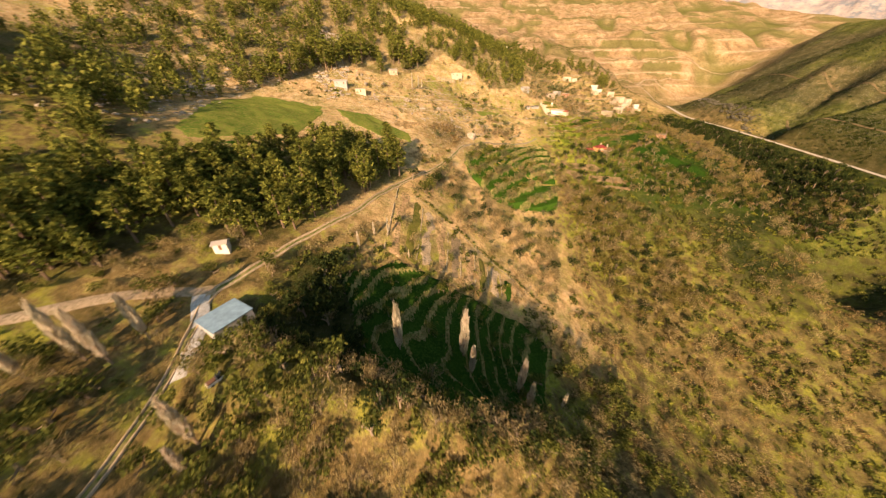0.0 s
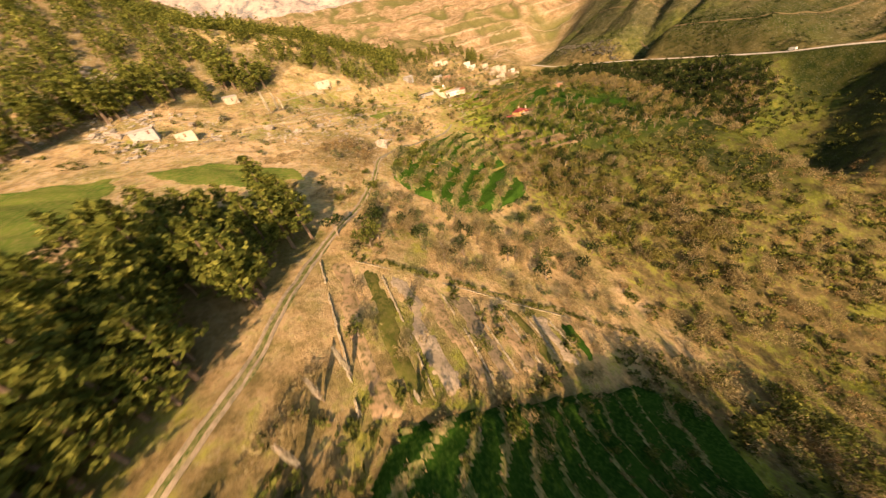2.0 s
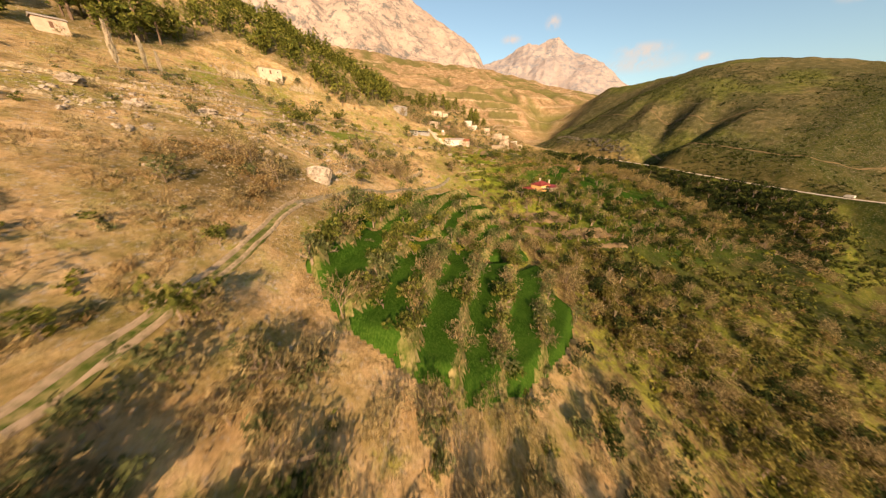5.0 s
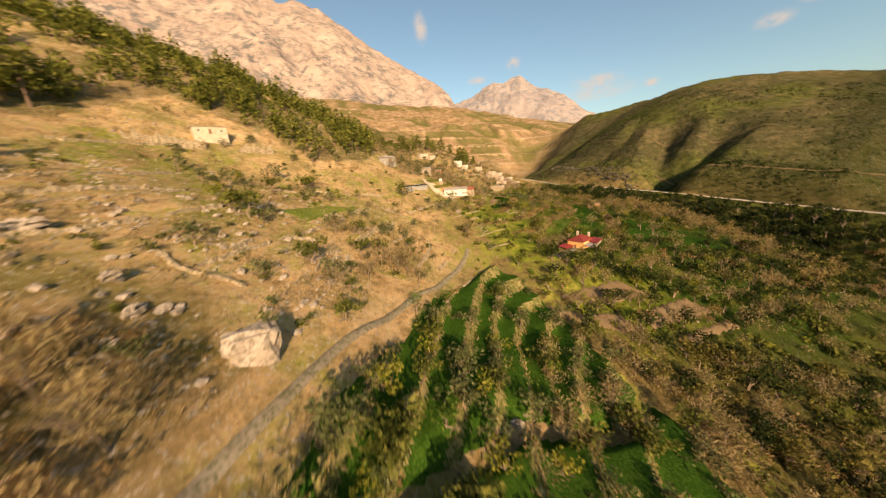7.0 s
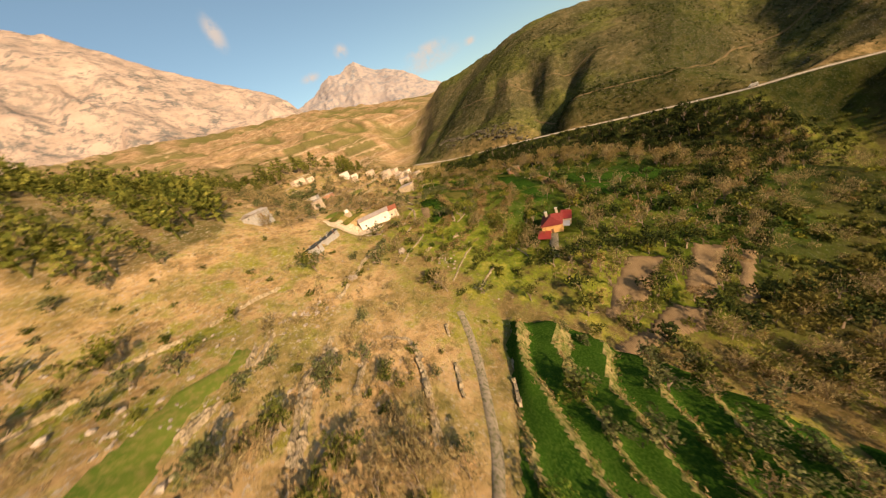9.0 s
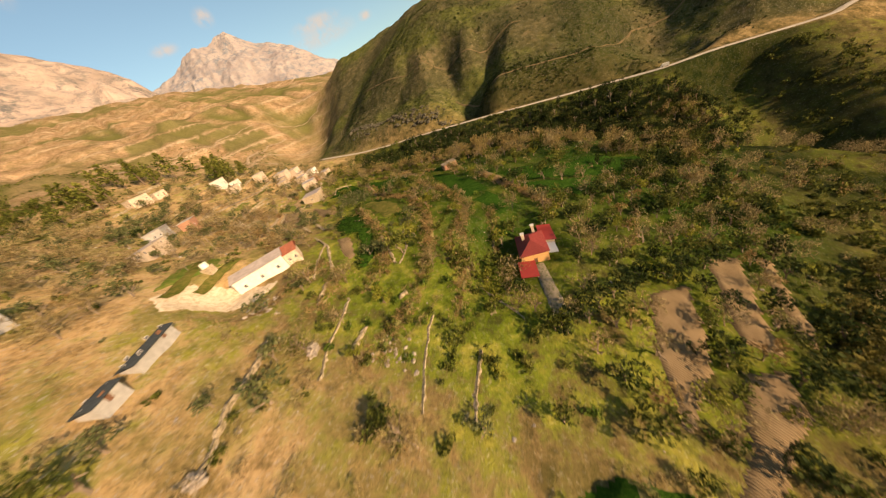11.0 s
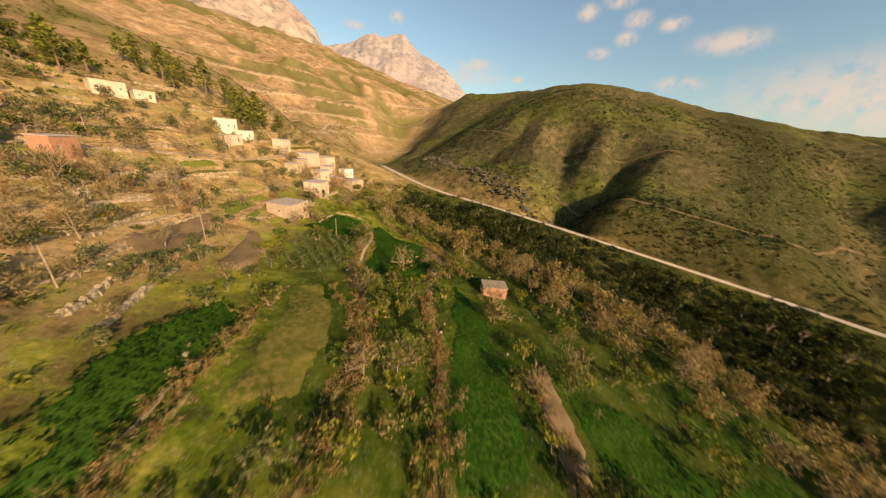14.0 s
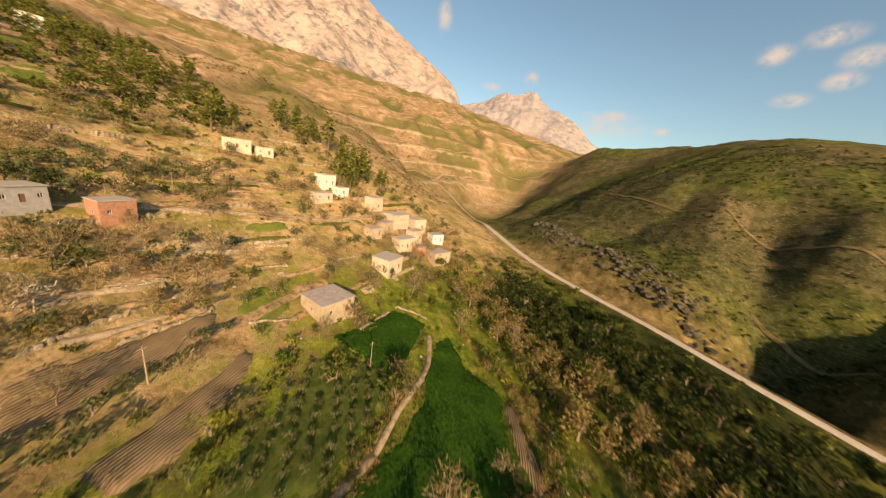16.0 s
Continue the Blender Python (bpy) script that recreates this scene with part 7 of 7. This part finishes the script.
for line, h, t, label in (
    ([(-18, 161), (4, 150), (20, 141), (44, 127), (66, 113)], 0.35, 0.7, "overgrown stone bank above the garden plots"),
    ([(11, 295), (14, 290), (25, 283)], 1.0, 0.8, "tumbled dry stone wall on the slope"),
    ([(17, 290), (28, 301), (64, 338)], 0.9, 0.8, "dry stone wall below the grass strip"),
    ([(74, 329), (62, 322), (53, 311)], 1.2, 0.8, "stone terrace wall on the dry slope"),
    ([(82, 314), (70, 301), (66, 298)], 1.2, 0.8, "stone terrace wall above the lane"),
    ([(93, 313), (84, 306), (76, 299)], 0.9, 0.6, "pale wall along the lane"),
    ([(102, 300), (86, 294), (76, 288)], 1.0, 0.8, "pale stone bank between lane and terraces"),
    ([(76, 322), (71, 318), (66, 314)], 1.0, 0.8, "short stone terrace wall among dark bushes"),
    ([(80, 312), (76, 307), (72, 303), (67, 298)], 1.3, 0.9, "pale stone wall running down to the lane"),
    ([(61, 318.5), (57, 314), (53, 310)], 1.0, 0.8, "tumbled stone wall on the grassy slope"),
    ([(72, 326.5), (67, 323), (61, 320)], 1.2, 1.6, "broad pale stone bank on the grassy slope"),
    ([(78, 325.5), (82, 320), (83.5, 317), (80, 310.5)], 0.6, 1.2, "pale footpath edge above the lane"),
    ([(47, 327), (55, 329.5), (62, 334), (68, 339)], 0.7, 0.9, "stone edge below the narrow grass strip"),
    ([(22, 297), (26, 303), (34, 307), (42, 309)], 0.8, 1.4, "line of pale field stones across the dry slope"),
    ([(32, 286), (38, 292), (41, 300), (47, 306)], 0.8, 0.9, "broken stone wall above the boulder"),
    ([(52, 328), (46, 325), (40, 321)], 0.8, 0.8, "stone edge of the grass strip"),
    ([(-8.9, 374.3), (-0.6, 376.9), (9.3, 379.4), (21.6, 381.8), (38.8, 385.4)], 3.8, 1.4, "long pale retaining wall in front of the cream house"),
    ([(186, 417), (190, 423), (196, 428), (206, 434)], 1.2, 1.0, "pale retaining wall above the ploughed terrace"),
    ([(184, 438), (189, 442), (196, 446)], 1.4, 1.0, "stone terrace wall below the village"),
    ([(236, 424), (246, 430), (258, 438), (268, 432)], 1.2, 0.9, "stone wall along the top of the wheat field"),
    ([(139, 333), (129, 338), (120, 338)], 1.0, 0.8, "stone terrace edge in dry grass"),
    ([(200, 425), (212, 430), (224, 432)], 1.2, 0.9, "stone terrace wall beside olive trees"),
    ([(160, 440), (172, 446), (185, 452)], 1.3, 0.9, "stone terrace wall below the brick house"),
    ([(-60, 300), (-40, 305), (-15, 312), (5, 330)], 1.1, 1.0, "long tumbled stone wall across the slope"),
    ([(-50, 275), (-25, 285), (0, 300), (20, 320)], 0.9, 0.9, "broken stone wall on the dry slope"),
    ([(30, 345), (50, 352), (80, 356)], 1.0, 0.9, "stone terrace wall below the pines"),
    ([(174, 398), (176, 402), (180, 408), (184, 414)], 0.8, 1.2, "pale stone path edge on a garden terrace"),
    ([(175, 383), (179, 388), (184, 395), (189, 401)], 0.9, 1.4, "tumbled pale stones along a garden terrace"),
    ([(173, 417), (177, 422), (183, 428)], 1.0, 1.2, "pale stone bank below the leafless tree"),
    ([(181, 434), (187, 440), (197, 446)], 1.0, 1.2, "pale stone bank along a village terrace"),
    ([(130, 352), (145, 358), (158, 368), (166, 380)], 0.9, 0.8, "rough stone edge of a garden terrace"),
    ([(150, 340), (166, 352), (180, 366), (186, 380)], 0.7, 0.8, "low stone edge between garden plots"),
    ([(160, 392), (172, 398), (182, 406)], 1.0, 0.8, "stone terrace wall below the fruit trees"),
    ([(156, 402), (168, 410), (178, 420)], 1.0, 0.8, "stone terrace wall above the fruit trees"),
    ([(200, 450), (220, 456), (240, 460)], 1.2, 0.9, "pale terrace wall in the village"),
    ([(190, 478), (215, 482), (240, 486)], 1.2, 0.9, "long pale terrace wall below the upper lane"),
    ([(170, 500), (200, 508), (230, 512)], 1.3, 0.9, "stone terrace wall above the village lane"),
    ([(85, 340), (105, 350), (125, 358)], 1.0, 0.9, "stone terrace wall near the white house"),
):
    stone_wall(line, h * (0.6 if line[0][0] > 150 and line[0][1] > 390 else 1.0), t, label)


def contour_wall(z, x0, x1, ylo, yhi, h, thick, label):
    """A terrace wall that keeps to one height along the slope."""
    xs, ys = np.arange(x0, x1, 1.5), np.linspace(ylo, yhi, 90)
    gx, gy = np.meshgrid(xs, ys)
    over = height(gx.ravel(), gy.ravel()).reshape(gx.shape) > z
    ok = over.any(0) & ~over[0]
    y = ys[over.argmax(0)]
    y = np.convolve(np.pad(y, 2, mode="edge"), np.ones(5) / 5, "valid")
    for poly in GREEN_BITS:
        ok &= ~inside(xs, y, poly)
    if ok.sum() > 5 and np.abs(np.diff(y[ok])).max() < 4:
        stone_wall(list(zip(xs[ok], y[ok])), h, thick, label)


wr = np.random.default_rng(77)


def contour_strip(z, x0, x1, ylo, yhi, width, material, label):
    """A narrow level terrace along the slope."""
    xs, ys = np.arange(x0, x1, 1.5), np.linspace(ylo, yhi, 90)
    gx, gy = np.meshgrid(xs, ys)
    over = height(gx.ravel(), gy.ravel()).reshape(gx.shape) > z
    y = ys[over.argmax(0)]
    y = np.convolve(np.pad(y, 3, mode="edge"), np.ones(7) / 7, "valid")
    if over.any(0).all() and not over[0].any() and np.abs(np.diff(y)).max() < 4:
        strip("terrace_strip", np.column_stack([xs, y]), width, material, label, 0.35, category="terrace")


for z in np.arange(115, 178, 2.4):
    for x0, x1 in ((110, 235), (190, 320)):
        a = wr.uniform(x0, x1 - 36)
        pale = wr.uniform() < 0.6
        contour_strip(z, a, a + wr.uniform(18, 36), 385, 575, wr.uniform(2.0, 4.5), "red_soil" if pale else "pasture", "narrow bare earth terrace on the village slope" if pale else "narrow grassy terrace on the village slope")
for z in np.arange(113, 176, 4.2):
    for x0, x1 in ((105, 330), (150, 300)):
        a = wr.uniform(x0, x1 - 40)
        contour_wall(z + wr.uniform(-1.2, 1.2), a, a + wr.uniform(18, 42), 385, 575, wr.uniform(0.8, 1.8), wr.uniform(0.8, 1.3), "pale dry stone wall of a village terrace")
for z in np.arange(138, 200, 6.0):
    a = wr.uniform(-60, 70)
    contour_wall(z, a, a + wr.uniform(20, 45), 255, 400, wr.uniform(0.4, 0.8), wr.uniform(0.7, 1.1), "broken dry stone wall along the dry slope")
for z in np.arange(98, 122, 4.0):
    a = wr.uniform(108, 165)
    contour_wall(z, a, a + wr.uniform(14, 28), 285, 400, wr.uniform(0.2, 0.45), wr.uniform(0.6, 0.9), "low stone wall of a garden terrace")


def rock_shape(seed, sub=1):
    r = np.random.default_rng(seed)
    bm = bmesh.new()
    bmesh.ops.create_icosphere(bm, subdivisions=sub, radius=1.0)
    for vt in bm.verts:
        k = 0.75 + 0.5 * r.uniform() + 0.25 * noise.noise(vt.co * 1.7 + Vector((seed, 0, 0)))
        vt.co = Vector((vt.co.x * k, vt.co.y * k * 0.85, vt.co.z * k * 0.65))
    v = np.array([tuple(q.co) for q in bm.verts])
    f = np.array([[q.index for q in fc.verts] for fc in bm.faces])
    bm.free()
    return v, f


rocks = [rock_shape(k) for k in range(5)]
STONY = [(-110, 280), (-60, 330), (0, 400), (60, 380), (60, 330), (30, 285), (10, 260), (-30, 240)]
for poly, dens, smin, smax, seed in ((STONY, 3.0, 0.15, 1.0, 401), (SLOPE, 1.5, 0.1, 0.6, 403), (VILLAGE, 1.4, 0.2, 0.8, 405), (VALLEY, 0.6, 0.2, 0.6, 407)):
    x, y = off_fields(*scatter(poly, dens, seed, 0.9, 26.0), 0.0)
    stuff("field_stones", rocks, x, y, smin, smax, M["rock"], "pale limestone stones lying on the slope", "stones", seed + 1, sink=-0.15)
ledge = resample(np.array([(424, 512), (419, 490), (416, 468), (406, 444), (397, 425), (392, 404), (386, 372)], float), 0.8)
ledge = ledge[rng.uniform(size=len(ledge)) < 0.75]
stuff("rock_ledge", rocks, ledge[:, 0] + rng.normal(size=len(ledge)) * 3.0, ledge[:, 1] + rng.normal(size=len(ledge)) * 2.0, 0.9, 3.0, M["darkrock"], "band of dark craggy rock across the hill above the road", "rock", 414, sink=-0.2)
x, y = scatter([(384, 350), (390, 420), (408, 505), (432, 486), (406, 420), (396, 350)], 9.0, 409, 0.9, 20.0)
stuff("rock_outcrop", rocks, x, y, 0.5, 1.8, M["darkrock"], "broken rock outcrop on the hill above the road", "rock", 410, sink=-0.1)


def boulder(x, y, sx, sy, sz, turn, label, block=1.0):
    v, f = rock_shape(int(abs(x) * 3 + 11), 3)
    v = np.sign(v) * np.abs(v) ** block
    v = v * [sx, sy, sz]
    v += 0.16 * np.stack([fnoise(v[:, 1] + 9, v[:, 2], 0.9, 3), fnoise(v[:, 0], v[:, 2] + 4, 0.9, 4), fnoise(v[:, 0], v[:, 1], 0.9, 5)], 1)
    ob = thing_np("boulder", v, f, M["rock"], label=label, category="rock")
    ob.matrix_basis = pose(x, y, height(x, y)[0] + sz * 0.3, 0, 0, turn)


boulder(25.3, 267.4, 3.5, 2.6, 4.4, 4, "huge pale limestone boulder beside the lane", 0.55)
x, y = off_fields(*scatter([(-24, 268), (4, 276), (20, 262), (34, 274), (50, 300), (30, 330), (-20, 312), (-44, 290)], 9.0, 415, 0.9, 14.0), 0.0)
stuff("field_stones", rocks, x, y, 0.25, 1.2, M["rock"], "white limestone rubble on the slope above the lane", "stones", 417, sink=-0.15)
for x, y, s in ((8, 285, 1.6), (-5, 300, 2.0), (12, 276, 1.3), (-20, 290, 2.2), (-35, 300, 2.6), (2, 272, 1.5), (24, 231, 1.6), (44, 262, 1.0), (62, 250, 1.0), (30, 222, 1.1), (-60, 320, 2.4), (-75, 310, 2.2), (95, 345, 1.4), (118, 345, 1.5)):
    boulder(x, y, s * 1.3, s, s, x * 37 % 360, "pale limestone boulder on the dry slope")

# heaps of pale stones on the slope
for k, (hx, hy, hr) in enumerate(((-12, 296, 9), (6, 305, 7), (-30, 285, 10), (-48, 300, 12), (-20, 318, 10), (16, 300, 6), (30, 330, 7), (-66, 312, 12), (2, 330, 9), (48, 332, 6), (-8, 345, 10), (76, 340, 7), (128, 366, 6), (122, 330, 6))):
    r = np.random.default_rng(600 + k)
    n = int(hr * 6)
    stuff("stone_heap", rocks, hx + r.normal(size=n) * hr * 0.6, hy + r.normal(size=n) * hr * 0.35, 0.15, 0.8, M["rock"], "heap of pale limestone stones on the dry slope", "stones", 640 + k, sink=0.15)

# ---- hedges along field edges ----


def hedge(line, width, per, material, smin, smax, label, seed, shapes=None):
    c = resample(curve(np.array(line, float), 6), 1.0)
    r = np.random.default_rng(seed)
    i = r.integers(0, len(c), int(len(c) * per))
    p = c[i] + r.normal(size=(len(i), 2)) * width * 0.35
    stuff("hedge", shapes or scrub_shapes, p[:, 0], p[:, 1], smin, smax, M[material], label, "hedge", seed)


for k, (line, w, per, m, a, b, label) in enumerate((
    ([(216, 384), (211, 368), (207, 358), (196, 348)], 2.5, 1.3, "redtwig", 0.6, 1.1, "russet leafless hedge between two fields"),
    ([(229, 358), (218, 345), (208, 338)], 2.0, 1.2, "redtwig", 0.6, 1.0, "russet leafless hedge along a crop strip"),
    ([(208, 357), (190, 343), (172, 337), (158, 332)], 3.0, 1.5, "redtwig", 0.6, 1.3, "long russet hedge along the terrace"),
    ([(182, 368), (169, 352), (158, 346), (145, 340)], 2.0, 1.2, "redtwig", 0.5, 1.0, "russet hedge beside the vegetable rows"),
    ([(212, 336), (192, 327), (172, 324), (150, 320)], 2.0, 1.2, "twig", 0.6, 1.1, "brown leafless hedge between crop strips"),
    ([(228, 324), (205, 306), (190, 296)], 2.5, 1.4, "redtwig", 0.6, 1.2, "russet hedge above the long green field"),
    ([(266, 424), (254, 408), (244, 396), (230, 388)], 1.6, 1.2, "redtwig", 0.4, 0.8, "russet brambles on the bank between wheat fields"),
    ([(278, 424), (280, 400), (270, 380), (262, 362)], 3.0, 1.6, "redtwig", 0.6, 1.3, "russet hedge along the river side of the wheat"),
    ([(228, 380), (238, 376), (246, 380)], 1.5, 1.2, "redtwig", 0.5, 0.9, "short russet hedge inside the wheat field"),
    ([(224, 420), (212, 404), (202, 396)], 1.8, 1.0, "bush", 0.5, 0.9, "low green hedge beside the ploughed field"),
    ([(300, 470), (295, 430), (290, 390), (285, 350), (275, 310)], 8.0, 0.5, "twig", 0.9, 1.9, "brown leafless thicket along the river"),
    ([(306, 470), (302, 430), (298, 390), (292, 350), (282, 310)], 8.0, 2.0, "yellow", 0.6, 1.2, "yellow-green willow thicket along the river"),
    ([(-18, 163), (4, 152), (20, 143), (44, 129), (66, 115)], 1.6, 1.5, "bush", 0.5, 1.1, "dark green brush along the stone bank"),
    ([(110, 292), (110, 262), (106, 236), (102, 214), (70, 150)], 2.5, 1.2, "twig", 0.5, 1.2, "brown brush along the edge of the terraces"),
)):
    hedge(line, w, per, m, a, b, label, 500 + k, bush_shapes if m in ("bush", "yellow") else None)


def pickup(x, y, rot):
    root = tagged(new("pickup_truck"), "parked white pickup truck with a dark open bed", "vehicle")
    root.matrix_basis = pose(x, y, height(x, y)[0] + 0.1, 0, 0, rot)
    part("body", box(-2.4, -0.9, 0.35, 2.4, 0.9, 0.95), BOX, "white_wall", root)
    v = box(-0.2, -0.85, 0.953, 1.3, 0.85, 1.75)
    v = v[:4] + [(p[0] * 0.8 + 0.1, p[1] * 0.85, p[2]) for p in v[4:]]
    part("cab", v, BOX, "dark_glass", root)
    part("bed", box(-2.3, -0.75, 0.953, -0.35, 0.75, 1.15), BOX, "door", root)
    for wx in (-1.5, 1.5):
        for wy in (-0.9, 0.9):
            v, f = prism(np.array([wx, wy - 0.12, 0.33]), np.array([wx, wy + 0.12, 0.33]), 0.34, 0.34, 14)
            part("wheel", np.vstack([v]), list(map(tuple, f)) + [tuple(range(13, -1, -1)), tuple(range(14, 28))], "dark_glass", root)


def van(x, y, z, rot):
    root = tagged(new("van"), "white van on the gravel road", "vehicle")
    root.matrix_basis = pose(x, y, z, 0, 0, rot)
    v = box(-2.5, -0.95, 0.4, 2.5, 0.95, 2.1)
    v[5], v[6] = (1.6, -0.85, 2.1), (1.6, 0.85, 2.1)
    part("body", v, BOX, "white_wall", root)
    part("windscreen", [(2.38, -0.8, 1.05), (2.38, 0.8, 1.05), (1.75, 0.75, 2.0), (1.75, -0.75, 2.0), (2.3, -0.8, 1.05), (2.3, 0.8, 1.05), (1.65, 0.75, 2.0), (1.65, -0.75, 2.0)], BOX, "dark_glass", root)
    for wx in (-1.6, 1.6):
        for wy in (-0.95, 0.95):
            v, f = prism(np.array([wx, wy - 0.12, 0.35]), np.array([wx, wy + 0.12, 0.35]), 0.36, 0.36, 14)
            part("wheel", v, list(map(tuple, f)) + [tuple(range(13, -1, -1)), tuple(range(14, 28))], "dark_glass", root)


pickup(-56, 41, 60)
van(364.5, 203, 88.9, 80)

strip("forecourt", resample(np.array([(-82, 70), (-77, 60), (-74, 50), (-71, 44)], float), 1.2), 6.0, "concrete_pale", "pale concrete forecourt beside the blue-roofed house", 0.3, category="yard")

x, y = scatter([(-150, 110), (-140, 190), (-150, 240), (-110, 300), (-70, 330), (-120, 330), (-200, 260), (-190, 120)], 3.0, 411, 0.7, 24.0)
stuff("rock_outcrop", rocks, x, y, 0.5, 1.9, M["rock"], "pale limestone outcrops among the pines", "rock", 412, sink=0.1)

for k, (line, m) in enumerate((([(146, 330), (158, 333), (172, 338), (188, 343), (206, 356)], "bush"), ([(132, 346), (148, 346), (160, 350), (176, 362)], "bush"), ([(152, 324), (166, 328), (182, 326)], "yellow"), ([(176, 332), (190, 330), (206, 335)], "bush"),
                              ([(116, 320), (132, 316), (146, 312)], "bush"), ([(114, 332), (130, 327), (146, 323)], "twig"), ([(196, 350), (206, 360), (214, 370)], "redtwig"), ([(212, 341), (222, 350), (232, 362)], "redtwig"))):
    hedge(line, 2.0, 0.7, m, 0.4, 1.1, {"bush": "olive green bushes along a garden terrace", "yellow": "yellow-green bushes along a garden terrace", "twig": "brown leafless brush along a garden terrace", "redtwig": "russet brush along a garden terrace"}[m], 560 + k, None if m.endswith("twig") else fine_bushes)
for k, (a, b) in enumerate(((-29, 1.0), (-13.5, 0.7), (1.5, 0.9), (9, 0.6), (17, 0.9), (24.5, 0.6), (32, 0.9))):
    stone_wall([(a, 114), (a + 0.8, 128), (a + 1.2, 146 - 0.57 * a)], 0.8 * b, 0.7, "rough stone wall between narrow garden plots")
# pale cliffs and boulders at the foot of the forest
for k, (hx, hy, hr, smax) in enumerate(((-170, 214, 9, 3.2), (-172, 230, 8, 2.8), (-95, 281, 10, 2.4), (-109, 296, 12, 3.0), (-122, 336, 12, 3.2), (-98, 320, 9, 2.6), (-66, 290, 8, 1.8), (-128, 375, 12, 3.4), (-111, 342, 9, 2.6))):
    r = np.random.default_rng(700 + k)
    n = int(hr * 4)
    stuff("rock_outcrop", rocks, hx + r.normal(size=n) * hr * 0.5, hy + r.normal(size=n) * hr * 0.6, 0.6, smax, M["rock"], "pale limestone outcrop at the foot of the pine forest", "rock", 720 + k, sink=0.2)
